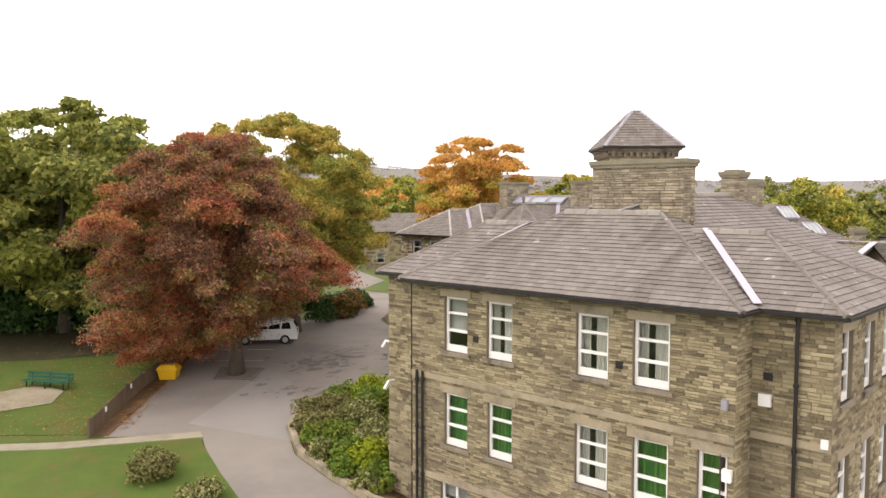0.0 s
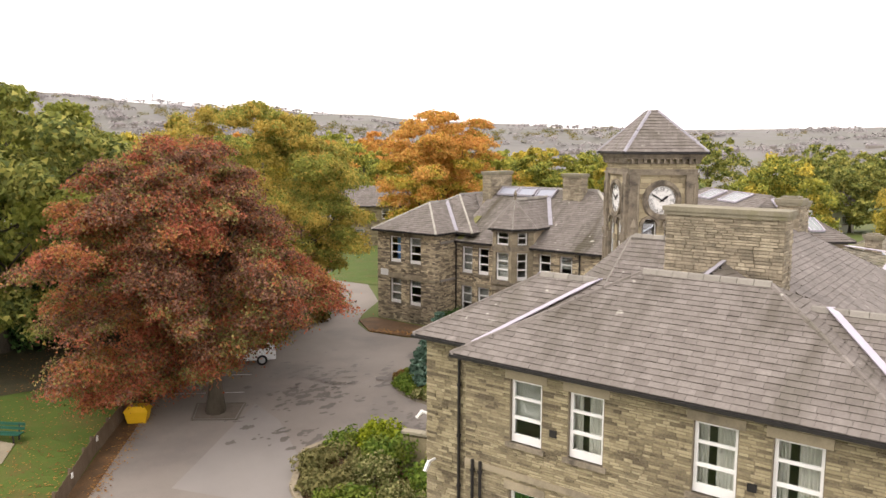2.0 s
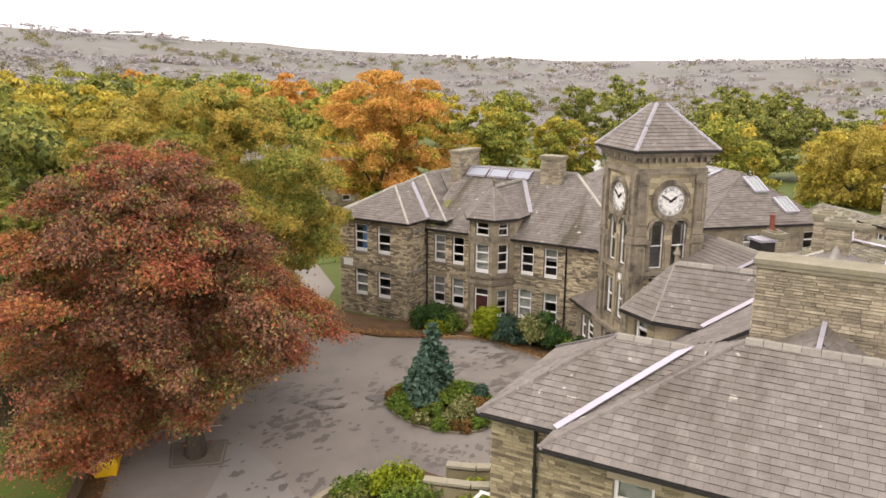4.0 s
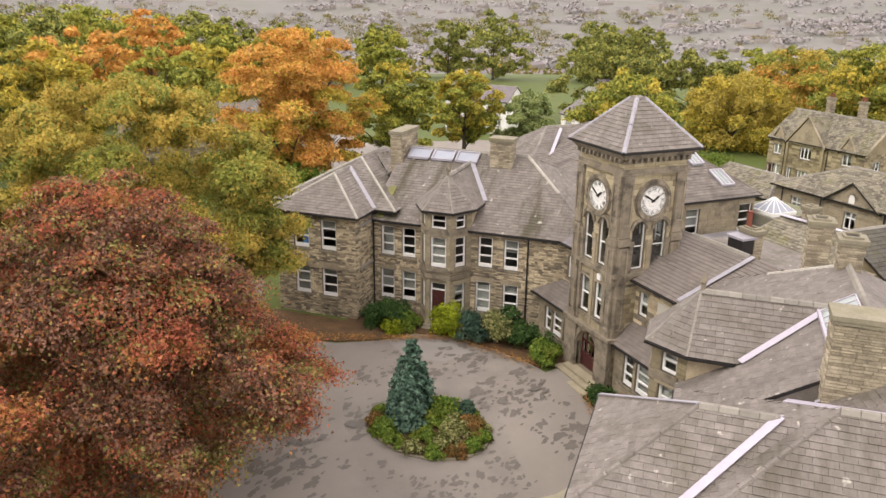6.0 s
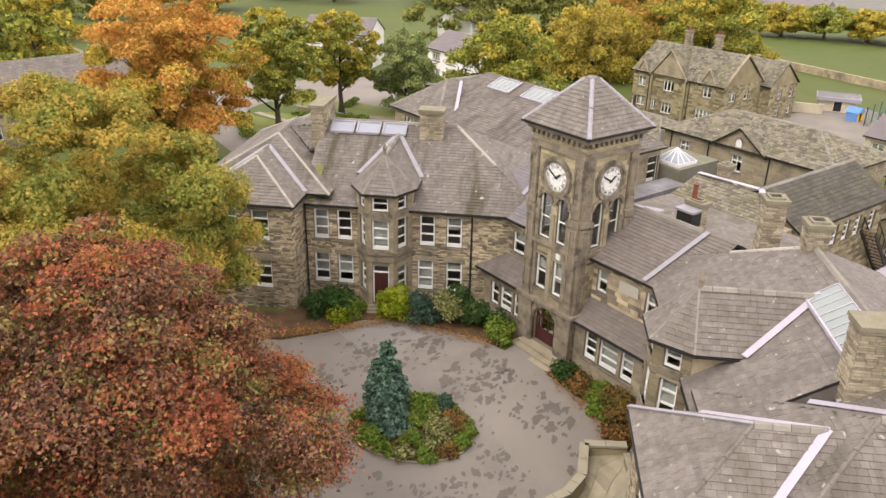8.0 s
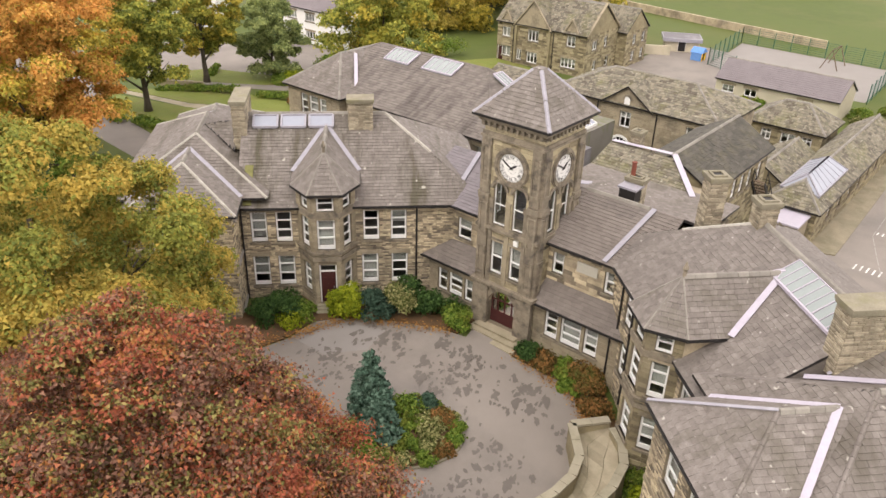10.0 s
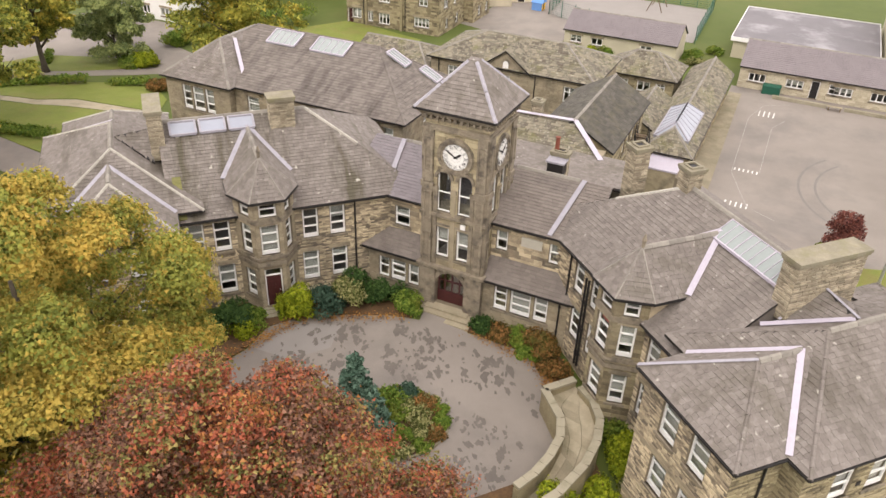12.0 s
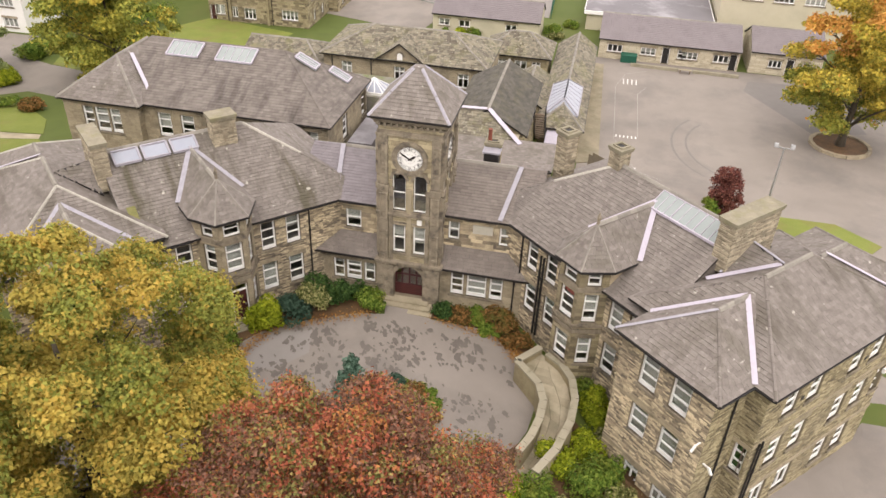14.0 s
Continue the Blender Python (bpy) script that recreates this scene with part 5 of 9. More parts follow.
    for z, h, o in ((2.82, 0.1, 0.2), (2.92, 0.2, 0.3), (5.95, 0.14, 0.05), (6.55, 0.2, 0.18), (12.0, 0.12, 0.16), (12.12, 0.2, 0.08), (12.62, 0.1, 0.14), (12.9, 0.14, 0.26), (13.04, 0.2, 0.38)):
        bands = MB()
        if z in (2.82, 2.92):
            bands.abox(x0 - o, x0 + 0.3, y0 - o, y1 + o, z, z + h)
        else:
            bands.prism(ring(o), z, z + h)
        part("cornice", bands, ASHLAR_DARK, b)
    for k in range(11):
        s = 0.1 + 3.7 * k / 10
        for px, py in ((x0 - 0.2, y0 + s), (x1 + 0.2, y0 + s)):
            br = MB()
            br.abox(px - 0.1, px + 0.1, py - 0.07, py + 0.07, 12.66, 12.9)
            part("bracket", br, ASHLAR_DARK, b)
        for px, py in ((x0 + s, y0 - 0.2), (x0 + s, y1 + 0.2)):
            br = MB()
            br.abox(px - 0.07, px + 0.07, py - 0.1, py + 0.1, 12.66, 12.9)
            part("bracket", br, ASHLAR_DARK, b)
    for ya, yb in ((y0 - 0.15, y0 + 0.95), (y1 - 0.95, y1 + 0.15)):
        plinth = MB()
        plinth.abox(x0 - 0.22, x0 + 0.1, ya, yb, -1.5, 2.82)
        part("porch_pier", plinth, ASHLAR_DARK, b)
    o = 0.52
    c = [(x0 - o, y0 - o, 13.3), (x1 + o, y0 - o, 13.3), (x1 + o, y1 + o, 13.3), (x0 - o, y1 + o, 13.3)]
    # the pyramid ends in a small flat
    tp = [(12.25 + 0.26 * i, 49.5 + 0.26 * j, 15.66) for i, j in ((-1, -1), (1, -1), (1, 1), (-1, 1))]
    roof(b, [[c[i], c[(i + 1) % 4], tp[(i + 1) % 4], tp[i]] for i in range(4)], SLATE, seed=8)
    ridge(b, list(zip(c, tp)), LEAD_GREY, w=0.24, h=0.05, step=2.0, name="lead_hip")
    cp = MB()
    cp.abox(11.97, 12.53, 49.22, 49.78, 15.6, 15.69)
    part("lead_cap", cp, SLATE, b)
    gutter(b, [(q[0], q[1]) for q in c], 13.24, True)
    fl = MB()
    for z in (0.05, 3.0, 6.2, 9.2):
        fl.abox(x0 + 0.4, x1 - 0.4, y0 + 0.4, y1 - 0.4, z, z + 0.15)
    part("floor_slab", fl, INSIDE, b)
    for i in range(3):
        st = MB()
        st.abox(x0 - 1.45 + 0.4 * i, x0 + 0.1, 49.5 - 1.9 + 0.22 * i, 49.5 + 1.9 - 0.22 * i, -0.6, -0.02 + 0.13 * i)
        part("door_step", st, PAVING, b)
    return b


build_tower()


# ---- foliage ----
def leaf_material(name, colours, scale=0.9, spread=0.5, patch=None, patch_scale=0.25, patch_amount=0.7, translucence=0.3):
    """Leaves: colours drift from bough to bough and from leaf to leaf; some light passes through."""
    m = material(name, colours, scale, rough=0.75, island=spread, bump=0.0, fine=3.0, stain=patch, stain_scale=patch_scale, stain_amount=patch_amount, spec=0.15)
    n, l = m.node_tree.nodes, m.node_tree.links
    b = n["Principled BSDF"]
    tr = n.new("ShaderNodeBsdfTranslucent")
    l.new(b.inputs["Base Color"].links[0].from_socket, tr.inputs["Color"])
    mx = n.new("ShaderNodeMixShader")
    mx.inputs["Fac"].default_value = translucence
    l.new(b.outputs["BSDF"], mx.inputs[1])
    l.new(tr.outputs["BSDF"], mx.inputs[2])
    l.new(mx.outputs["Shader"], n["Material Output"].inputs["Surface"])
    return m


BEECH = leaf_material("copper_beech_leaf", [(0.0776, 0.044, 0.0288), (0.169, 0.088, 0.0576), (0.2586, 0.1342, 0.0887), (0.3479, 0.1893, 0.1246)], 0.8, 0.5, translucence=0.35)
BEECH_RED = leaf_material("scarlet_beech_leaf", [(0.1501, 0.0559, 0.0297), (0.3239, 0.0967, 0.0548), (0.4559, 0.1397, 0.0776), (0.5159, 0.204, 0.1049)], 0.8, 0.45, translucence=0.4)
BEECH_GREEN = leaf_material("olive_beech_leaf", [(0.0817, 0.089, 0.0273), (0.1769, 0.1668, 0.0517), (0.2791, 0.2351, 0.0789), (0.3947, 0.3017, 0.1117)], 0.8, 0.5, translucence=0.35)
BEECH_ORANGE = leaf_material("orange_beech_leaf", [(0.1299, 0.0893, 0.0259), (0.3248, 0.1469, 0.0495), (0.4439, 0.1869, 0.066), (0.4981, 0.2583, 0.0919)], 0.8, 0.45, translucence=0.4)
LIME = leaf_material("lime_leaf", [(0.1636, 0.1438, 0.0343), (0.3272, 0.2695, 0.0577), (0.4721, 0.3739, 0.0811), (0.6169, 0.4604, 0.0991)], 0.8, 0.3, translucence=0.4)
LIME_GOLD = leaf_material("golden_lime_leaf", [(0.2183, 0.1754, 0.0382), (0.387, 0.2955, 0.0635), (0.516, 0.374, 0.0817), (0.5954, 0.4063, 0.0908)], 0.8, 0.3, translucence=0.4)
LIME_GREEN = leaf_material("green_lime_leaf", [(0.0935, 0.1181, 0.0283), (0.1922, 0.2148, 0.047), (0.3019, 0.3128, 0.0658), (0.4174, 0.3953, 0.0845)], 0.8, 0.3, translucence=0.4)
SYCAMORE = leaf_material("dark_green_leaf", [(0.075, 0.0955, 0.0273), (0.1569, 0.1835, 0.0477), (0.2598, 0.2728, 0.0682), (0.4092, 0.3686, 0.0955)], 0.5, 0.6, (0.18, 0.16, 0.025), 0.2, 0.5)
ORANGE = leaf_material("orange_leaf", [(0.315, 0.198, 0.048), (0.525, 0.275, 0.066), (0.651, 0.33, 0.084), (0.672, 0.44, 0.108)], 0.3, 0.55, (0.48, 0.18, 0.045), 0.2, 0.7)
YELLOW_LEAF = leaf_material("yellowing_leaf", [(0.216, 0.1944, 0.039), (0.3672, 0.3132, 0.052), (0.5184, 0.4104, 0.065), (0.6264, 0.4752, 0.078)], 0.3, 0.6, (0.14, 0.15, 0.02), 0.2, 0.7)
GREEN_LEAF = leaf_material("green_leaf", [(0.1012, 0.1265, 0.0286), (0.2024, 0.234, 0.0458), (0.3162, 0.3289, 0.0644), (0.4554, 0.4175, 0.0786)], 0.35, 0.6, (0.30, 0.25, 0.03), 0.15, 0.6)
BIRCH = leaf_material("grey_green_leaf", [(0.1063, 0.1536, 0.0638), (0.2482, 0.2912, 0.1065), (0.4253, 0.4619, 0.1775)], 0.5, 0.5)
WOOD = leaf_material("far_wood_leaf", [(0.05, 0.065, 0.018), (0.10, 0.105, 0.025), (0.18, 0.15, 0.03), (0.26, 0.17, 0.03)], 0.02, 0.5, translucence=0.1)
# woods on the hills, their greens paled to grey-pink as painted haze
HAZED_HILL_WOOD = leaf_material("hazed_hill_wood_leaf", [(0.2218, 0.2164, 0.2001), (0.3001, 0.2789, 0.2728), (0.3653, 0.3126, 0.3096)], 0.02, 0.3, translucence=0.05)
SPRUCE = leaf_material("blue_spruce_needle", [(0.0356, 0.071, 0.0454), (0.0831, 0.143, 0.101), (0.154, 0.23, 0.171)], 2.0, 0.5, translucence=0.1)
RED_MAPLE = leaf_material("dark_red_maple_leaf", [(0.07, 0.03, 0.025), (0.17, 0.06, 0.05), (0.27, 0.11, 0.08)], 1.5, 0.5)
SHRUB_LIME = leaf_material("lime_shrub_leaf", [(0.10, 0.14, 0.01), (0.24, 0.29, 0.015), (0.38, 0.40, 0.03)], 2.0, 0.5)
SHRUB_DARK = leaf_material("dark_shrub_leaf", [(0.018, 0.042, 0.012), (0.045, 0.09, 0.0225), (0.09, 0.15, 0.0375)], 2.0, 0.5)
SHRUB_BLUE = leaf_material("blue_green_shrub_leaf", [(0.025, 0.055, 0.035), (0.05, 0.09, 0.06), (0.08, 0.13, 0.085)], 2.0, 0.4)
SHRUB_VAR = leaf_material("variegated_shrub_leaf", [(0.08, 0.10, 0.025), (0.20, 0.20, 0.07), (0.36, 0.34, 0.15)], 3.0, 0.8)
SHRUB_GREEN = leaf_material("green_shrub_leaf", [(0.0506, 0.0975, 0.0163), (0.1266, 0.195, 0.026), (0.2362, 0.2925, 0.0488)], 2.0, 0.5, (0.20, 0.16, 0.03), 0.8, 0.5)
SHRUB_OLIVE = leaf_material("olive_shrub_leaf", [(0.09, 0.09, 0.03), (0.18, 0.168, 0.062), (0.28, 0.25, 0.1)], 2.0, 0.5)
SHRUB_RED = leaf_material("reddish_shrub_leaf", [(0.078, 0.065, 0.0195), (0.182, 0.104, 0.0325), (0.312, 0.156, 0.052)], 2.0, 0.7, (0.10, 0.12, 0.025), 0.9, 0.8)
FALLEN = material("fallen_leaf", [(0.12, 0.05, 0.015), (0.26, 0.12, 0.03), (0.36, 0.20, 0.05)], 1.0, island=0.8, bump=0.0)


def leaf_mesh(name, centre, radius, leaves, size, mat, seed, flat=0.75, shell=0.45, base=(0, 0, 0), droop=0.0, kinds=None, lift=0.2, radial=0.0, stray_share=0.12, loose=0.42, corners=3, ragged=0.12):
    """Diamond leaves scattered through clumps: arrays of clump centres and radii."""
    r = np.random.default_rng(seed)
    k = len(centre)
    w = radius ** 2
    pick = r.choice(k, leaves, p=w / w.sum())
    d = r.normal(size=(leaves, 3))
    d[:, 2] = np.abs(d[:, 2]) * 0.9 - 0.35
    d /= np.linalg.norm(d, axis=1, keepdims=True)
    rad = radius[pick] * (1 - shell * r.random(leaves) ** 1.6)
    rad *= 1 + ragged * r.normal(size=leaves)
    p = centre[pick] + d * rad[:, None] * np.array([1, 1, flat])
    p[:, 2] -= droop * rad * (1 - d[:, 2])
    if radial:
        # sprays reach outwards from the trunk and hang at their tips
        u = centre[pick][:, :2] - centre[:, :2].mean(0)
        u /= np.linalg.norm(u, axis=1, keepdims=True) + 1e-6
        along = ((p - centre[pick])[:, :2] * u).sum(1)
        p[:, :2] += u * (along * radial)[:, None]
        p[:, 2] -= np.clip(along, 0, None) * radial * 0.35
    nrm = d * 0.9 + r.normal(size=(leaves, 3)) * loose + np.array([0, 0, lift])
    nrm /= np.linalg.norm(nrm, axis=1, keepdims=True)
    t = r.normal(size=(leaves, 3))
    t -= (t * nrm).sum(1, keepdims=True) * nrm
    t /= np.linalg.norm(t, axis=1, keepdims=True)
    b = np.cross(nrm, t)
    s = (size * (0.6 + 0.8 * r.random(leaves)))[:, None]
    v = np.empty((leaves, 4, 3))
    v[:, 0], v[:, 1], v[:, 2], v[:, 3] = p - t * s * 0.8, p + b * s * 0.5 + nrm * s * 0.12, p + t * s * 0.8, p - b * s * 0.5 + nrm * s * 0.12
    if corners == 3:
        v = np.stack([p - t * s * 0.75 - b * s * 0.45, p - t * s * 0.2 + b * s * 0.75, p + t * s * 0.95 - b * s * 0.2], 1)
    k_ = corners
    me = bpy.data.meshes.new(name)
    me.vertices.add(leaves * k_)
    me.loops.add(leaves * k_)
    me.polygons.add(leaves)
    me.vertices.foreach_set("co", (v - np.array(base)).reshape(-1).astype(np.float32))
    me.loops.foreach_set("vertex_index", np.arange(leaves * k_, dtype=np.int32))
    me.polygons.foreach_set("loop_start", np.arange(0, leaves * k_, k_, dtype=np.int32))
    me.polygons.foreach_set("loop_total", np.full(leaves, k_, dtype=np.int32))
    for one in (mat if isinstance(mat, list) else [mat]):
        me.materials.append(one)
    if kinds is not None:
        k_ = kinds[pick]
        stray = r.random(leaves) < stray_share
        k_ = np.where(stray, r.integers(0, len(mat), leaves), k_)
        me.polygons.foreach_set("material_index", k_.astype(np.int32))
    me.update(calc_edges=True)
    return me


def crown_clumps(r, height, low, wide, boughs, sub, widest=0.4, rough=0.16, pad=(0.26, 0.38), squash=0.6, seed=0, cone=0.0, inner=0.12, under=0.3):
    """An uneven crown from z = low to height about the trunk: pads of foliage at the ends of the boughs, each a heap of small clumps. Gives centres, radii and the pad of each clump."""
    g = np.random.default_rng(seed)
    h = np.clip((np.arange(boughs) + g.random(boughs)) / boughs, 0, 1) ** 0.9
    prof = np.where(h < widest, np.sqrt(np.clip(1 - ((widest - h) / (widest + under)) ** 2, 0, 1)), np.sqrt(np.clip(1 - ((h - widest) / (1.02 - widest)) ** 2, 0.02, 1)))
    if cone:
        prof = np.where(h < widest, prof, np.clip(1.04 - (h - widest) / (1 - widest), 0.03, 1) ** cone)
    a = np.arange(boughs) * 2.39996 + g.random(boughs) * 0.9
    lump = 1 + rough * (np.sin(a * 3 + g.random() * 6 + h * 4) * 0.6 + np.sin(a * 5 + h * 9 + g.random() * 6) * 0.5) + g.normal(size=boughs) * rough * 0.4
    R = r * (pad[0] + (pad[1] - pad[0]) * g.random(boughs)) * np.where(h > 0.85, 0.8, 1.0)
    rr = np.clip(r * prof * lump - R * 0.6, 0.05 * r, None)
    c = np.stack([np.cos(a) * rr, np.sin(a) * rr * wide, low + (height - low) * (0.05 + 0.95 * h) - R * squash], 1)
    out = np.stack([np.cos(a), np.sin(a), np.full(boughs, 0.55)], 1)
    own = np.repeat(np.arange(boughs), sub)
    d = g.normal(size=(boughs * sub, 3)) * 0.8 + out[own] * 0.55
    d[:, 2] = np.abs(d[:, 2]) - 0.15
    d /= np.linalg.norm(d, axis=1, keepdims=True)
    k = R[own] * (0.5 + 0.5 * g.random(len(own)))
    q = c[own] + d * k[:, None] * np.array([1, 1, squash])
    rad = R[own] * (0.3 + 0.2 * g.random(len(own)))
    m = int(len(own) * inner)
    pick = g.integers(0, boughs, m)
    q = np.concatenate([q, c[pick] * np.array([0.55, 0.55, 1]) * (0.75 + 0.2 * g.random((m, 1)))])
    return q, np.concatenate([rad, R[pick] * 0.6]), np.concatenate([own, pick]), c


def trunk_mesh(x, y, z, height, girth, spread, limbs, seed, first=0.25, boughs=None):
    """The trunk with its limbs; with a list given for boughs, each limb goes there as a mesh of its own."""
    rnd = random.Random(seed)
    mb = MB()
    stem = mb
    top = height * 0.75
    pts = [(x + math.sin(i * 1.3 + seed) * 0.12 * girth, y + math.cos(i * 1.7 + seed) * 0.12 * girth, z - 0.3 + (top + 0.3) * i / 7) for i in range(8)]
    rad = [girth * (1.5 if i == 0 else 1.0) * (1 - 0.82 * i / 7) for i in range(8)]
    mb.tube(pts, rad, 10)
    for k in range(limbs):
        if boughs is not None:
            mb = MB()
            boughs.append(mb)
        f = first + (0.7 - first) * rnd.random()
        a = math.tau * (k + rnd.random() * 0.6) / limbs
        o = Vector((x, y, z + top * f))
        L = spread * rnd.uniform(0.55, 0.9)
        p1 = o + Vector((math.cos(a) * L * 0.45, math.sin(a) * L * 0.45, height * 0.12))
        p2 = o + Vector((math.cos(a + 0.2) * L, math.sin(a + 0.2) * L, height * rnd.uniform(0.14, 0.3)))
        g = girth * (1 - 0.7 * f) * 0.5
        mb.tube([o, p1, p2], [g, g * 0.6, g * 0.2], 6)
        for j in (-0.5, 0.5):
            q = p1.lerp(p2, 0.4)
            e = q + Vector((math.cos(a + j) * L * 0.4, math.sin(a + j) * L * 0.4, height * 0.1))
            mb.tube([q, e], [g * 0.4, g * 0.12], 5)
    return stem


def tree(name, x, y, height, r, mat, leaves, size, label, low=2.5, boughs=14, sub=14, widest=0.4, girth=0.35, seed=1, wide=1.0, group="", limbs=9, z=None, droop=0.0, rough=0.16, pad=(0.26, 0.38), squash=0.6, palette=None, off=(0, 0), flat=0.8, lift=0.2, patch=0.28, radial=0.0, mix=0.08, cone=0.0, stray=0.08, skirt=0.0, reach=1.0, shell=0.4, inner=0.25, loose=0.5, corners=3, ragged=0.16, under=0.3):
    z = ground_z(x, y) if z is None else z
    t = thing(name, (x, y, z), label, "tree", group)
    arms = [] if boughs >= 40 else None
    tr = part("trunk", trunk_mesh(x, y, z, height, girth, r * reach, limbs, seed, max(0.12, low / height * 0.7), arms), BARK, t, smooth=True)
    for one in arms or ():
        part("limb", one, BARK, tr, smooth=True)
    c, rad, own, heads = crown_clumps(r, height, low, wide, boughs, sub, widest, rough, pad, squash, seed, cone, inner, under)
    # boughs hang lower to the west, over the grass, than to the east, over the drive
    c[:, 2] = np.maximum(c[:, 2] + skirt * np.clip(c[:, 0] / r, -0.8, 1) * np.clip(1.2 - 2 * c[:, 2] / height, 0, 1), min(low, 1.5))
    c = c + np.array([off[0], off[1], 0])
    kinds = None
    if palette:
        # boughs of one colour stand together; each colour has its share, and may keep to the upper or the lower crown
        f = np.array([noise.noise(Vector(p) * patch + Vector((seed, 0, 0))) for p in heads])[own] + np.random.default_rng(seed).normal(size=len(c)) * mix
        f += (c[:, 2] - c[:, 2].mean()) / height * palette[1]
        cut = np.quantile(f, np.cumsum([w for _, w in palette[0]])[:-1] / sum(w for _, w in palette[0]))
        kinds = np.searchsorted(cut, f)
        mat = [m for m, _ in palette[0]]
    me = leaf_mesh("crown", c, rad, leaves, size, mat, seed, droop=droop, kinds=kinds, flat=flat, lift=lift, radial=radial, stray_share=stray, shell=shell, loose=loose, corners=corners, ragged=ragged)
    ob = new("crown", me)
    ob.parent = t
    ob["kind"] = "stuff"
    return t


def shrub(x, y, r, h, mat, label, leaves=1600, size=0.12, seed=1, z=None, wide=1.0, name="shrub", group="", lumps=14):
    z = ground_z(x, y) if z is None else z
    g = np.random.default_rng(seed)
    a, e = g.random(lumps) * math.tau, g.random(lumps)
    rr = r * np.sqrt(1 - 0.85 * e ** 2) * (0.45 + 0.3 * g.random(lumps))
    c = np.stack([np.cos(a) * rr, np.sin(a) * rr * wide, h * (0.15 + 0.62 * e)], 1)
    rad = min(r, h) * (0.36 + 0.2 * g.random(lumps))
    t = thing(name, (x, y, z), label, "shrub" if name == "shrub" else "conifer", group)
    st = MB()
    for k in range(4):
        b = math.tau * k / 4 + seed
        st.tube([(x, y, z - 0.1), (x + math.cos(b) * r * 0.3, y + math.sin(b) * r * 0.3 * wide, z + h * 0.6)], [0.045, 0.015], 5)
    part("stem", st, BARK, t)
    ob = new("foliage", leaf_mesh("foliage", c, rad, leaves, size, mat, seed, flat=0.95, shell=0.3))
    ob.parent = t
    ob["kind"] = "stuff"
    return t


def conifer(x, y, h, r, mat, label, seed=1, leaves=9000, size=0.13):
    """A spruce: a tapered stem and tiers of drooping, needled boughs."""
    z = ground_z(x, y)
    t = thing("spruce", (x, y, z), label, "conifer", "spruces on the island")
    st = MB()
    st.tube([(x, y, z - 0.1), (x, y, z + h * 0.6), (x, y, z + h)], [0.13, 0.07, 0.01], 8)
    part("trunk", st, BARK, t)
    g = np.random.default_rng(seed)
    cs, rs = [], []
    tiers = 13
    for i in range(tiers):
        f = i / tiers
        R = r * (1 - f) ** 0.62 * (0.9 + 0.2 * g.random())
        k = max(3, int(11 * (1 - f)))
        for j in range(k):
            a = math.tau * (j + g.random() * 0.5) / k + i
            for q in (0.45, 0.85):
                cs.append((math.cos(a) * R * q, math.sin(a) * R * q, 0.25 + (h - 0.3) * f + R * 0.12 * (1 - q)))
                rs.append(0.3 * R * 0.6 + 0.1)
        cs.append((0, 0, 0.3 + (h - 0.3) * f))
        rs.append(R * 0.5 + 0.06)
    ob = new("needles", leaf_mesh("needles", np.array(cs), np.array(rs), leaves, size, mat, seed, flat=0.6, shell=0.6))
    ob.parent = t
    ob["kind"] = "stuff"
    return t


# big trees by the drive
tree("copper_beech", -12.4, 45.7, 14.6, 6.25, None, 430000, 0.08, "wide copper beech turning red beside the drive", low=2.0, boughs=120, sub=14, widest=0.27, girth=0.4, seed=11, limbs=14, droop=0.3, pad=(0.15, 0.25), squash=0.5, rough=0.28, palette=([(BEECH_ORANGE, 0.1), (BEECH_RED, 0.28), (BEECH_GREEN, 0.2), (BEECH, 0.42)], 0.6), off=(-1.5, 0.3), wide=1.1, flat=0.5, lift=0.4, radial=0.45, patch=0.4, mix=0.24, cone=0.47, stray=0.34, skirt=2.6, reach=0.55, inner=0.2, loose=0.75, ragged=0.4, under=0.06)
tree("lime_tree", -11.3, 57.8, 16.6, 7.4, None, 330000, 0.1, "large yellowing lime tree behind the copper beech", low=2.4, boughs=80, sub=15, widest=0.4, girth=0.45, seed=12, limbs=12, droop=0.12, pad=(0.16, 0.25), squash=0.7, palette=([(LIME_GREEN, 0.38), (LIME, 0.42), (LIME_GOLD, 0.2)], 0.3), off=(-1.1, 0.2), patch=0.3, mix=0.4, stray=0.25, lift=0.3, inner=0.12, loose=0.55, ragged=0.2, skirt=3.2, under=0.12)
for i, (x, y, h, r, n) in enumerate(((-28.5, 57.5, 17.5, 9.3, 60000), (-41, 52, 18, 8.5, 30000), (-37, 70, 18.5, 9.0, 30000))):
    tree("sycamore", x, y, h, r, None, n, 0.25, "tall dark green sycamore on the lawn", low=3.0, boughs=38, sub=11, seed=20 + i, girth=0.5, pad=(0.2, 0.3), palette=([(SYCAMORE, 0.75), (LIME_GREEN, 0.25)], 0.3), group="trees on the lawn")
tree("beech", 4.0, 92, 17.6, 6.7, None, 90000, 0.16, "broad beech in orange autumn leaf by the road", low=4.2, boughs=44, sub=11, seed=31, girth=0.5, pad=(0.2, 0.32), squash=0.5, palette=([(YELLOW_LEAF, 0.25), (ORANGE, 0.75)], 0.9), patch=0.4, mix=0.2, stray=0.15, radial=0.3, wide=1.1)
tree("maple", 17.8, 100.8, 13.4, 4.7, None, 34000, 0.2, "green maple beside the road", low=4.0, boughs=36, pad=(0.22, 0.32), seed=32, palette=([(YELLOW_LEAF, 0.2), (GREEN_LEAF, 0.8)], -0.2))
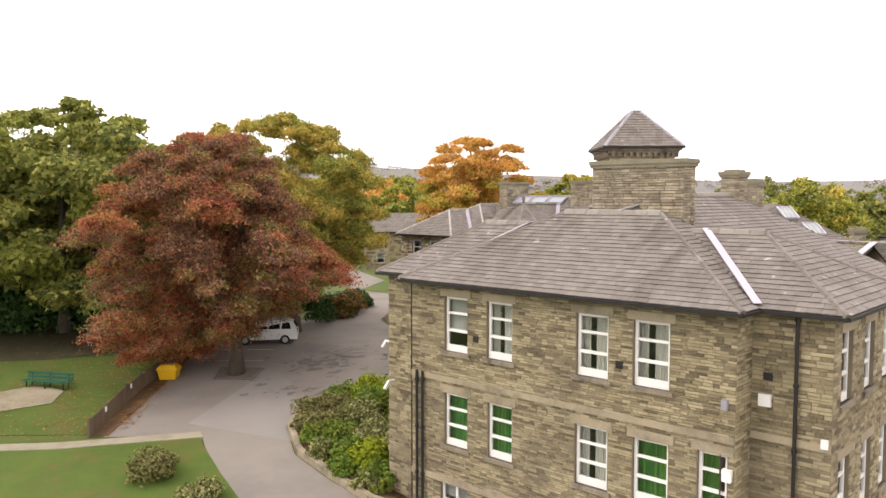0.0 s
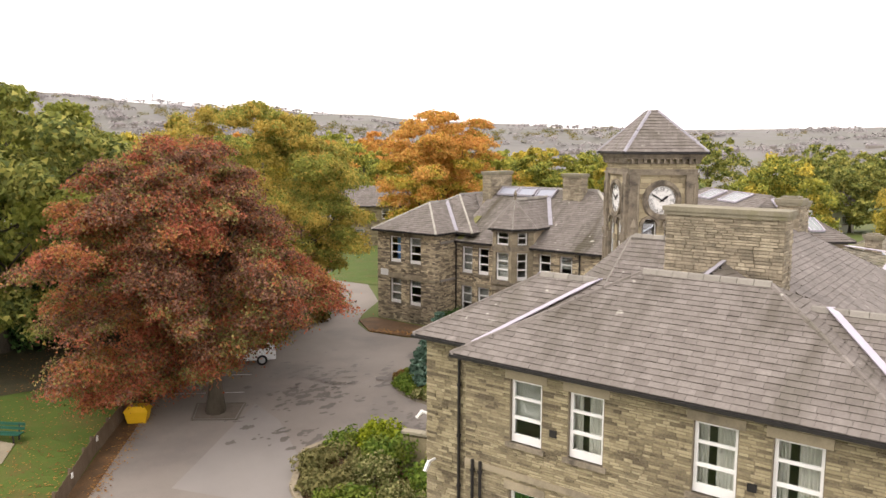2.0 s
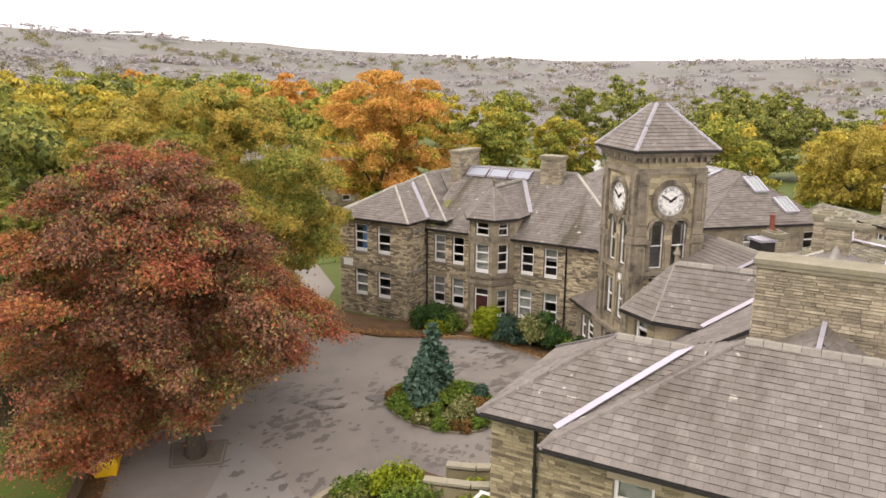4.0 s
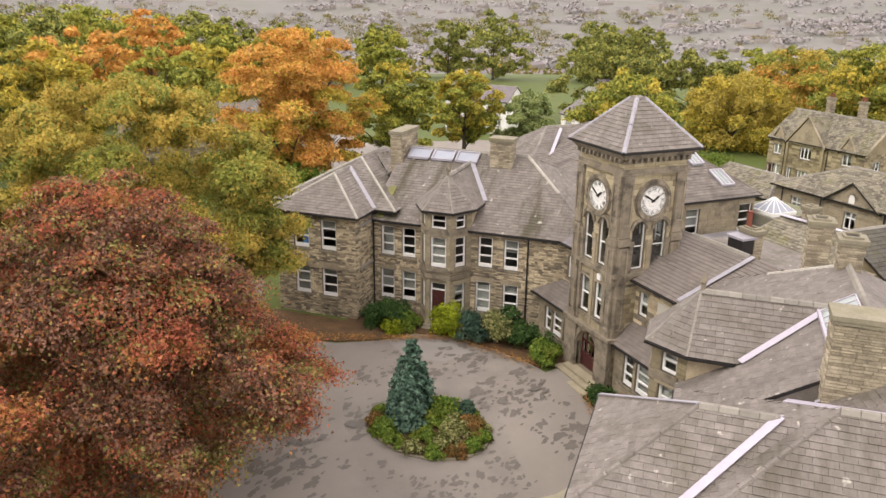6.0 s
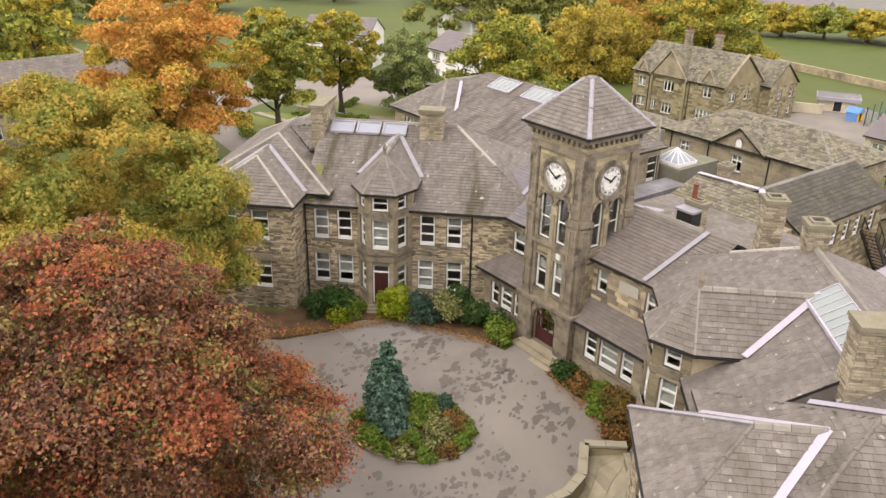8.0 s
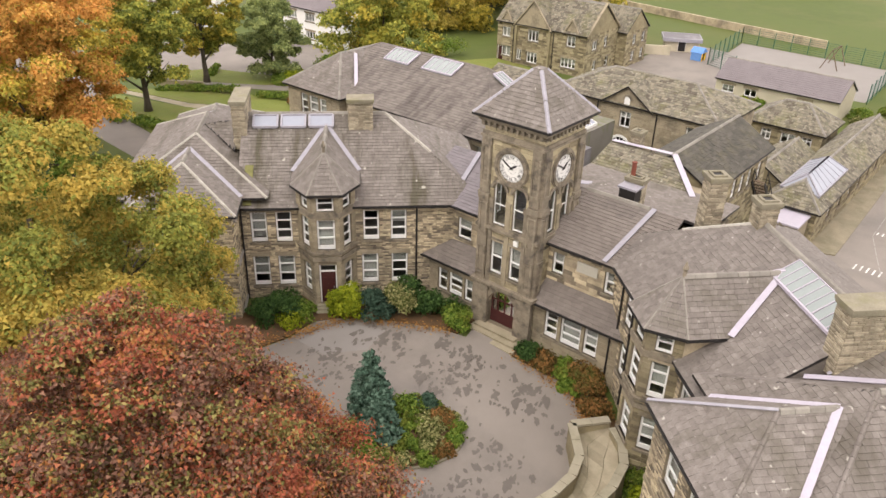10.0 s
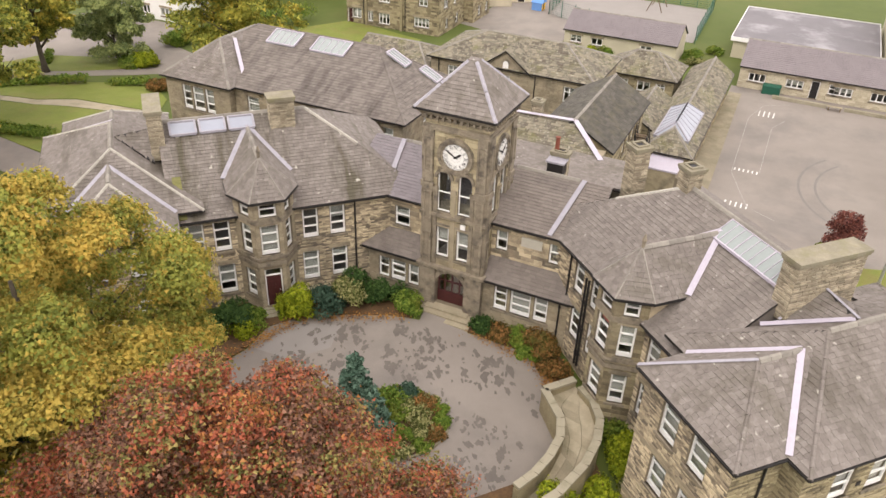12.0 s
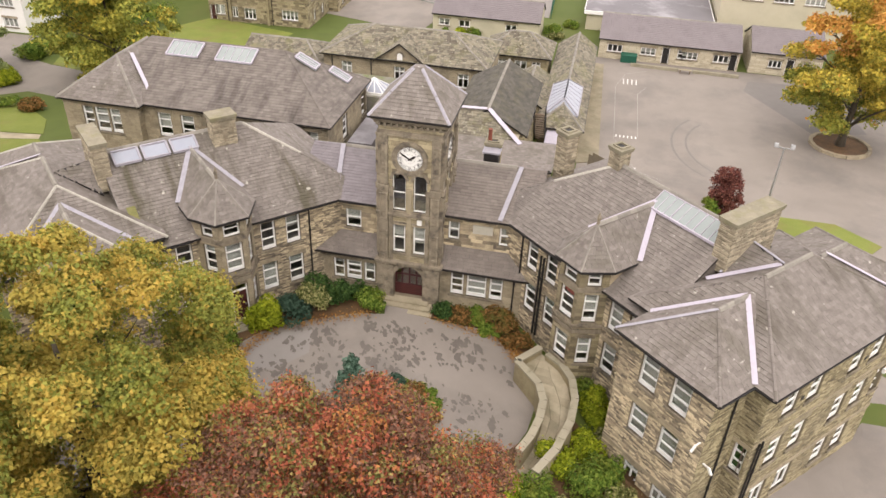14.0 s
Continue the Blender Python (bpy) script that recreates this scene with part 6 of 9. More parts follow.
tree("maple", 30.6, 109.3, 12.8, 4.4, None, 32000, 0.2, "yellowing maple on the verge", low=4.4, boughs=36, pad=(0.22, 0.32), seed=33, palette=([(YELLOW_LEAF, 0.6), (GREEN_LEAF, 0.4)], 0.3))
tree("birch", 39.8, 108, 11, 3.9, BIRCH, 36000, 0.17, "grey-green weeping birch by the drive", low=1.2, boughs=38, seed=34, girth=0.18, droop=0.4, pad=(0.22, 0.34), rough=0.22)
tree("holly", 2.2, 85, 6.0, 3.0, SHRUB_GREEN, 9000, 0.2, "rounded green tree behind the wing", low=0.3, boughs=12, seed=35, girth=0.2)
tree("maple", 44.5, 92.5, 14.6, 6.2, None, 34000, 0.22, "yellow-green maple behind the hall", low=1.5, boughs=36, seed=36, palette=([(YELLOW_LEAF, 0.22), (GREEN_LEAF, 0.78)], 0.0), patch=0.3, mix=0.15)
tree("willow", 79, 111, 12.5, 7.6, None, 30000, 0.25, "pale yellow drooping willow by the gatehouse", low=0.8, boughs=30, seed=39, droop=0.5, palette=([(LIME, 0.5), (YELLOW_LEAF, 0.5)], 0.0), patch=0.3, mix=0.2)
tree("roadside_tree", 98, 117, 15.5, 9.0, None, 30000, 0.3, "broad olive and amber tree beyond the gatehouse", low=1.6, boughs=30, seed=40, palette=([(LIME, 0.5), (ORANGE, 0.2), (LIME_GREEN, 0.3)], 0.0), patch=0.3, mix=0.2, group="trees beyond the grounds")
tree("roadside_tree", 91, 97.5, 17.0, 8.2, None, 30000, 0.28, "large green tree turning yellow behind the gatehouse", low=2.0, boughs=30, seed=41, palette=([(YELLOW_LEAF, 0.35), (GREEN_LEAF, 0.65)], 0.0), patch=0.3, mix=0.2, group="trees beyond the grounds")
tree("ash_tree", 50, 13.6, 17.5, 6.8, None, 60000, 0.18, "yellow and orange autumn tree in a stone-edged bed", low=2.6, boughs=38, seed=37, girth=0.4, pad=(0.22, 0.32), palette=([(GREEN_LEAF, 0.18), (YELLOW_LEAF, 0.62), (ORANGE, 0.2)], 1.8), patch=0.3, mix=0.1)
tree("maple", 30.5, 27.3, 4.6, 1.25, RED_MAPLE, 11000, 0.09, "small dark red ornamental maple by the playground", low=0.4, boughs=26, seed=38, girth=0.09, limbs=5, pad=(0.45, 0.55), squash=0.9, rough=0.08)
ROADSIDE = [(80, 151, 15.5, 8, SYCAMORE), (90, 148, 14.5, 8, SYCAMORE), (102, 145, 14.5, 8, SYCAMORE), (114, 140, 14.5, 8, GREEN_LEAF), (126, 134, 14.5, 8, SYCAMORE), (131, 227, 19, 9, SYCAMORE), (150, 240, 18, 9, SYCAMORE), (164, 244, 18, 9, SYCAMORE), (141, 241, 16, 8, SYCAMORE), (105, 246, 22, 11, SYCAMORE), (96, 262, 19, 8, SYCAMORE), (80, 285, 18, 8, SYCAMORE), (10, 190, 17, 7, GREEN_LEAF), (-2, 212, 19, 8.5, ORANGE), (-22, 180, 18, 9, SYCAMORE), (-36, 165, 18, 9, SYCAMORE)]
ROADSIDE += [(-14, 240, 20, 10, GREEN_LEAF), (30, 225, 16, 8, GREEN_LEAF), (45, 245, 16, 8, YELLOW_LEAF), (22, 250, 17, 9, SYCAMORE), (-50, 130, 18, 9, SYCAMORE), (-42, 105, 18, 8, GREEN_LEAF), (-30, 118, 16, 7, YELLOW_LEAF), (-55, 90, 19, 9, SYCAMORE), (64, 238, 16, 8, GREEN_LEAF), (-5, 128, 14, 6.5, GREEN_LEAF), (-20, 140, 15, 7, YELLOW_LEAF), (-62, 64, 18, 9, SYCAMORE), (-16, 165, 17, 9, ORANGE), (-30, 195, 18, 10, GREEN_LEAF), (-45, 215, 19, 10, SYCAMORE), (-8, 265, 18, 10, YELLOW_LEAF)]
ROADSIDE += [(-28, 285, 20, 11, SYCAMORE), (-55, 175, 18, 10, YELLOW_LEAF), (-66, 130, 18, 10, GREEN_LEAF), (-70, 195, 19, 10, SYCAMORE), (8, 290, 18, 10, GREEN_LEAF), (4, 160, 14, 7, YELLOW_LEAF), (148, 130, 8, 6, GREEN_LEAF), (153, 122, 7.5, 6, YELLOW_LEAF), (157, 114, 7.5, 6, GREEN_LEAF), (161, 106, 7, 6, YELLOW_LEAF), (165, 98, 7, 6, GREEN_LEAF), (169, 90, 7, 6, SYCAMORE), (173, 82, 7, 6, GREEN_LEAF)]
ROADSIDE += [(-82, 150, 19, 11, GREEN_LEAF), (-95, 185, 20, 11, SYCAMORE), (-60, 240, 20, 12, GREEN_LEAF), (-85, 270, 20, 12, YELLOW_LEAF), (-38, 235, 19, 11, GREEN_LEAF), (-110, 225, 20, 12, SYCAMORE), (-50, 300, 21, 12, ORANGE), (-20, 310, 21, 12, GREEN_LEAF), (-110, 130, 19, 11, YELLOW_LEAF), (-85, 105, 19, 11, GREEN_LEAF), (20, 320, 20, 12, SYCAMORE), (50, 300, 18, 10, GREEN_LEAF)]
for i, (x, y, h, r, m) in enumerate(ROADSIDE):
    tree("roadside_tree", x, y, h, r, m, 11000 if y < 160 else 5200, 0.38 if y < 160 else 0.6, {YELLOW_LEAF: "yellow autumn tree beyond the school grounds", GREEN_LEAF: "green tree turning yellow beyond the grounds", SYCAMORE: "dark green tree at the field's edge", ORANGE: "orange autumn tree by the road"}[m], low=2.2, boughs=20, sub=8, seed=100 + i, group="trees beyond the grounds", limbs=7)


for i, (x, y) in enumerate(((-42, 72), (-36, 77), (-30, 82), (-24, 84), (-19, 82), (-46, 66), (-17, 74), (-22.5, 62), (-25.5, 60.5), (-28.5, 60), (-31.5, 59.5), (-34.5, 58.5), (-38, 57.5), (-42, 56))):
    shrub(x, y, 3.6, 4.2, SHRUB_DARK, "tall dark laurel at the lawn's edge", 5200, 0.2, 600 + i, group="laurels", lumps=26)



def far_woods():
    """Woods on the valley sides and along the fields, as one mass of leaf clumps."""
    g = np.random.default_rng(5)
    cs, rs = [], []
    spots = [(-150, 260, 110, 90, 90), (-60, 350, 140, 60, 90), (-230, 420, 200, 120, 90), (120, 380, 90, 40, 30), (-120, 300, 120, 60, 60), (-60, 420, 160, 50, 70), (60, 430, 160, 40, 60), (-200, 230, 90, 90, 60), (-150, 700, 420, 120, 120), (300, 700, 420, 140, 110), (-500, 1000, 500, 200, 110), (200, 1100, 700, 160, 110), (-300, 1700, 800, 250, 130), (700, 1500, 700, 300, 110), (0, 2300, 1200, 200, 110)]
    for cx, cy, sx, sy, k in spots:
        far = math.hypot(cx, cy)
        s = 5.5 if far < 500 else 9 if far < 1300 else 16
        for _ in range(k):
            x, y = cx + g.normal() * sx * 0.6, cy + g.normal() * sy * 0.5
            z = ground_z(x, y)
            for _ in range(3):
                cs.append((x + g.normal() * s * 0.5, y + g.normal() * s * 0.5, z + s * (0.4 + 0.7 * g.random())))
                rs.append(s * (0.5 + 0.3 * g.random()))
    me = leaf_mesh("woodland", np.array(cs), np.array(rs), 80000, 1.5, WOOD, 9)
    tagged(new("woodland", me), "autumn woods on the far valley sides", "woodland", kind="stuff")


far_woods()


def hill_woods():
    """Copses and hedgerows on the far hills, as one mass; their leaf colour has haze painted in."""
    g = np.random.default_rng(15)
    cs, rs = [], []
    for _ in range(330):
        a = radians(-48 + 105 * g.random())
        d = 1100 + 1900 * g.random()
        turn, L = g.random() * math.pi, 30 + 160 * g.random()
        for f in np.linspace(-1, 1, 9):
            x, y = math.sin(a) * d + math.cos(turn) * L * f + g.normal() * 14, math.cos(a) * d + math.sin(turn) * L * f * 0.6 + g.normal() * 14
            s = 9 + 9 * g.random()
            cs.append((x, y, ground_z(x, y) + s * 0.4))
            rs.append(s)
    me = leaf_mesh("hillside_copse", np.array(cs), np.array(rs), 70000, 3.8, HAZED_HILL_WOOD, 19, flat=0.55, lift=0.8)
    tagged(new("hillside_copse", me), "copses and hedgerows on the far hills, paled by painted haze", "woodland", kind="stuff")


hill_woods()

# ---- drives, courts and lawns ----
COURT = [(1.2, 58.2), (3.4, 58.4), (5.2, 57.2), (6.7, 54.9), (8.0, 52.2), (8.35, 50.6), (9.6, 50.9), (9.6, 48.0), (8.8, 47.7), (9.2, 44.3), (8.5, 42.3), (7.0, 41.3), (5.0, 40.5), (3.4, 40.0), (1.5, 40.2), (-0.5, 40.9), (-2.2, 42.5), (-5.8, 42.3), (-7.5, 41.1), (-7.9, 38.0), (-6.9, 35.1), (-5.2, 33.0), (-2.6, 30.2)]
COURT += [(2.2, 26.2), (8.6, 20.3), (11, 19.3), (16, 22), (22, 14), (20, 2), (6, -2), (-2, 13), (-6, 24.5), (-8.4, 31.0), (-9.8, 33.2), (-11.1, 35.4), (-11.9, 37.2), (-16.6, 36.9), (-16.4, 44.8), (-16.2, 62), (-9.5, 64), (-7.8, 70.8), (-8.5, 80), (-12, 92), (-20, 120), (-17, 121), (-7.0, 94), (-4.6, 82), (-3.5, 72), (-4.9, 66.6), (-5.2, 63.5), (-4.4, 60.9), (-1.7, 58.9)]
draped("drive", COURT, 0.03, ASPHALT, "worn grey asphalt drive and turning circle", "drive")
draped("lawn", [(-70, 30), (-40, 5), (-8, 5), (-2.0, 13), (-6.0, 24.5), (-8.4, 31.0), (-9.8, 33.2), (-11.1, 35.4), (-11.9, 36.9), (-70, 33)], 0.06, GRASS, "bright mown lawn beside the drive", "lawn", depth=0.1)
draped("lawn", [(-70, 36), (-17.6, 37.2), (-17.5, 45), (-16.6, 47), (-16.6, 64), (-22, 80), (-70, 90)], 0.05, GRASS, "shaded lawn with fallen leaves under trees", "lawn", depth=0.1)
draped("leaf_strip", [(-17.3, 37.0), (-16.4, 37.0), (-16.1, 44.0), (-16.1, 54), (-16.7, 54), (-17.1, 45)], 0.045, SOIL, "strip of brown leaves along the fence", "leaf litter")
# leafy earth under the sycamores; its near-black tone carries their painted shade
draped("shade_dark_earth", [(-44, 54), (-36, 50.5), (-30, 47.5), (-25, 48.0), (-21, 49.6), (-18, 51), (-17.4, 56), (-17.6, 62), (-24, 67), (-44, 66)], 0.06, SHADE_LITTER, "bare leafy earth, the trees' shade painted into its dark colour", "earth")
draped("verge", [(-9.2, 84), (-4.2, 80), (3, 82), (4, 100), (-5, 106)], 0.05, GRASS, "grass verge beyond the wing", "lawn")
draped("asphalt_repair", [(-13, 38.5), (-6, 36), (-9, 44.5), (-10.5, 46.5)], 0.036, PATCH, "paler patch of newer asphalt", "asphalt")
draped("asphalt_repair", [(1.4, 57.9), (4.6, 57.0), (5.6, 54.6), (3.5, 54.0), (1.5, 55.5)], 0.036, PATCH, "paler patch of newer asphalt", "asphalt")


def stains():
    """Dark uneven marks on the forecourt, as one layer."""
    rnd = random.Random(4)
    mb = MB()
    for _ in range(1900):
        a, q = rnd.random() * math.tau, math.sqrt(rnd.random())
        x, y = 2.5 + math.cos(a) * 6.3 * q, 48.5 + math.sin(a) * 8.6 * q
        if rnd.random() < 0.2:
            x, y = -7.5 + rnd.gauss(0, 1.6), 47 + rnd.gauss(0, 3.0)
        if (x + 0.1) ** 2 + (y - 47.6) ** 2 < 11 or x > 7.8 or x + y > 62 or y - x < 35.8 or y < 41.5:
            continue
        # the marks gather in drifts
        if noise.noise(Vector((x * 0.42, y * 0.42, 1.7))) + 0.5 * noise.noise(Vector((x * 1.1, y * 1.1, 5.0))) < rnd.uniform(-0.3, 0.3):
            continue
        r = 0.05 + 0.15 * rnd.random() ** 2
        st, tw = rnd.uniform(1.1, 2.6), rnd.gauss(0.5, 0.35)
        ring = []
        for k in range(16):
            b = math.tau * k / 16
            e = r * (1 + 0.75 * noise.noise(Vector((x * 3 + 1.5 * math.cos(b), y * 3 + 1.5 * math.sin(b), 2.0))) + rnd.uniform(-0.22, 0.22))
            px, py = e * st * math.cos(b), e * math.sin(b)
            qx, qy = x + px * math.cos(tw) - py * math.sin(tw), y + px * math.sin(tw) + py * math.cos(tw)
            ring.append((qx, qy, ground_z(qx, qy) + 0.042 + 4e-7 * len(mb.v)))
        mb.poly(*ring)
    single("surface_stain", mb, DAMP, "dark damp stains on the forecourt asphalt", "stain", kind="stuff")


stains()


def kerb(name, pts, w=0.16, h=0.14, mat=None, label="stone kerb edging the bed", z_extra=0.0, step=0.9, top=None, category="kerb", closed=False):
    """Kerb stones laid end to end along a line of (x, y)."""
    t = thing(name, (*pts[0], ground_z(*pts[0])), label, category, kind="structure")
    pts = list(pts) + ([pts[0]] if closed else [])
    for a, b in zip(pts, pts[1:]):
        L = math.dist(a, b)
        k = max(1, round(L / step))
        for i in range(k):
            p = [a[j] + (b[j] - a[j]) * (i + 0.012) / k for j in (0, 1)]
            q = [a[j] + (b[j] - a[j]) * (i + 0.988) / k for j in (0, 1)]
            mb = MB()
            z0, z1 = ground_z(*p), ground_z(*q)
            mb.bar((p[0], p[1], z0 + h / 2 + z_extra - 0.05), (q[0], q[1], z1 + h / 2 + z_extra - 0.05), w, h + 0.1)
            part("kerb_stone", mb, mat or KERB, t)
    return t


# planted island with two spruces
ISL = circle(-0.1, 47.75, 3.05, 2.25, 22, turn=radians(-38))
draped("island_bed", ISL, 0.12, SOIL, "raised oval bed of leafy soil in the turning circle", "flower bed", depth=0.2)
kerb("island_kerb", ISL, 0.12, 0.13, MOSSY_CAP, "low mossy stone kerb round the planted island", closed=True, step=0.7)
conifer(-0.15, 50.0, 4.0, 1.2, SPRUCE, "tall blue-green spruce on the island", 3)
conifer(-1.0, 48.6, 2.9, 1.1, SPRUCE, "shorter blue-green spruce on the island", 4, 7000)
for i, (x, y, r, h, m) in enumerate(((-2.1, 48.3, 0.75, 0.7, SHRUB_GREEN), (0.2, 46.4, 0.75, 0.75, SHRUB_VAR), (1.1, 47.2, 0.9, 0.8, SHRUB_VAR), (1.9, 47.0, 0.75, 0.7, SHRUB_RED), (1.2, 48.6, 0.9, 0.85, SHRUB_GREEN), (-0.7, 46.9, 0.7, 0.6, SHRUB_GREEN), (1.9, 48.2, 0.7, 0.9, SHRUB_BLUE), (0.4, 48.0, 0.8, 0.9, SHRUB_GREEN))):
    shrub(x, y, r, h, m, {SHRUB_GREEN: "low green shrub on the island", SHRUB_VAR: "pale variegated shrub on the island", SHRUB_BLUE: "blue-green juniper on the island", SHRUB_RED: "low reddish shrub on the island"}[m], 1500, 0.085, 200 + i, group="island shrubs")

# low planting that spills over the kerb
for i, (x, y) in enumerate(circle(-0.1, 47.75, 2.65, 1.9, 15, turn=radians(-38))):
    m = (SHRUB_GREEN, SHRUB_VAR, SHRUB_GREEN, SHRUB_RED, SHRUB_GREEN)[i % 5]
    shrub(x, y, 0.62, 0.5, m, {SHRUB_GREEN: "low green shrub on the island", SHRUB_VAR: "pale variegated shrub on the island", SHRUB_RED: "low reddish shrub on the island"}[m], 900, 0.085, 220 + i, group="island shrubs")

# beds along the fronts
draped("front_bed", [(1.2, 58.3), (3.2, 58.5), (5.1, 57.3), (6.6, 55.0), (7.9, 52.4), (8.3, 51.2), (10.4, 51.3), (10.6, 56), (7.5, 58.6), (5.2, 61), (1, 63.4), (-0.6, 61.4)], 0.08, SOIL, "leaf-strewn bed below the north wing", "flower bed", depth=0.12)
draped("front_bed", [(8.9, 47.6), (9.3, 44.3), (8.6, 42.3), (7.1, 41.4), (8.6, 40.4), (11.5, 43.4), (10.6, 47.6)], 0.08, SOIL, "leaf-strewn bed below the south wing", "flower bed", depth=0.12)
draped("end_bank", [(-5.1, 64.5), (-4.3, 61), (-1.7, 59.1), (1.0, 58.3), (0.9, 60.8), (-4.0, 65.6)], 0.10, SOIL, "stony bank of soil at the wing's foot", "flower bed", depth=0.15)
draped("drive_bed", [(-3.0, 43.0), (-5.8, 42.2), (-7.4, 41.0), (-7.7, 38), (-6.7, 35.2), (-5.0, 33.1), (-3.0, 30.9), (-1.9, 30.4), (-2.3, 32), (1.8, 36.4), (4.0, 38.2), (0.5, 40.4)], 0.15, SOIL, "raised shrub bed beside the south wing", "flower bed", depth=0.25)
kerb("bed_edge", [(-3.0, 43.0), (-5.8, 42.2), (-7.4, 41.0), (-7.7, 38), (-6.7, 35.2), (-5.0, 33.1), (-3.0, 30.9), (-1.9, 30.2)], 0.3, 0.3, ASHLAR, "rough stone edging of the shrub bed", step=0.5)
LABEL = {SHRUB_OLIVE: "low spreading olive-brown shrub by the drive", SHRUB_LIME: "bright lime-green clipped shrub by the wall", SHRUB_DARK: "dense dark green shrub by the wall", SHRUB_BLUE: "rounded blue-green shrub by the wall", SHRUB_VAR: "variegated cream and green shrub by the wall", SHRUB_GREEN: "loose mid-green shrub by the wall", SHRUB_RED: "low reddish-brown shrub by the wall"}
SHRUBS = [
    (5.35, 57.5, 1.15, 2.5, SHRUB_LIME), (6.45, 56.0, 1.2, 2.0, SHRUB_BLUE), (7.4, 55.2, 1.05, 2.5, SHRUB_VAR), (8.4, 55.2, 1.1, 2.6, SHRUB_DARK), (8.7, 53.7, 0.95, 2.1, SHRUB_DARK), (8.9, 51.7, 1.0, 1.7, SHRUB_GREEN), (9.5, 52.7, 0.8, 1.5, SHRUB_DARK), (5.0, 58.3, 0.8, 0.7, SHRUB_LIME),
    (2.7, 60.2, 1.3, 1.8, SHRUB_DARK), (1.6, 60.7, 1.2, 1.5, SHRUB_DARK), (3.3, 59.3, 0.9, 1.2, SHRUB_GREEN), (2.2, 59.4, 0.9, 0.9, SHRUB_LIME),
]
SHRUBS += [
    (9.6, 46.9, 0.8, 1.1, SHRUB_DARK), (9.6, 45.7, 0.85, 0.9, SHRUB_RED), (9.7, 44.6, 0.8, 0.8, SHRUB_GREEN), (9.9, 43.4, 1.1, 1.3, SHRUB_RED), (9.2, 42.6, 1.0, 1.2, SHRUB_RED), (8.4, 41.7, 0.9, 1.1, SHRUB_RED), (10.3, 44.9, 0.7, 0.8, SHRUB_GREEN), (9.0, 43.6, 0.7, 0.7, SHRUB_GREEN),
    (5.6, 37.5, 0.95, 1.5, SHRUB_GREEN), (4.6, 36.6, 1.05, 1.8, SHRUB_LIME), (3.5, 35.9, 1.0, 1.5, SHRUB_LIME), (6.4, 38.2, 0.8, 0.9, SHRUB_DARK), (2.6, 35.4, 0.9, 1.0, SHRUB_VAR), (1.2, 36.8, 1.1, 1.4, SHRUB_LIME), (-0.2, 35.6, 1.2, 1.3, SHRUB_GREEN),
]
SHRUBS += [
    (-0.8, 38.6, 1.2, 1.9, SHRUB_LIME), (-1.2, 36.6, 1.7, 1.6, SHRUB_GREEN), (-2.4, 34.8, 1.3, 1.6, SHRUB_VAR), (-3.4, 33.3, 1.1, 1.5, SHRUB_LIME), (-2.6, 31.9, 0.9, 1.3, SHRUB_GREEN),
    (-6.9, 39.6, 1.0, 0.9, SHRUB_OLIVE), (-6.6, 37.9, 1.1, 0.9, SHRUB_OLIVE), (-6.0, 36.2, 1.0, 0.9, SHRUB_GREEN), (-5.3, 34.6, 0.95, 0.9, SHRUB_VAR), (-4.3, 33.2, 0.9, 0.9, SHRUB_GREEN), (-3.3, 32.1, 0.8, 0.8, SHRUB_VAR), (-5.6, 41.2, 1.0, 1.0, SHRUB_GREEN),
    (-5.5, 39.8, 1.7, 1.0, SHRUB_OLIVE), (-3.8, 41.0, 1.2, 1.8, SHRUB_LIME), (-3.4, 39.4, 1.4, 1.7, SHRUB_GREEN), (-5.8, 37.6, 1.6, 1.0, SHRUB_OLIVE), (-4.3, 37.6, 1.3, 1.6, SHRUB_VAR), (-4.9, 35.8, 1.3, 1.3, SHRUB_GREEN), (-3.6, 35.7, 1.2, 1.5, SHRUB_VAR), (-4.2, 34.4, 0.9, 1.1, SHRUB_GREEN)]
for i, (x, y, r, h, m) in enumerate(SHRUBS):
    shrub(x, y, r, h, m, LABEL[m], int(1500 * max(1, r * h / 1.2)), 0.095, 300 + i, group="bed shrubs")
for i, (x, y, r, h, m, label) in enumerate(((-10.4, 62.4, 1.7, 2.2, SHRUB_DARK, "dark holly bush beside the drive"), (-8.7, 65.0, 1.5, 1.9, SHRUB_RED, "reddish bush beside the drive"), (-8.2, 68.0, 1.5, 1.9, SHRUB_RED, "reddish bush beside the drive"), (-8.0, 71.2, 1.4, 1.6, SHRUB_DARK, "dark holly bush beside the drive"))):
    shrub(x, y, r, h, m, label, 3600, 0.13, 430 + i, lumps=20)
shrub(39.7, 103.4, 1.7, 1.7, SHRUB_LIME, "bright yellow-green bush beside the car park", 4200, 0.16, 406)
shrub(38.4, 104.6, 1.3, 1.4, SHRUB_GREEN, "green bush beside the car park", 3000, 0.16, 407)
shrub(47.6, 105.6, 1.5, 1.9, SHRUB_GREEN, "rounded green bush before the white house", 3200, 0.16, 408)
shrub(33.2, 95.2, 1.2, 1.3, SHRUB_RED, "low amber bush beside the hall", 2600, 0.14, 409)
shrub(29.6, 28.4, 0.8, 2.0, SHRUB_GREEN, "green bush beside the red maple", 2200, 0.1, 405)
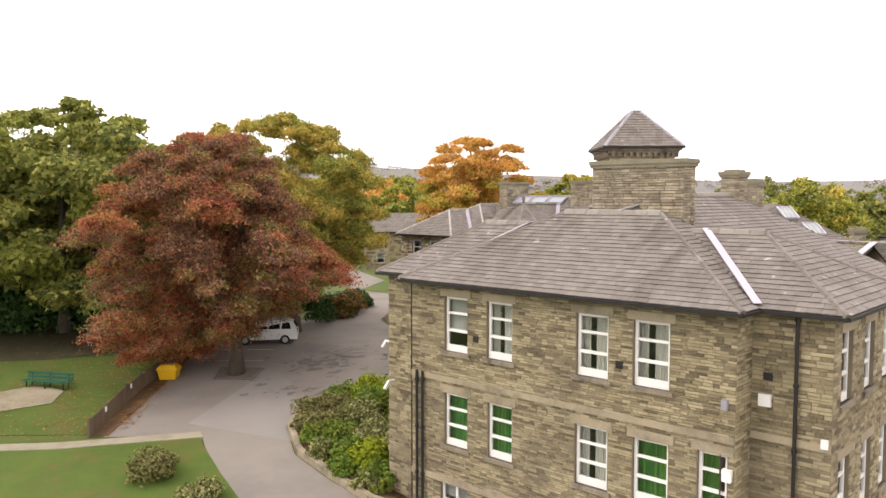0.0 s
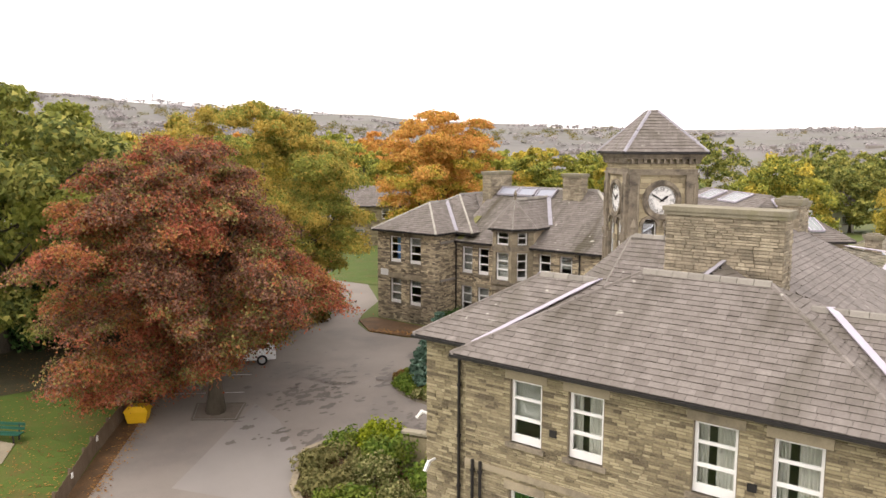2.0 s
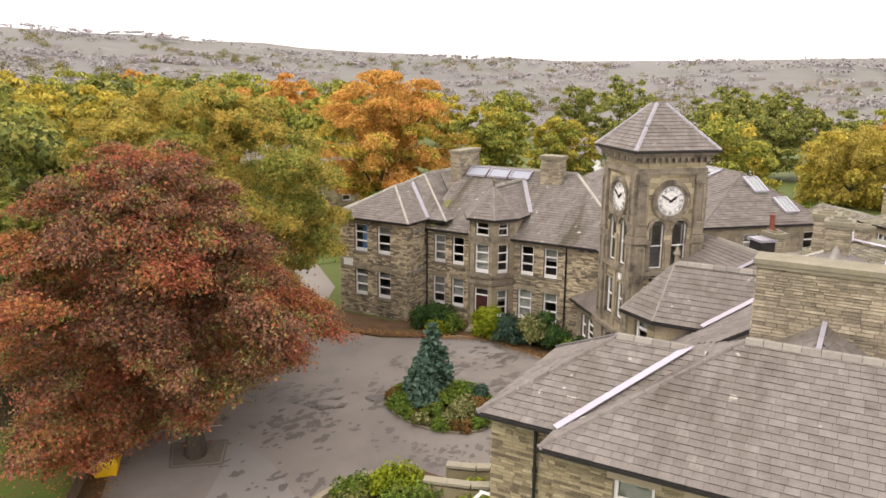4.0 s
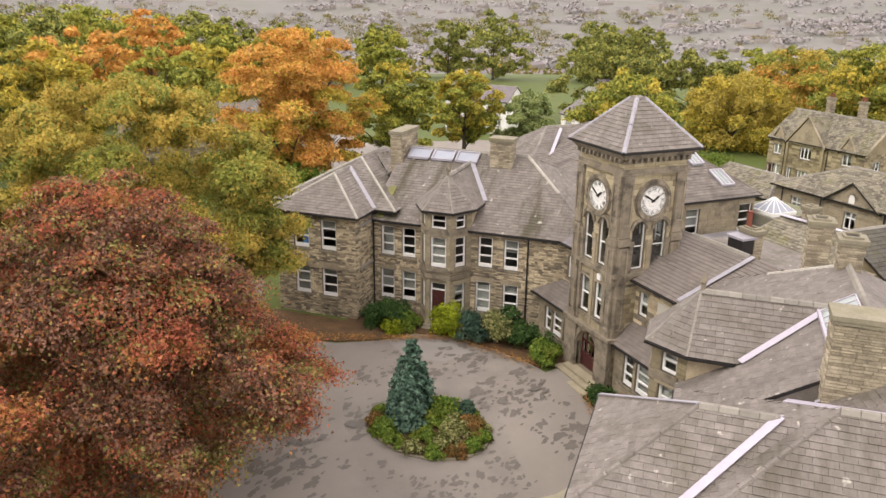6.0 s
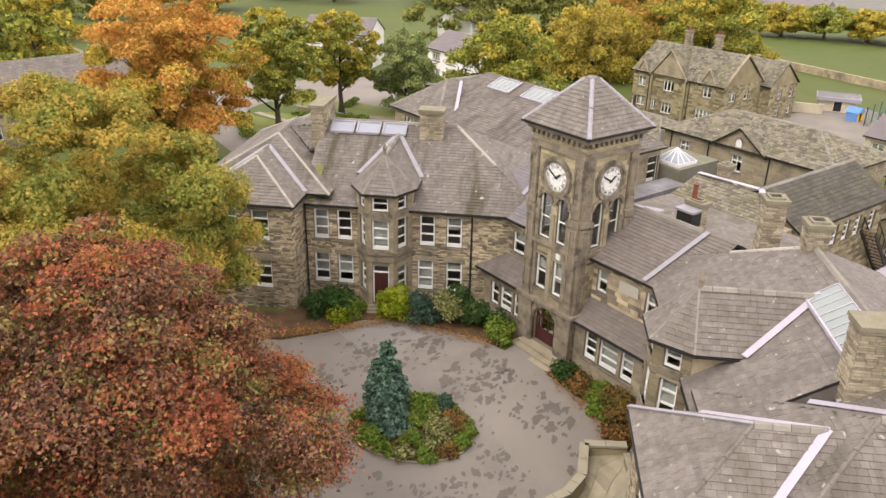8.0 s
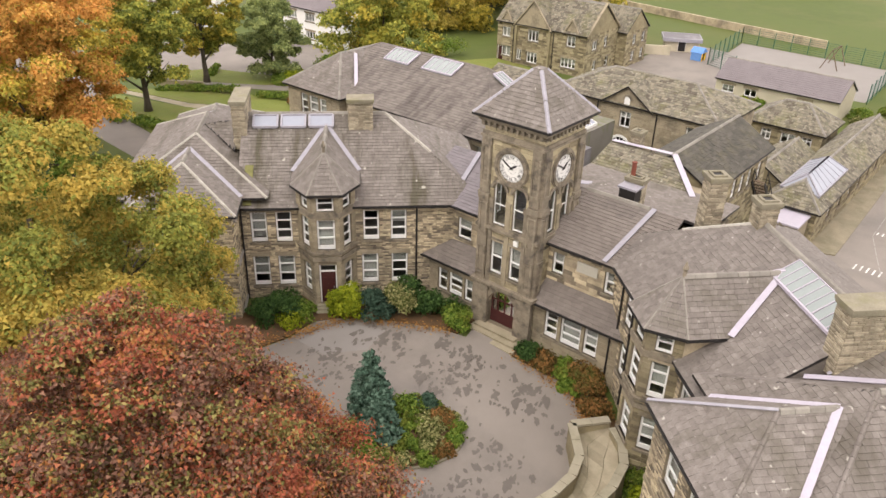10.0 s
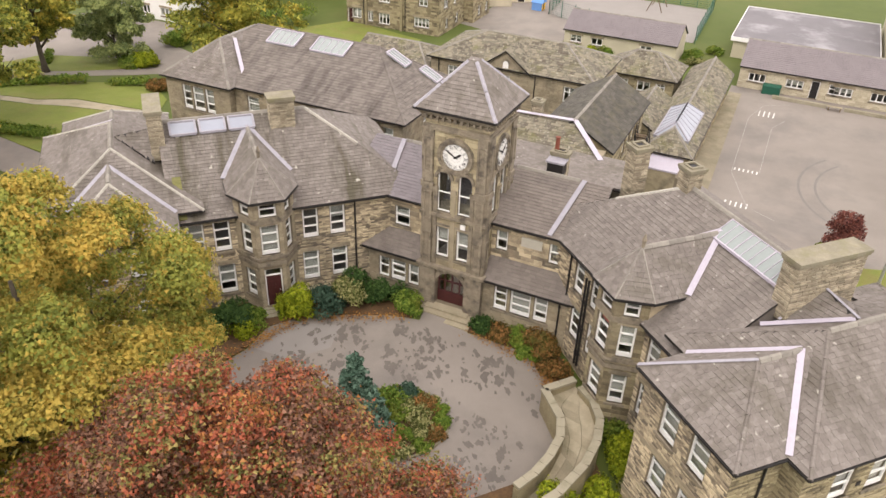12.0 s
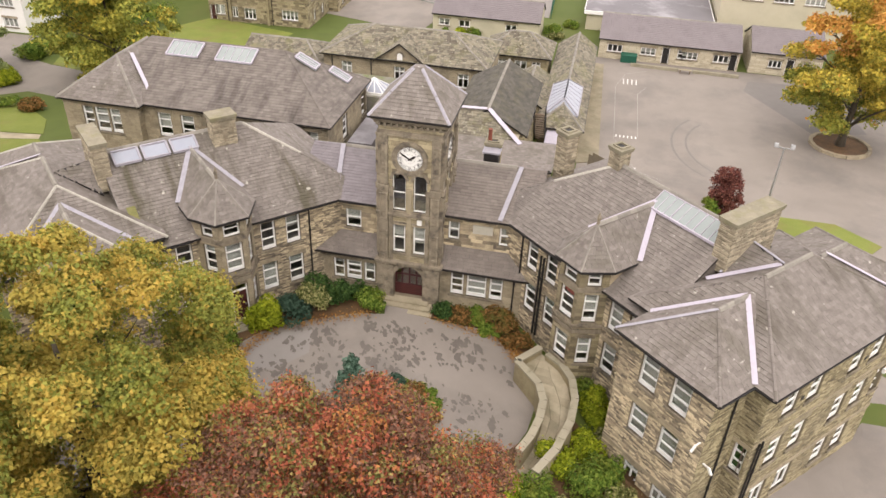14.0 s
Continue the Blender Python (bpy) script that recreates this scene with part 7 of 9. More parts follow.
for i, (x, y, r, h, m) in enumerate(((71.6, 60.3, 0.9, 1.0, SHRUB_GREEN), (71.7, 58.2, 0.9, 1.3, SHRUB_LIME), (71.6, 56.5, 1.1, 1.5, SHRUB_GREEN), (77.7, 46.1, 1.4, 1.2, SHRUB_GREEN), (75.0, 45.4, 1.2, 0.9, SHRUB_VAR), (81.0, 43.9, 1.1, 1.0, SHRUB_GREEN))):
    shrub(x, y, r, h, m, {SHRUB_GREEN: "rounded green bush by the nursery", SHRUB_LIME: "yellow-green bush by the nursery", SHRUB_VAR: "pale spreading bush by the nursery"}[m], 1400, 0.13, 420 + i, group="nursery bushes")
shrub(-12.6, 33.0, 1.1, 1.3, SHRUB_OLIVE, "rounded olive-green shrub on the lawn", 2600, 0.085, 401)
shrub(-9.9, 30.6, 1.2, 0.9, SHRUB_VAR, "pale variegated shrub at the lawn's edge", 2600, 0.085, 402)
shrub(-9.3, 66.5, 1.8, 1.8, SHRUB_DARK, "dark hedge bush beside the drive", 3500, 0.12, 403)
shrub(-8.6, 69.5, 1.5, 1.6, SHRUB_DARK, "dark hedge bush beside the drive", 3000, 0.12, 404)


def fallen_leaves():
    rnd = random.Random(8)
    mb = MB()
    lines = [((1.2, 58.3), (5.2, 57.0)), ((5.2, 57.0), (8.2, 51.4)), ((9.0, 47.5), (8.6, 42.3)), ((-16.2, 38), (-16, 47)), ((-4.4, 61), (1, 58.4)), ((8.6, 42.5), (7, 41.3))]
    for _ in range(5200):
        if rnd.random() < 0.5:
            a, b = rnd.choice(lines)
            f = rnd.random()
            x, y = a[0] + (b[0] - a[0]) * f + rnd.gauss(0, 0.28), a[1] + (b[1] - a[1]) * f + rnd.gauss(0, 0.28)
        else:
            x, y = -17.4 - abs(rnd.gauss(0, 5)), rnd.uniform(36.5, 60)
        z = ground_z(x, y) + 0.14 * (1 if x > -5 else 0.5) + rnd.uniform(0, 0.03)
        s, t = rnd.uniform(0.04, 0.09), rnd.random() * 6.3
        c, d = math.cos(t) * s, math.sin(t) * s
        mb.poly((x - c, y - d, z), (x + d * 0.6, y - c * 0.6, z + 0.01), (x + c, y + d, z), (x - d * 0.6, y + c * 0.6, z + 0.015))
    single("fallen_leaf_litter", mb, FALLEN, "brown fallen leaves along the beds and lawn", "leaf litter", kind="stuff")


fallen_leaves()


# ---- houses round about ----
class Box:
    """A rectangular building: a runs along the ridge, b across it; sides 0 to 3 face -b, +a, +b, -a."""

    def __init__(self, cx, cy, ang, L, W):
        self.c, self.ux = Vector((cx, cy)), Vector((math.cos(radians(ang)), math.sin(radians(ang))))
        self.uy = Vector((-self.ux.y, self.ux.x))
        self.L, self.W = L, W

    def p(self, a, b, z=None):
        q = self.c + self.ux * a + self.uy * b
        return (q.x, q.y) if z is None else (q.x, q.y, z)

    def side(self, i):
        l, w = self.L / 2, self.W / 2
        c = [(-l, -w), (l, -w), (l, w), (-l, w)]
        return self.p(*c[i]), self.p(*c[(i + 1) % 4])


def house(name, label, bx, z0, ze, zr, hips=(0, 0), wins=(), doors=(), over=0.35, wall_mat=None, roof_mat=None, gauge=0.35, width=(0.4, 0.6), stone=True, core=None, group="", ridge_mat=None, course=(0.2, 0.32), length=(0.4, 0.9), flat=False, door_mat=None, shift=0.0, fascia_mat=None):
    """wins and doors: (side, middle, sill, width, height, style). hips: how far the ridge ends stand in, 0 for a gable."""
    t = thing(name, (*bx.p(0, 0), z0), label, "building", group)
    l, w = bx.L / 2, bx.W / 2
    for i in range(4):
        A, B = bx.side(i)
        ws = [q[1:] for q in wins if q[0] == i]
        ds = [q[1:5] for q in doors if q[0] == i]
        glazed_wall(t, A, B, z0 - 1.0, ze - 0.05, ws, ds, mat=wall_mat or STONE, course=course, length=length, stone=stone, core=core, seed=int(bx.c.x + i))
        for d in ds:
            door(t, A, B, d[0], d[1], d[2], d[3], door_mat or DOOR_RED)
    fl = MB()
    q = [bx.p(-l + 0.5, -w + 0.5), bx.p(l - 0.5, -w + 0.5), bx.p(l - 0.5, w - 0.5), bx.p(-l + 0.5, w - 0.5)]
    fl.prism(q, z0, z0 + 0.1)
    fl.prism(q, ze - 0.2, ze - 0.1)
    part("floor_slab", fl, INSIDE, t)
    if flat:
        r = MB()
        r.prism([bx.p(-l - over, -w - over), bx.p(l + over, -w - over), bx.p(l + over, w + over), bx.p(-l - over, w + over)], ze, ze + 0.3)
        part("roof", r, roof_mat or FLATROOF, t)
        fa = MB()
        for i in range(4):
            c = [(-l - over, -w - over), (l + over, -w - over), (l + over, w + over), (-l - over, w + over)]
            fa.bar(bx.p(*c[i], ze + 0.12), bx.p(*c[(i + 1) % 4], ze + 0.12), 0.08, 0.5)
        part("fascia", fa, fascia_mat or WHITE, t)
        return t
    ov0, ov1 = (over if h else 0.15 for h in hips)
    a0, a1 = -l - ov0, l + ov1
    r0, r1 = (a0 + hips[0] + (ov0 if hips[0] else 0), a1 - hips[1] - (ov1 if hips[1] else 0))
    P = bx.p
    planes = [[P(a0, -w - over, ze), P(a1, -w - over, ze), P(r1, shift, zr), P(r0, shift, zr)], [P(a1, w + over, ze), P(a0, w + over, ze), P(r0, shift, zr), P(r1, shift, zr)]]
    if hips[1]:
        planes.append([P(a1, -w - over, ze), P(a1, w + over, ze), P(r1, shift, zr)])
    if hips[0]:
        planes.append([P(a0, w + over, ze), P(a0, -w - over, ze), P(r0, shift, zr)])
    roof(t, planes, roof_mat or SLATE, gauge=gauge, width=width, seed=int(bx.c.y))
    for k, a in ((0, -l), (1, l)):
        if not hips[k]:
            gb = MB()
            pts = [P(a, -w, ze - 0.05), P(a, w, ze - 0.05), P(a, shift, zr - 0.12)]
            gb.poly(*(pts if k else pts[::-1]))
            part("gable", gb, (core or wall_mat or STONE), t)
    segs = [(P(r0, shift, zr), P(r1, shift, zr))]
    for k, (r, a) in enumerate(((r0, a0), (r1, a1))):
        if hips[k]:
            segs += [(P(r, shift, zr), P(a, -w - over, ze)), (P(r, shift, zr), P(a, w + over, ze))]
    ridge(t, segs, ridge_mat or RIDGE, w=0.26, h=0.09)
    gutter(t, [P(a0, -w - over), P(a1, -w - over)], ze - 0.06)
    gutter(t, [P(a0, w + over), P(a1, w + over)], ze - 0.06)
    return t


def rooflight(parent, q, bars=0, mat=None, frame_mat=None, lift=0.14):
    """A framed rooflight from four corners on a slope, anticlockwise from above."""
    up = [(x, y, z + lift) for x, y, z in q]
    mb = MB()
    mb.hexa([*[(x, y, z - 0.05) for x, y, z in q], *up])
    r = part("rooflight", mb, mat or SKYLIGHT_GREEN, parent)
    f = MB()
    for i in range(4):
        f.bar(up[i], up[(i + 1) % 4], 0.1, 0.12)
    for k in range(bars):
        j = (k + 1) / (bars + 1)
        f.bar(Vector(up[0]).lerp(Vector(up[1]), j), Vector(up[3]).lerp(Vector(up[2]), j), 0.035, 0.06)
    part("rooflight_frame", f, frame_mat or LEAD, r)


# assembly hall
hb = Box(26.2, 70.0, 90, 22.4, 9.8)
hall = house("assembly_hall", "large stone hall with hipped slate roof and rooflights", hb, -0.6, 6.65, 9.6, (5.9, 4.4), wins=[(2, s, 3.9, 1.15, 2.1, "sash") for s in (8.6, 10.6, 12.8, 17.0, 18.8, 21.0)] + [(3, 4, 3.9, 1.2, 2.1, "sash"), (3, 9, 3.9, 1.2, 2.1, "sash")], gauge=0.3, width=(0.32, 0.5), core=MORTAR, wall_mat=ASHLAR, roof_mat=SLATE_HALL, ridge_mat=SLATE_HALL, shift=-1.9)
hw = Box(24.6, 77.7, 180, 8.0, 6.6)
house("hall_wing", "stone wing of the hall with a hipped slate roof", hw, -0.6, 6.65, 9.25, (0, 3.4), wins=[(1, s, 4.0, 1.15 if s == 3.3 else 0.9, 2.1, "sash") for s in (2.1, 3.3, 4.5)] + [(1, s, 0.9, 1.1, 1.6, "two") for s in (2.6, 4.0)], gauge=0.3, width=(0.32, 0.5), wall_mat=ASHLAR)
strip(hall, [((22.3, 74.1, 6.95), (25.2, 77.1, 8.95))], LEAD, w=0.3)
hz_ = lambda x: 6.65 + (x - 20.95) * (9.6 - 6.65) / 7.15
for ya, yb in ((74.6, 71.8), (70.2, 67.0)):
    rooflight(hall, [(26.2, ya, hz_(26.2)), (26.2, yb, hz_(26.2)), (27.8, yb, hz_(27.8)), (27.8, ya, hz_(27.8))], 4)
hy_ = lambda y: 6.65 + (y - 58.45) * (9.6 - 6.65) / 5.85
for xa, xb, ya, yb in ((27.6, 28.7, 62.0, 63.7), (28.6, 29.7, 59.6, 61.2)):
    rooflight(hall, [(xa, ya, hy_(ya)), (xb, ya, hy_(ya)), (xb, yb, hy_(yb)), (xa, yb, hy_(yb))], 2)

# old stone-slated range with a pediment
ob_ = Box(45.8, 58.2, 90, 16.6, 8.6)
old = house("old_schoolroom", "old stone schoolroom with mossy stone-slate roof and pediment", ob_, -2.2, 4.95, 6.95, (4.2, 4.2), wins=[(2, s, 2.75, 1.1, 1.5, "cross") for s in (2.4, 14.4)] + [(2, 7.9, 2.75, 1.1, 1.5, "cross")], roof_mat=STONE_SLATE, gauge=0.32, width=(0.28, 0.55), wall_mat=ASHLAR)
pd = MB()
pd.poly((41.3, 60.9, 4.9), (41.3, 56.1, 4.9), (41.3, 58.5, 6.6))
part("pediment", pd, ASHLAR, old)
roof(old, [[(41.05, 61.2, 4.8), (45.6, 61.2, 4.8), (45.6, 58.5, 6.75), (41.05, 58.5, 6.75)], [(45.6, 55.8, 4.8), (41.05, 55.8, 4.8), (41.05, 58.5, 6.75), (45.6, 58.5, 6.75)]], STONE_SLATE, gauge=0.32, width=(0.28, 0.55), name="pediment_roof", seed=61)
nic = MB()
arch_ring(nic, (41.28, 61.2), (41.28, 55.8), 2.7, 5.45, 0.28, 0.5, 0, 0.06)
part("niche_arch", nic, ASHLAR_DARK, old)
nf = MB()
nf.poly(*[(41.26, 58.5 + 0.28 * math.cos(math.pi * k / 8), 5.45 + 0.28 * math.sin(math.pi * k / 8)) for k in range(9)], (41.26, 58.22, 4.95), (41.26, 58.78, 4.95))
part("niche", nf, WHITE, old)
for y in (61.5, 55.5, 50.6, 65.6):
    pipe(old, 41.4, y, -2.0, 4.8)
sr_ = Box(44.6, 71.2, 90, 8.6, 6.6)
house("side_range", "low stone range with mossy stone-slate roof beside the lawn", sr_, -2.2, 3.4, 4.9, (2.6, 0), roof_mat=STONE_SLATE, gauge=0.32, width=(0.28, 0.55), wall_mat=ASHLAR)
fan = MB()
arch_ring(fan, (41.46, 61.2), (41.46, 55.8), 2.4, 0.9, 0.0, 0.9, 0.0, 0.02, k=10)
fg = part("fan_window", fan, CARGLASS, old, "half-round fan window")
fb = MB()
arch_ring(fb, (41.46, 61.2), (41.46, 55.8), 2.4, 0.9, 0.86, 1.08, 0.0, 0.06, k=14)
for k in range(1, 6):
    a = math.pi * k / 6
    fb.bar((41.42, 58.8, 0.9), (41.42, 58.8 + 0.9 * math.cos(a), 0.9 + 0.9 * math.sin(a)), 0.05, 0.05, up=(1, 0, 0))
fb.abox(41.38, 41.46, 57.7, 59.9, 0.82, 0.92)
part("fan_bars", fb, WHITE, fg)

# slated link with a gable end behind the tower
bb = Box(32.3, 47.3, 0, 11.6, 5.8)
lk = house("rear_range", "rear stone range with dark slate roof", bb, -2.0, 5.5, 7.4, (0, 0), wins=[(0, s, 3.3, 0.8, 1.5, "sash") for s in (5.1, 6.6, 8.1, 10.1)], roof_mat=DARK_SLATE, gauge=0.3, ridge_mat=RIDGE)
for a_, b_ in (((26.5, 47.2, 7.3), (26.4, 51.9, 7.15)), ((26.5, 47.2, 7.3), (23.2, 44.2, 6.15))):
    strip(lk, [(a_, b_)], LEAD, w=0.4, lift=0.14)
rz_ = lambda x: 7.17 - 0.35 * (26.4 - x)
roof(lk, [[(22.4, 44.0, rz_(22.4)), (23.2, 44.1, rz_(23.2)), (26.45, 47.1, rz_(26.45)), (26.45, 52.0, rz_(26.45)), (22.4, 52.0, rz_(22.4))]], STONE_SLATE, gauge=0.3, width=(0.26, 0.46), name="lower_roof", seed=62)
chimney(lk, (27.2, 50.4), (1, 0), 0.7, 0.7, 5.0, 8.2, seed=63)
rear = thing("rear_roofs", (20, 47, 0), "low slated roofs behind the central range", "building")
roof(rear, [[(19.2, 41.4, 6.32), (24.0, 41.4, 6.22), (24.0, 52.0, 6.22), (19.2, 52.0, 6.32)], [(18.9, 52.0, 5.4), (22.5, 52.0, 4.6), (22.5, 57.2, 4.6), (18.9, 57.2, 5.4)]], SLATE, seed=64)
rw = MB()
rw.abox(18.9, 26.4, 44.6, 51.9, -2.5, 5.6)
part("wall", rw, ASHLAR, rear)
rw = MB()
rw.abox(18.9, 22.4, 52.1, 57.1, -2.5, 4.4)
part("wall", rw, ASHLAR, rear)
rw = MB()
rw.abox(19.0, 23.2, 41.6, 44.6, -2.5, 5.55)
part("wall", rw, ASHLAR, rear)
strip(rear, [((19.3, 51.6, 6.4), (21.6, 48.9, 6.1))], LEAD_GREY, w=0.55, lift=0.06)
chimney(rear, (17.2, 45.4), (0, 1), 1.0, 0.6, 6.5, 9.2, seed=65)
TERRACOTTA = material("terracotta", [(0.14, 0.045, 0.03), (0.22, 0.07, 0.045)], 3.0, bump=0.1)
pot = MB()
pot.tube([(17.2, 45.7, 9.15), (17.2, 45.7, 9.3), (17.2, 45.7, 9.9), (17.2, 45.7, 10.0)], [0.17, 0.14, 0.13, 0.16], 10)
part("chimney_pot", pot, TERRACOTTA, rear, "red clay chimney pot")
# a boxed vent on the slope before the stack
vb_ = MB()
vb_.abox(16.1, 16.9, 44.9, 45.9, 7.9, 8.75)
part("roof_vent", vb_, BLACK_IRON, rear)
vb_ = MB()
vb_.abox(16.0, 17.0, 44.8, 46.0, 8.72, 8.84)
part("vent_cover", vb_, LEAD_GREY, rear)
low_ = MB()
low_.abox(31.4, 36.4, 57.0, 61.6, -2.5, 5.1)
single("lantern_roof", low_, material("mossy_felt", [(0.13, 0.12, 0.10), (0.2, 0.185, 0.16)], 0.8, bump=0.2, stain=(0.11, 0.13, 0.03), stain_scale=0.5, stain_amount=0.9), "flat mossy roof between hall and schoolroom", "building")
low_ = MB()
low_.abox(24.0, 31.35, 56.2, 58.2, -2.5, 4.2)
single("flat_link", low_, FLATROOF, "low flat-roofed link beside the hall", "building")


def roof_lantern(x, y, z, r, h):
    """A pyramid of four glass slopes with white bars on a low kerb."""
    t = thing("roof_lantern", (x, y, z), "white-framed glass roof lantern on a low roof", "rooflight")
    k = MB()
    k.abox(x - r - 0.08, x + r + 0.08, y - r - 0.08, y + r + 0.08, z - 0.05, z + 0.25)
    part("kerb", k, WHITEWALL, t)
    c = [(-1, -1), (1, -1), (1, 1), (-1, 1)]
    for i in range(4):
        a, b = c[i], c[(i + 1) % 4]
        p = MB()
        A, B, T = Vector((x + a[0] * r, y + a[1] * r, z + 0.26)), Vector((x + b[0] * r, y + b[1] * r, z + 0.26)), Vector((x, y, z + h))
        p.poly(A, B, T)
        gl = part("pane", p, SKYLIGHT, t)
        q = MB()
        for f in (0.0, 0.33, 0.66):
            q.bar(A.lerp(B, f), T, 0.06, 0.07)
        part("glazing_bar", q, WHITE, gl)


roof_lantern(32.9, 58.6, 5.1, 1.1, 1.2)

# long low range beside the playground
db = Box(51.8, 42.05, 0, 25.0, 4.0)
dl = house("classroom_range", "long low stone range with mossy stone-slate roof", db, -2.2, 0.85, 2.45, (2.2, 0), wins=[(0, s, -1.0, 0.8, 1.2, "cross") for s in (4, 7, 10, 13, 16, 19)], roof_mat=STONE_SLATE, gauge=0.32, width=(0.28, 0.5))
dz_ = lambda y: 0.85 + (2.35 - abs(y - 42.05)) * (2.45 - 0.85) / 2.35
rooflight(dl, [(40.7, 40.5, dz_(40.5) + 0.12), (48.4, 40.5, dz_(40.5) + 0.12), (47.4, 42.05, 2.6), (42.0, 42.05, 2.6)], 6, SKYLIGHT, LEAD_GREY)
rooflight(dl, [(42.0, 42.05, 2.6), (47.4, 42.05, 2.6), (48.4, 43.6, dz_(43.6) + 0.12), (40.7, 43.6, dz_(43.6) + 0.12)], 6, SKYLIGHT, LEAD_GREY)
rooflight(dl, [(40.7, 43.6, dz_(43.6) + 0.12), (40.7, 40.5, dz_(40.5) + 0.12), (42.0, 42.0, 2.6), (42.0, 42.1, 2.6)], 2, SKYLIGHT, LEAD_GREY)
eb = Box(59.2, 48.6, 90, 7.4, 5.4)
house("cottage_range", "small stone cottage range with mossy hipped roof", eb, -2.2, 1.5, 3.5, (2.6, 2.6), wins=[(2, 2.0, -0.2, 1.0, 1.1, "cross"), (2, 4.2, -0.2, 1.4, 1.1, "mullion"), (2, 6.0, -0.2, 1.0, 1.1, "cross")], roof_mat=STONE_SLATE, gauge=0.32, width=(0.28, 0.5))
wb = Box(47.6, 46.0, 0, 9.0, 3.2)
house("store_range", "low stone outbuilding with stone-slate roof", wb, -2.2, 1.0, 2.2, (0, 0), roof_mat=STONE_SLATE, gauge=0.32, width=(0.28, 0.5))
wr = MB()
wr.abox(36.2, 39.2, 40.4, 43.2, 0.4, 0.55)
single("white_canopy", wr, LEAD, "flat white canopy between ranges", "canopy")
cw = MB()
cw.abox(36.3, 39.1, 40.5, 43.1, -2.4, 0.4)
single("canopy_wall", cw, ASHLAR, "stone base wall under the canopy", "building")


def fire_stair():
    t = thing("fire_stair", (37.5, 44.2, -2), "dark iron fire-escape stair", "stairs")
    for k in range(12):
        mb = MB()
        x = 35.2 + 0.32 * k
        mb.abox(x, x + 0.3, 43.35, 44.25, 3.6 - 0.36 * k, 3.66 - 0.36 * k)
        part("tread", mb, TIMBER, t)
    for y in (43.3, 44.3):
        mb = MB()
        mb.bar((35.2, y, 3.6), (39.1, y, -0.5), 0.07, 0.28)
        mb.bar((35.2, y, 4.6), (39.1, y, 0.5), 0.06, 0.06)
        for k in range(6):
            x = 35.3 + 0.75 * k
            z = 3.6 - (x - 35.2) * 1.05
            mb.bar((x, y, z), (x, y, z + 1.0), 0.05, 0.05, up=(1, 0, 0))
        part("railing", mb, BLACK_IRON, t)


fire_stair()

# gatehouse
gb_ = Box(72.65, 86.0, -89, 14.4, 8.5)
GW = [(0, 7.2 + a, z, w, h, "mullion") for a, z, w, h in ((-5.7, 1.3, 1.3, 1.3), (-5.6, -1.4, 1.5, 1.4), (-1.2, 1.3, 1.7, 1.5), (-3.4, -1.6, 0.8, 1.5), (-1.2, -1.7, 1.7, 1.5), (4.8, 1.6, 1.3, 1.4), (4.6, -1.3, 2.3, 1.3))]
gh = house("gatehouse", "Tudor-style stone house with gables and mossy stone-slate roof", gb_, -2.3, 3.35, 6.85, (0, 0), wall_mat=STONE, roof_mat=STONE_SLATE, gauge=0.36, width=(0.3, 0.6),
           wins=GW + [(1, 2.2, 1.2, 1.3, 1.2, "mullion"), (1, 5.2, 1.2, 0.8, 1.3, "two"), (1, 2.6, -1.6, 0.8, 1.3, "two"), (1, 6.0, -1.6, 0.9, 1.3, "two")], doors=[(0, 0.6, -2.25, 0.9, 2.1)])
for a, hw_, zt, out_ in ((-1.2, 2.9, 6.6, 0.35), (4.8, 1.1, 5.0, 0.06), (-5.7, 0.9, 4.7, 0.06)):
    b0 = -4.25 - out_
    if out_ > 0.2:
        jw = MB()
        for e in (-hw_, hw_ - 0.3):
            q = [gb_.p(a + e, b0), gb_.p(a + e + 0.3, b0), gb_.p(a + e + 0.3, -4.2), gb_.p(a + e, -4.2)]
            jw = MB()
            jw.prism(q, -3.2, 3.4)
            part("buttress", jw, STONE, gh)
    g_ = MB()
    g_.poly(gb_.p(a - hw_, b0, 3.15), gb_.p(a + hw_, b0, 3.15), gb_.p(a, b0, zt))
    part("front_gable", g_, ASHLAR, gh)
    roof(gh, [[gb_.p(a - hw_ - 0.15, b0 - 0.1, 3.05), gb_.p(a, b0 - 0.1, zt + 0.1), gb_.p(a, 0, zt + 0.1), gb_.p(a - hw_ - 0.15, 0, 3.05)][::-1], [gb_.p(a + hw_ + 0.15, b0 - 0.1, 3.05), gb_.p(a, b0 - 0.1, zt + 0.1), gb_.p(a, 0, zt + 0.1), gb_.p(a + hw_ + 0.15, 0, 3.05)]], STONE_SLATE, gauge=0.36, width=(0.3, 0.6), name="gable_roof", seed=70)
    for e in (-1, 1):
        cp_ = MB()
        cp_.bar(gb_.p(a + e * (hw_ + 0.12), b0 - 0.02, 3.15), gb_.p(a, b0 - 0.02, zt + 0.2), 0.3, 0.16)
        part("gable_coping", cp_, ASHLAR, gh)
for e, a in ((-4.4, 7.3), (4.4, 7.3)):
    cp_ = MB()
    cp_.bar(gb_.p(a, e, 3.35), gb_.p(a, 0, 7.05), 0.32, 0.18)
    part("gable_coping", cp_, ASHLAR, gh)
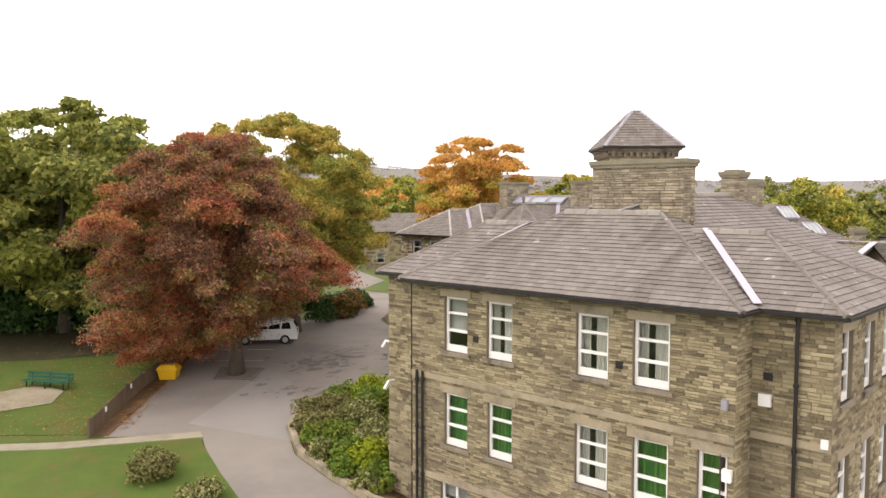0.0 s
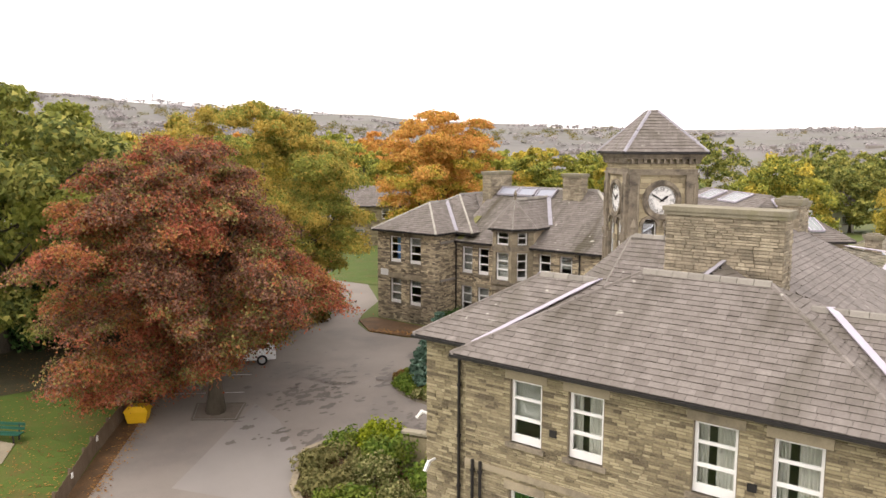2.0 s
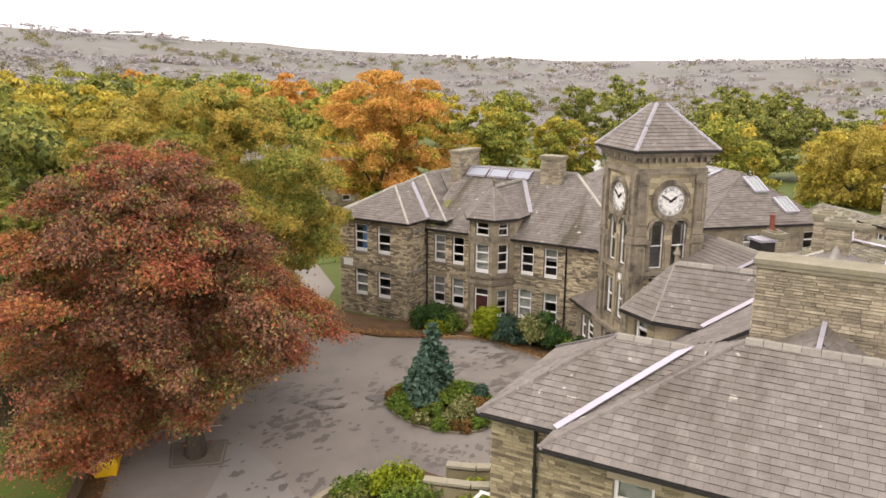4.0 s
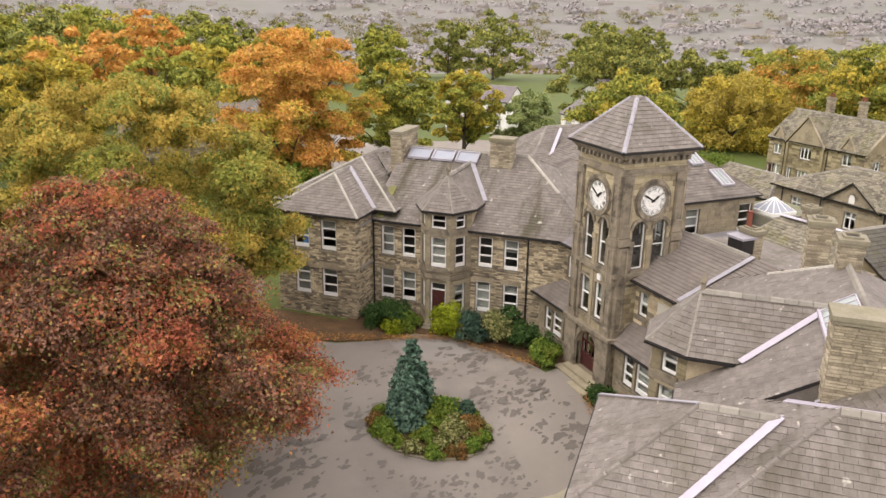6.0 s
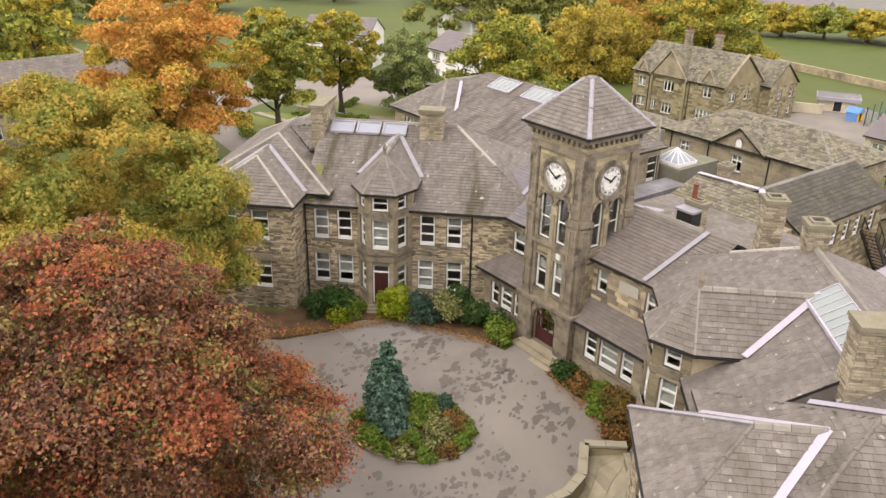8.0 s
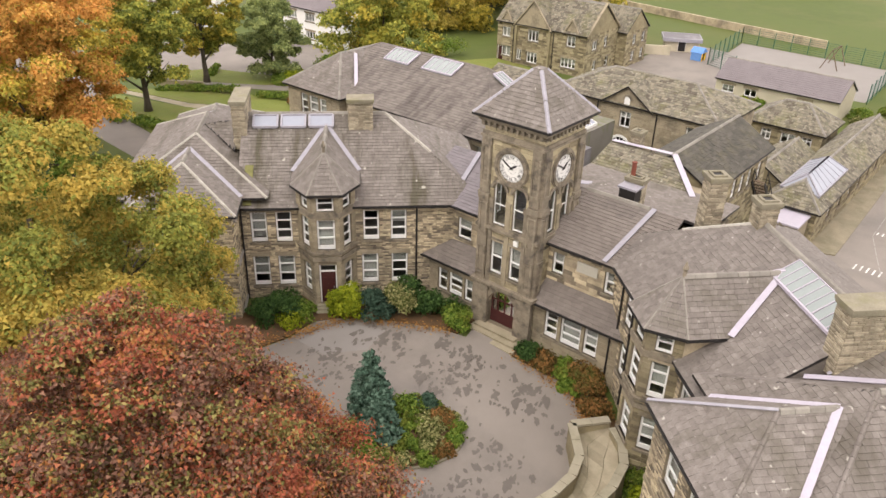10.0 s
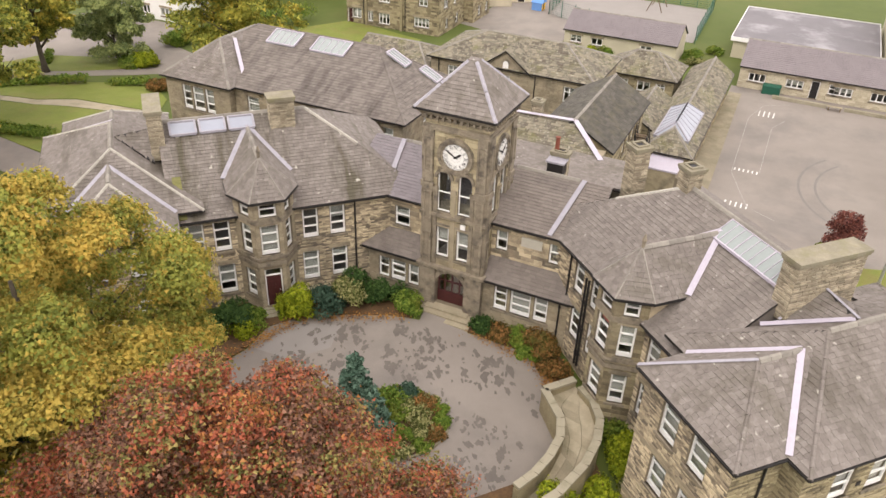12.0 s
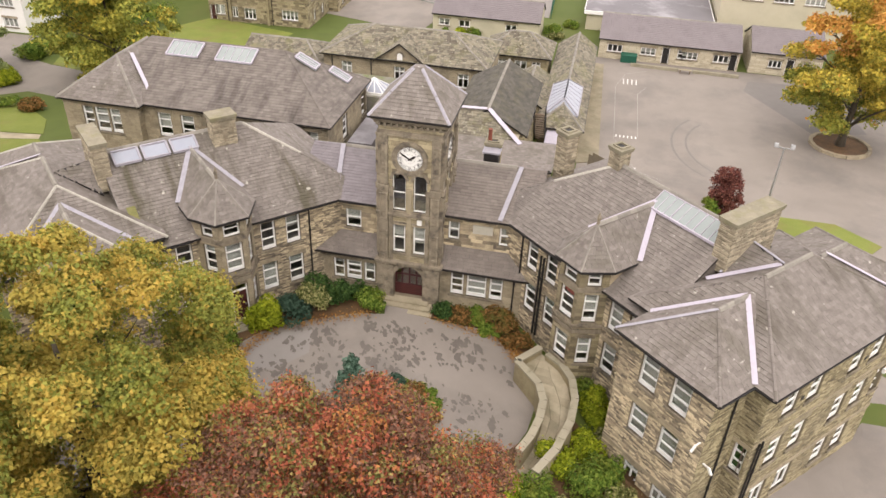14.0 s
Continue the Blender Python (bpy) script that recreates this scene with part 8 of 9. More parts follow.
for a in (-2.3, 2.4):
    chimney(gh, gb_.p(a, 0.3), gb_.ux, 0.8, 0.7, 5.0, 8.9, seed=71)
    for e in (-0.2, 0.2):
        pt_ = MB()
        pt_.tube([gb_.p(a + e, 0.3, 8.8), gb_.p(a + e, 0.3, 9.4)], [0.14, 0.11], 8)
        part("chimney_pot", pt_, TERRACOTTA, gh)
pipe(gh, *gb_.p(2.1, -4.35), -2.4, 3.3)
pipe(gh, *gb_.p(-4.4, -4.35), -2.4, 3.3)
gk_ = Box(80.2, 83.0, -89, 11.0, 6.4)
house("gatehouse_wing", "rear stone wing of the gatehouse with mossy roof", gk_, -2.4, 2.7, 5.5, (0, 0), wall_mat=STONE, roof_mat=STONE_SLATE, gauge=0.36, width=(0.3, 0.6), wins=[(1, s, z, 0.9, 1.3, "two") for s in (2.4, 5.2) for z in (-1.5, 0.8)] + [(0, 5.2, 0.7, 0.8, 1.2, "two"), (0, 5.2, -1.5, 0.8, 1.3, "two")])

# playground buildings
mb_ = Box(74.3, 30.8, 90, 17.4, 9.2)
house("infant_block", "long single-storey stone-faced school block with tiled roof", mb_, -2.2, 0.4, 2.4, (0, 0), wins=[(2, s, -1.3, 1.9, 1.0, "mullion") for s in (2.0, 6.2, 11.4, 15.2)] + [(2, 10.2, -1.3, 0.7, 1.2, "two")], doors=[(2, 8.4, -2.1, 0.95, 2.05), (2, 16.7, -2.1, 0.95, 2.05)], stone=True, wall_mat=PALE_STONE, roof_mat=TILE_GREY, gauge=0.35, width=(0.3, 0.34), door_mat=BLACK_IRON)
fb_ = Box(74.0, 16.5, 90, 8.5, 8.0)
house("infant_annexe", "small single-storey stone-faced annexe with tiled roof", fb_, -2.2, 0.6, 2.6, (0, 0), wins=[(2, 3.0, -1.3, 1.6, 1.0, "mullion"), (2, 6.6, -1.3, 0.7, 1.0, "two")], doors=[(2, 4.8, -2.1, 0.95, 2.05)], wall_mat=PALE_STONE, roof_mat=TILE_GREY, gauge=0.35, width=(0.3, 0.34), door_mat=BLACK_IRON)
house("sports_hall", "flat-roofed cream school hall with white fascia", Box(89.6, 33.4, 90, 17, 17), -2.2, 0.2, 0.2, stone=False, core=RENDERED, flat=True)
house("tall_hall", "tall cream school hall with a strip of clerestory windows", Box(92, 14, 90, 20, 18), -2.2, 5.6, 5.6, stone=False, core=RENDERED, flat=True, wins=[(2, s, 3.4, 2.6, 1.6, "mullion") for s in (4, 8, 12, 16)])
cb_ = Box(76.0, 55.0, 90, 14.6, 6.4)
house("nursery_block", "cream single-storey nursery with grey roof", cb_, -2.2, 0.5, 2.4, (0, 0), stone=False, core=RENDERED, roof_mat=TILE_GREY, gauge=0.35, width=(0.3, 0.34), wins=[(2, s, -1.1, 1.5, 0.95, "mullion") for s in (1.6, 4.4, 10.8)])
# houses over the road
for cx, cy, an in ((52.2, 146.4, -50), (59.2, 118.3, -90), (84, 150, 20)):
    house("white_house", "white rendered two-storey house with grey tiled roof", Box(cx, cy, an, 12.5, 8), -2.6, 2.8, 5.2, (0, 0), stone=False, core=WHITEWALL, roof_mat=TILE_GREY, gauge=0.4, width=(0.35, 0.4), group="houses over the road", wins=[(i, s, z, 2.0, 1.15, "mullion") for i in (0, 2) for s in (2.2, 6.2, 10.2) for z in (-1.6, 1.0)] + [(3, 4, 1.0, 1.3, 1.1, "two"), (3, 4, -1.6, 1.5, 1.2, "mullion")])
ab = Box(-3.0, 114, 8, 17, 8)
house("stone_annexe", "two-storey stone annexe with slate roof beyond the wing", ab, 0, 5.4, 7.9, (0, 0), wins=[(0, s, z, 1.1, 1.4, "two") for s in (2, 5.5, 9, 12.5, 15.5) for z in (0.9, 3.6)])
for i, (cx, cy, an, L) in enumerate(((-62, 210, 10, 40), (-90, 250, 5, 36), (-40, 260, 14, 30), (-75, 160, 60, 14))):
    house("far_terrace", "distant terrace of houses with grey roofs", Box(cx, cy, an, L, 8), ground_z(cx, cy), ground_z(cx, cy) + 5, ground_z(cx, cy) + 7.4, (0, 0), stone=False, core=WHITEWALL if i % 2 else RENDERED, roof_mat=SLATE_BROWN, gauge=0.6, width=(0.8, 1.2), group="distant terraces", wins=[(0, s, ground_z(cx, cy) + z, 1.4, 1.2, "two") for s in np.arange(3, L - 2, 5) for z in (1, 3.4)])


def town():
    """Far roofs and walls down in the valley."""
    rnd = random.Random(12)
    w, r = MB(), MB()
    for _ in range(620):
        a = radians(rnd.uniform(-45, 60))
        d = rnd.uniform(520, 2300)
        x, y = math.sin(a) * d, math.cos(a) * d
        z, L, W, h = ground_z(x, y), rnd.uniform(9, 45), rnd.uniform(8, 14), rnd.uniform(5, 9)
        b = Box(x, y, rnd.choice((0, 20, 60, 100)), L, W)
        q = [b.p(-L / 2, -W / 2), b.p(L / 2, -W / 2), b.p(L / 2, W / 2), b.p(-L / 2, W / 2)]
        w.prism(q, z - 3, z + h)
        e, f = b.p(-L / 2, 0, z + h + 3), b.p(L / 2, 0, z + h + 3)
        q = [(*p, z + h) for p in q]
        r.poly(q[0], q[1], f, e)
        r.poly(q[2], q[3], e, f)
        r.poly(q[1], q[2], f)
        r.poly(q[3], q[0], e)
    t = thing("valley_town", (0, 900, ground_z(0, 900)), "distant town of pale houses in the valley", "town", kind="stuff")
    part("house_wall", w, FAR_WALL, t, kind="stuff")
    part("house_roof", r, TILE_GREY, t, kind="stuff")


town()


def mast(x, y, h):
    z = ground_z(x, y)
    mb = MB()
    for k in range(4):
        a = math.tau * k / 4 + 0.4
        mb.bar((x + math.cos(a) * h * 0.08, y + math.sin(a) * h * 0.08, z), (x, y, z + h), h * 0.012, h * 0.012, up=(0.3, 0.9, 0.1))
    for f in (0.55, 0.7, 0.82):
        mb.bar((x - h * 0.1, y, z + h * f), (x + h * 0.1, y, z + h * f), h * 0.01, h * 0.01)
    single("pylon", mb, STEEL, "grey steel lattice pylon on the far hill", "pylon", "pylons")


for x, y, h in ((-560, 2250, 60), (-360, 1900, 46), (-640, 2400, 52)):
    mast(x, y, h)

# ---- grounds behind the school ----
draped("playground", [(30, 39.9), (40, 40.0), (66, 40.1), (69.75, 40.1), (69.75, 10), (50, -4), (28, -4), (15, 10), (13.5, 20), (17.5, 24.5), (24, 32)], 0.03, ASPHALT, "large grey asphalt playground", "playground")
draped("service_road", [(0.5, 25.5), (9.5, 20.5), (17, 23), (24, 31), (34, 24), (40, 0), (30, -14), (6, -14), (-1, 10)], 0.012, ASPHALT, "worn asphalt round the end of the wing", "drive")
draped("side_walk", [(38, 40.05), (67, 40.05), (67, 38.6), (39, 37.9)], 0.12, PAVING, "paved stone walk beside the playground", "pavement", depth=0.15)
draped("lawn", [(24, 28.5), (28.4, 31), (31.5, 24), (31.5, 17.8), (28, 15), (21, 20)], 0.06, LAWN_PALE, "small lawn behind the south wing", "lawn", depth=0.1)
draped("lawn", [(18.3, 109), (21.5, 100), (23, 97), (25.8, 89), (22.9, 84.5), (13.5, 84), (14.2, 93), (16, 106)], 0.05, LAWN_PALE, "lawn beyond the north wing", "lawn", depth=0.1)
draped("lawn", [(20, 110), (26.5, 106.5), (30.5, 103), (34.6, 97.4), (31, 92), (27.2, 89.5), (25.4, 98.6), (22.8, 101.2)], 0.05, LAWN_PALE, "lawn with hedges below the drive", "lawn", depth=0.1)
draped("lawn", [(26, 116), (35.7, 116), (38.8, 110.6), (40.6, 106.8), (39.9, 101.9), (36.8, 104.4), (32.8, 107.6), (28, 112)], 0.05, LAWN_PALE, "lawn beside the car park", "lawn", depth=0.1)
draped("lawn", [(46.3, 102.3), (48.4, 103), (54, 105), (58, 102), (55.4, 97), (50, 92), (45, 95)], 0.05, LAWN_PALE, "lawn behind the hall", "lawn", depth=0.1)
draped("path", [(18.8, 110), (19.8, 110.3), (22.7, 101.0), (25.2, 98.4), (27.0, 89.6), (25.9, 89.0), (23.1, 97.2), (21.6, 99.9)], 0.04, PAVING, "pale footpath across the lawn", "path")
draped("road", [(9.5, 82), (13.0, 82), (15.5, 106), (19, 112), (24, 116.5), (31.3, 106.0), (38.2, 99.6), (36, 84), (44, 84), (45, 95), (45.9, 99.9), (46.2, 102.5), (47.4, 106.3), (49, 110), (54.5, 110), (54.5, 126), (44, 136), (28, 134), (18, 138), (14, 180), (8, 250), (-6, 250), (2, 180), (9.5, 130), (11, 108)], 0.03, ASPHALT, "grey road and car park beyond the lawns", "road")
draped("lawn", [(52, 82), (66, 80), (69, 93), (62, 97), (54, 93)], 0.05, LAWN_PALE, "lawn before the gatehouse", "lawn", depth=0.1)
draped("yard", [(72, 64), (96, 60), (98, 78), (84, 78.5), (76, 79)], 0.04, ASPHALT, "asphalt yard by the nursery", "yard")
for i, (x0, y0, x1, y1, h, w) in enumerate(((27, 106, 30.2, 102.9, 1.0, 1.7), (23.5, 107.5, 26.5, 105.6, 0.8, 1.3), (31.6, 100.4, 33.9, 97.6, 1.0, 1.7), (46.6, 106, 52.4, 104.3, 2.0, 2.4), (55, 103, 66, 98, 3.0, 3.0), (13.8, 100, 15.8, 106, 0.9, 1.4), (16.6, 92, 15, 98, 0.9, 1.8), (32.5, 112, 36, 115, 0.7, 1.0))):
    t_ = thing("hedge", ((x0 + x1) / 2, (y0 + y1) / 2, ground_z((x0 + x1) / 2, (y0 + y1) / 2)), "clipped green hedge beside the lawn", "hedge", "hedges")
    g = np.random.default_rng(500 + i)
    k = int(math.dist((x0, y0), (x1, y1)) * 2.2)
    f = np.linspace(0, 1, k)
    c = np.stack([(x0 + (x1 - x0) * f) - (x0 + x1) / 2 + g.normal(size=k) * 0.15, (y0 + (y1 - y0) * f) - (y0 + y1) / 2 + g.normal(size=k) * 0.15, np.full(k, h * 0.45)], 1)
    o_ = new("foliage", leaf_mesh("foliage", c, np.full(k, w * 0.5), k * 130, 0.15, SHRUB_GREEN, 510 + i, flat=h / w))
    o_.parent = t_
    o_["kind"] = "stuff"


def lines(name, segs, w, label, mat=None):
    t = thing(name, (*segs[0][0], ground_z(*segs[0][0])), label, "marking", kind="structure")
    for a, b in segs:
        d = Vector((b[0] - a[0], b[1] - a[1])).normalized() * w / 2
        n = Vector((-d.y, d.x))
        k = max(1, int(math.dist(a, b) / 1.5))
        mb = MB()
        for i in range(k):
            p = Vector(a).lerp(Vector(b), i / k)
            q = Vector(a).lerp(Vector(b), (i + 0.86) / k)
            z0, z1 = ground_z(*p) + 0.045, ground_z(*q) + 0.045
            mb.poly((*(p - n), z0), (*(q - n), z1), (*(q + n), z1), (*(p + n), z0))
        part("painted_line", mb, mat or ROADPAINT, t)


lines("playground_marking", [((37.6, 34.4 + 0.45 * i), (38.9, 34.4 + 0.45 * i)) for i in range(5)] + [((61, 34.5 + 0.5 * i), (63, 34.5 + 0.5 * i)) for i in range(4)] + [((45.5, 34.4 + 0.4 * i), (46.2, 34.4 + 0.4 * i)) for i in range(6)], 0.12, "short white hatched playground markings")
lines("playground_line", [((36.5, 32.0), (38, 34.3)), ((38, 34.3), (45, 36.6)), ((45, 36.6), (60, 36.9)), ((60, 36.9), (64.5, 35.8)), ((64.5, 35.8), (66.4, 33)), ((46, 34.2), (58, 34.3)), ((58, 34.3), (61, 33.2))], 0.05, "faint worn white line round the playground", FADED)
lines("parking_bay", [((-15.2, y), (-11.0, y)) for y in (47.9, 50.8, 53.9, 57.0)], 0.1, "white painted parking bay lines")


def tyre_marks():
    mb = MB()
    for r in (8.0, 9.6):
        for k in range(22):
            a, c = radians(50 + 4.0 * k), radians(54 + 4.0 * k)
            pts = [(46 + rr * math.cos(x), 22 + 0.9 * rr * math.sin(x)) for rr, x in ((r, a), (r + 0.25, a), (r + 0.25, c), (r, c))]
            mb.poly(*[(x, y, ground_z(x, y) + 0.04) for x, y in pts][::-1])
    single("tyre_mark", mb, TYRE, "curved dark tyre marks on the playground", "stain", kind="stuff")


tyre_marks()


# ---- small things by the drive ----
def grit_bin(x, y):
    z = ground_z(x, y)
    t = thing("grit_bin", (x, y, z), "yellow plastic grit bin by the fence", "bin")
    b = MB()
    b.hexa([(x - 0.45, y - 0.32, z), (x + 0.45, y - 0.32, z), (x + 0.45, y + 0.32, z), (x - 0.45, y + 0.32, z), (x - 0.58, y - 0.42, z + 0.62), (x + 0.58, y - 0.42, z + 0.62), (x + 0.58, y + 0.42, z + 0.62), (x - 0.58, y + 0.42, z + 0.62)])
    part("body", b, YELLOW, t)
    l = MB()
    l.hexa([(x - 0.63, y - 0.47, z + 0.62), (x + 0.63, y - 0.47, z + 0.62), (x + 0.63, y + 0.47, z + 0.62), (x - 0.63, y + 0.47, z + 0.62), (x - 0.42, y - 0.28, z + 0.88), (x + 0.42, y - 0.28, z + 0.88), (x + 0.42, y + 0.28, z + 0.88), (x - 0.42, y + 0.28, z + 0.88)])
    part("lid", l, YELLOW, t)


grit_bin(-16.2, 44.9)


def fence():
    t = thing("timber_fence", (-17.2, 37, -1.6), "low weathered timber fence along the lawn", "fence")
    line = [(-17.25, 36.9), (-17.3, 41.5), (-17.0, 45.0), (-16.6, 48.5), (-16.5, 54)]
    for a, b in zip(line, line[1:]):
        L = math.dist(a, b)
        k = round(L / 0.15)
        d = Vector((b[0] - a[0], b[1] - a[1], 0)).normalized()
        for i in range(k):
            x, y = a[0] + (b[0] - a[0]) * i / k, a[1] + (b[1] - a[1]) * i / k
            z = ground_z(x, y)
            mb = MB()
            mb.box((x, y, z - 0.1), d, (-d.y, d.x, 0), (0, 0, 1), 0.125, 0.025, 1.0 + 0.03 * math.sin(i * 2.3))
            part("board", mb, TIMBER, t)
            if i % 12 == 0:
                mb = MB()
                mb.box((x - 0.06, y, z - 0.2), d, (-d.y, d.x, 0), (0, 0, 1), 0.1, 0.1, 1.2)
                part("post", mb, TIMBER, t)
        rl = MB()
        for h in (0.3, 0.75):
            rl.bar((a[0] - 0.05, a[1], ground_z(*a) + h), (b[0] - 0.05, b[1], ground_z(*b) + h), 0.04, 0.08)
        part("rail", rl, TIMBER, t)
    for y in (38.6, 41.8, 43.6):
        mb = MB()
        x = -17.2
        z = ground_z(x, y)
        mb.abox(x, x + 0.03, y - 0.1, y + 0.1, z + 0.62, z + 0.86)
        part("notice", mb, WHITE, t, "small white notice plate")


fence()


def bench(x, y, ang):
    z = ground_z(x, y)
    t = thing("park_bench", (x, y, z), "long green painted bench on a paved slab", "bench")
    b = Box(x, y, ang, 3.0, 0.5)
    for i in range(3):
        mb = MB()
        mb.bar(b.p(-1.5, -0.2 + 0.17 * i, z + 0.45), b.p(1.5, -0.2 + 0.17 * i, z + 0.45), 0.14, 0.04)
        part("seat_slat", mb, GREENPAINT, t)
    for i in range(2):
        mb = MB()
        mb.bar(b.p(-1.5, 0.28 + 0.04 * i, z + 0.62 + 0.2 * i), b.p(1.5, 0.28 + 0.04 * i, z + 0.62 + 0.2 * i), 0.04, 0.14)
        part("back_slat", mb, GREENPAINT, t)
    for a in (-1.2, 0, 1.2):
        mb = MB()
        mb.bar(b.p(a, -0.2, z), b.p(a, -0.2, z + 0.45), 0.06, 0.06, up=(1, 0, 0))
        mb.bar(b.p(a, 0.22, z), b.p(a, 0.34, z + 0.9), 0.06, 0.06, up=(1, 0, 0))
        mb.bar(b.p(a, -0.2, z + 0.42), b.p(a, 0.25, z + 0.42), 0.06, 0.05)
        part("leg", mb, BLACK_IRON, t)


bench(-22.6, 43.3, -12)
draped("bench_slab", [(-25.5, 42.2), (-23.4, 39.9), (-21.2, 41.0), (-21.4, 42.8), (-23.4, 43.6)], 0.09, PAVING, "pale concrete slab in front of the bench", "slab")
draped("stone_path", [(-60, 33.2), (-18.4, 36.2), (-12.0, 37.4), (-11.7, 36.8), (-18.3, 35.5), (-60, 32.4)], 0.1, KERB, "pale stone path across the lawn", "path", depth=0.12)
kerb("trunk_kerb", [(-13.5, 44.8), (-11.2, 44.7), (-11.0, 46.6), (-13.6, 46.7)], 0.1, 0.05, KERB_DULL, "dark kerb stones framing the beech trunk", closed=True, step=0.6)
draped("trunk_bed", [(-13.4, 44.9), (-11.3, 44.8), (-11.1, 46.5), (-13.5, 46.6)], 0.06, TRODDEN, "bare soil under the beech", "flower bed")


def car(x, y, ang, paint, label, name="car"):
    z = ground_z(x, y) + 0.03
    b = Box(x, y, ang, 4.4, 1.8)
    t = thing(name, (x, y, z), label, "car", "parked cars")
    prof = [(-2.2, 0.35), (-2.2, 0.75), (-2.05, 0.95), (-1.15, 1.05), (-0.55, 1.58), (0.9, 1.68), (1.85, 1.6), (2.12, 1.1), (2.2, 0.9), (2.2, 0.35)]
    body = MB()
    n = len(prof)
    for s in (-1, 1):
        for a, h in prof:
            tuck = 0.9 - (0.14 if h > 1.2 else 0.0)
            body.v.append(b.p(a, s * tuck, z + h))
    body.f.append(tuple(reversed(range(n))))
    body.f.append(tuple(range(n, 2 * n)))
    for i in range(n):
        j = (i + 1) % n
        body.f.append((i, j, n + j, n + i))
    part("body", body, paint, t)
    for s in (-1, 1):
        for a0, a1 in ((-0.6, 0.15), (0.25, 1.0), (1.1, 1.75)):
            g_ = MB()
            q = [b.p(a0 - (0.3 if a0 < -0.5 else 0), s * 0.895, z + 1.08), b.p(a1, s * 0.895, z + 1.08), b.p(a1 - (0.1 if a1 > 1.5 else 0), s * 0.775, z + 1.5), b.p(a0 + 0.1, s * 0.775, z + 1.5)]
            g_.poly(*(q if s < 0 else q[::-1]))
            part("side_window", g_, CARGLASS, t)
    g_ = MB()
    g_.poly(b.p(2.17, -0.7, z + 1.1), b.p(2.17, 0.7, z + 1.1), b.p(1.93, 0.62, z + 1.52), b.p(1.93, -0.62, z + 1.52))
    part("rear_window", g_, CARGLASS, t)
    g_ = MB()
    g_.poly(b.p(-1.14, 0.72, z + 1.08), b.p(-1.14, -0.72, z + 1.08), b.p(-0.62, -0.66, z + 1.52), b.p(-0.62, 0.66, z + 1.52))
    part("windscreen", g_, CARGLASS, t)
    for a in (-1.35, 1.35):
        for s in (-1, 1):
            w_ = MB()
            w_.tube([b.p(a, s * 0.72, z + 0.33), b.p(a, s * 0.93, z + 0.33)], [0.33, 0.33], 16)
            wh = part("wheel", w_, RUBBER, t)
            r_ = MB()
            r_.tube([b.p(a, s * 0.93, z + 0.33), b.p(a, s * 0.945, z + 0.33)], [0.2, 0.18], 12)
            part("rim", r_, STEEL, wh)
    for s in (-1, 1):
        l_ = MB()
        l_.box(b.p(2.19, s * 0.72, z + 0.8), (*b.ux, 0), (*b.uy, 0), (0, 0, 1), 0.06, 0.18, 0.3)
        part("tail_light", l_, REDCAR, t)


car(-12.4, 53.4, 8, CARPAINT, "white estate car parked under the trees")
car(88.5, 104, 10, REDCAR, "dark red car parked beyond the gatehouse")
car(93, 100, 10, CARPAINT, "white car parked beyond the gatehouse")


def lamp_post(x, y, h):
    z = ground_z(x, y)
    t = thing("floodlight_mast", (x, y, z), "grey steel mast with twin floodlights", "lamp post")
    p = MB()
    p.tube([(x, y, z), (x, y, z + h)], [0.11, 0.06], 10)
    part("pole", p, STEEL, t)
    c = MB()
    c.bar((x - 0.1, y - 0.7, z + h), (x + 0.1, y + 0.7, z + h), 0.08, 0.08)
    part("crossbar", c, STEEL, t)
    for s in (-0.6, 0.6):
        l = MB()
        l.box((x, y + s, z + h + 0.05), (1, 0, 0), (0, 1, 0), (0.3, 0, 1), 0.2, 0.3, 0.26)
        part("floodlight", l, STEEL, t)


lamp_post(27.5, 24.6, 7.6)


def cctv(x, y, z, d):
    t = thing("security_camera", (x, y, z), "white security camera on a wall bracket", "camera", "security cameras")
    a = MB()
    a.bar((x, y, z), (x + d[0] * 0.45, y + d[1] * 0.45, z), 0.07, 0.07)
    part("bracket", a, WHITE, t)
    b = MB()
    b.bar((x + d[0] * 0.35, y + d[1] * 0.35, z + 0.02), (x + d[0] * 0.6, y + d[1] * 0.6, z - 0.28), 0.11, 0.11)
    part("housing", b, WHITE, t)


SW = Wing(True)
cctv(*SW.p(18.3, 2.12), 4.1, (-S47, C47))
cctv(*SW.p(18.52, 1.7), 2.6, (-C47, -S47))


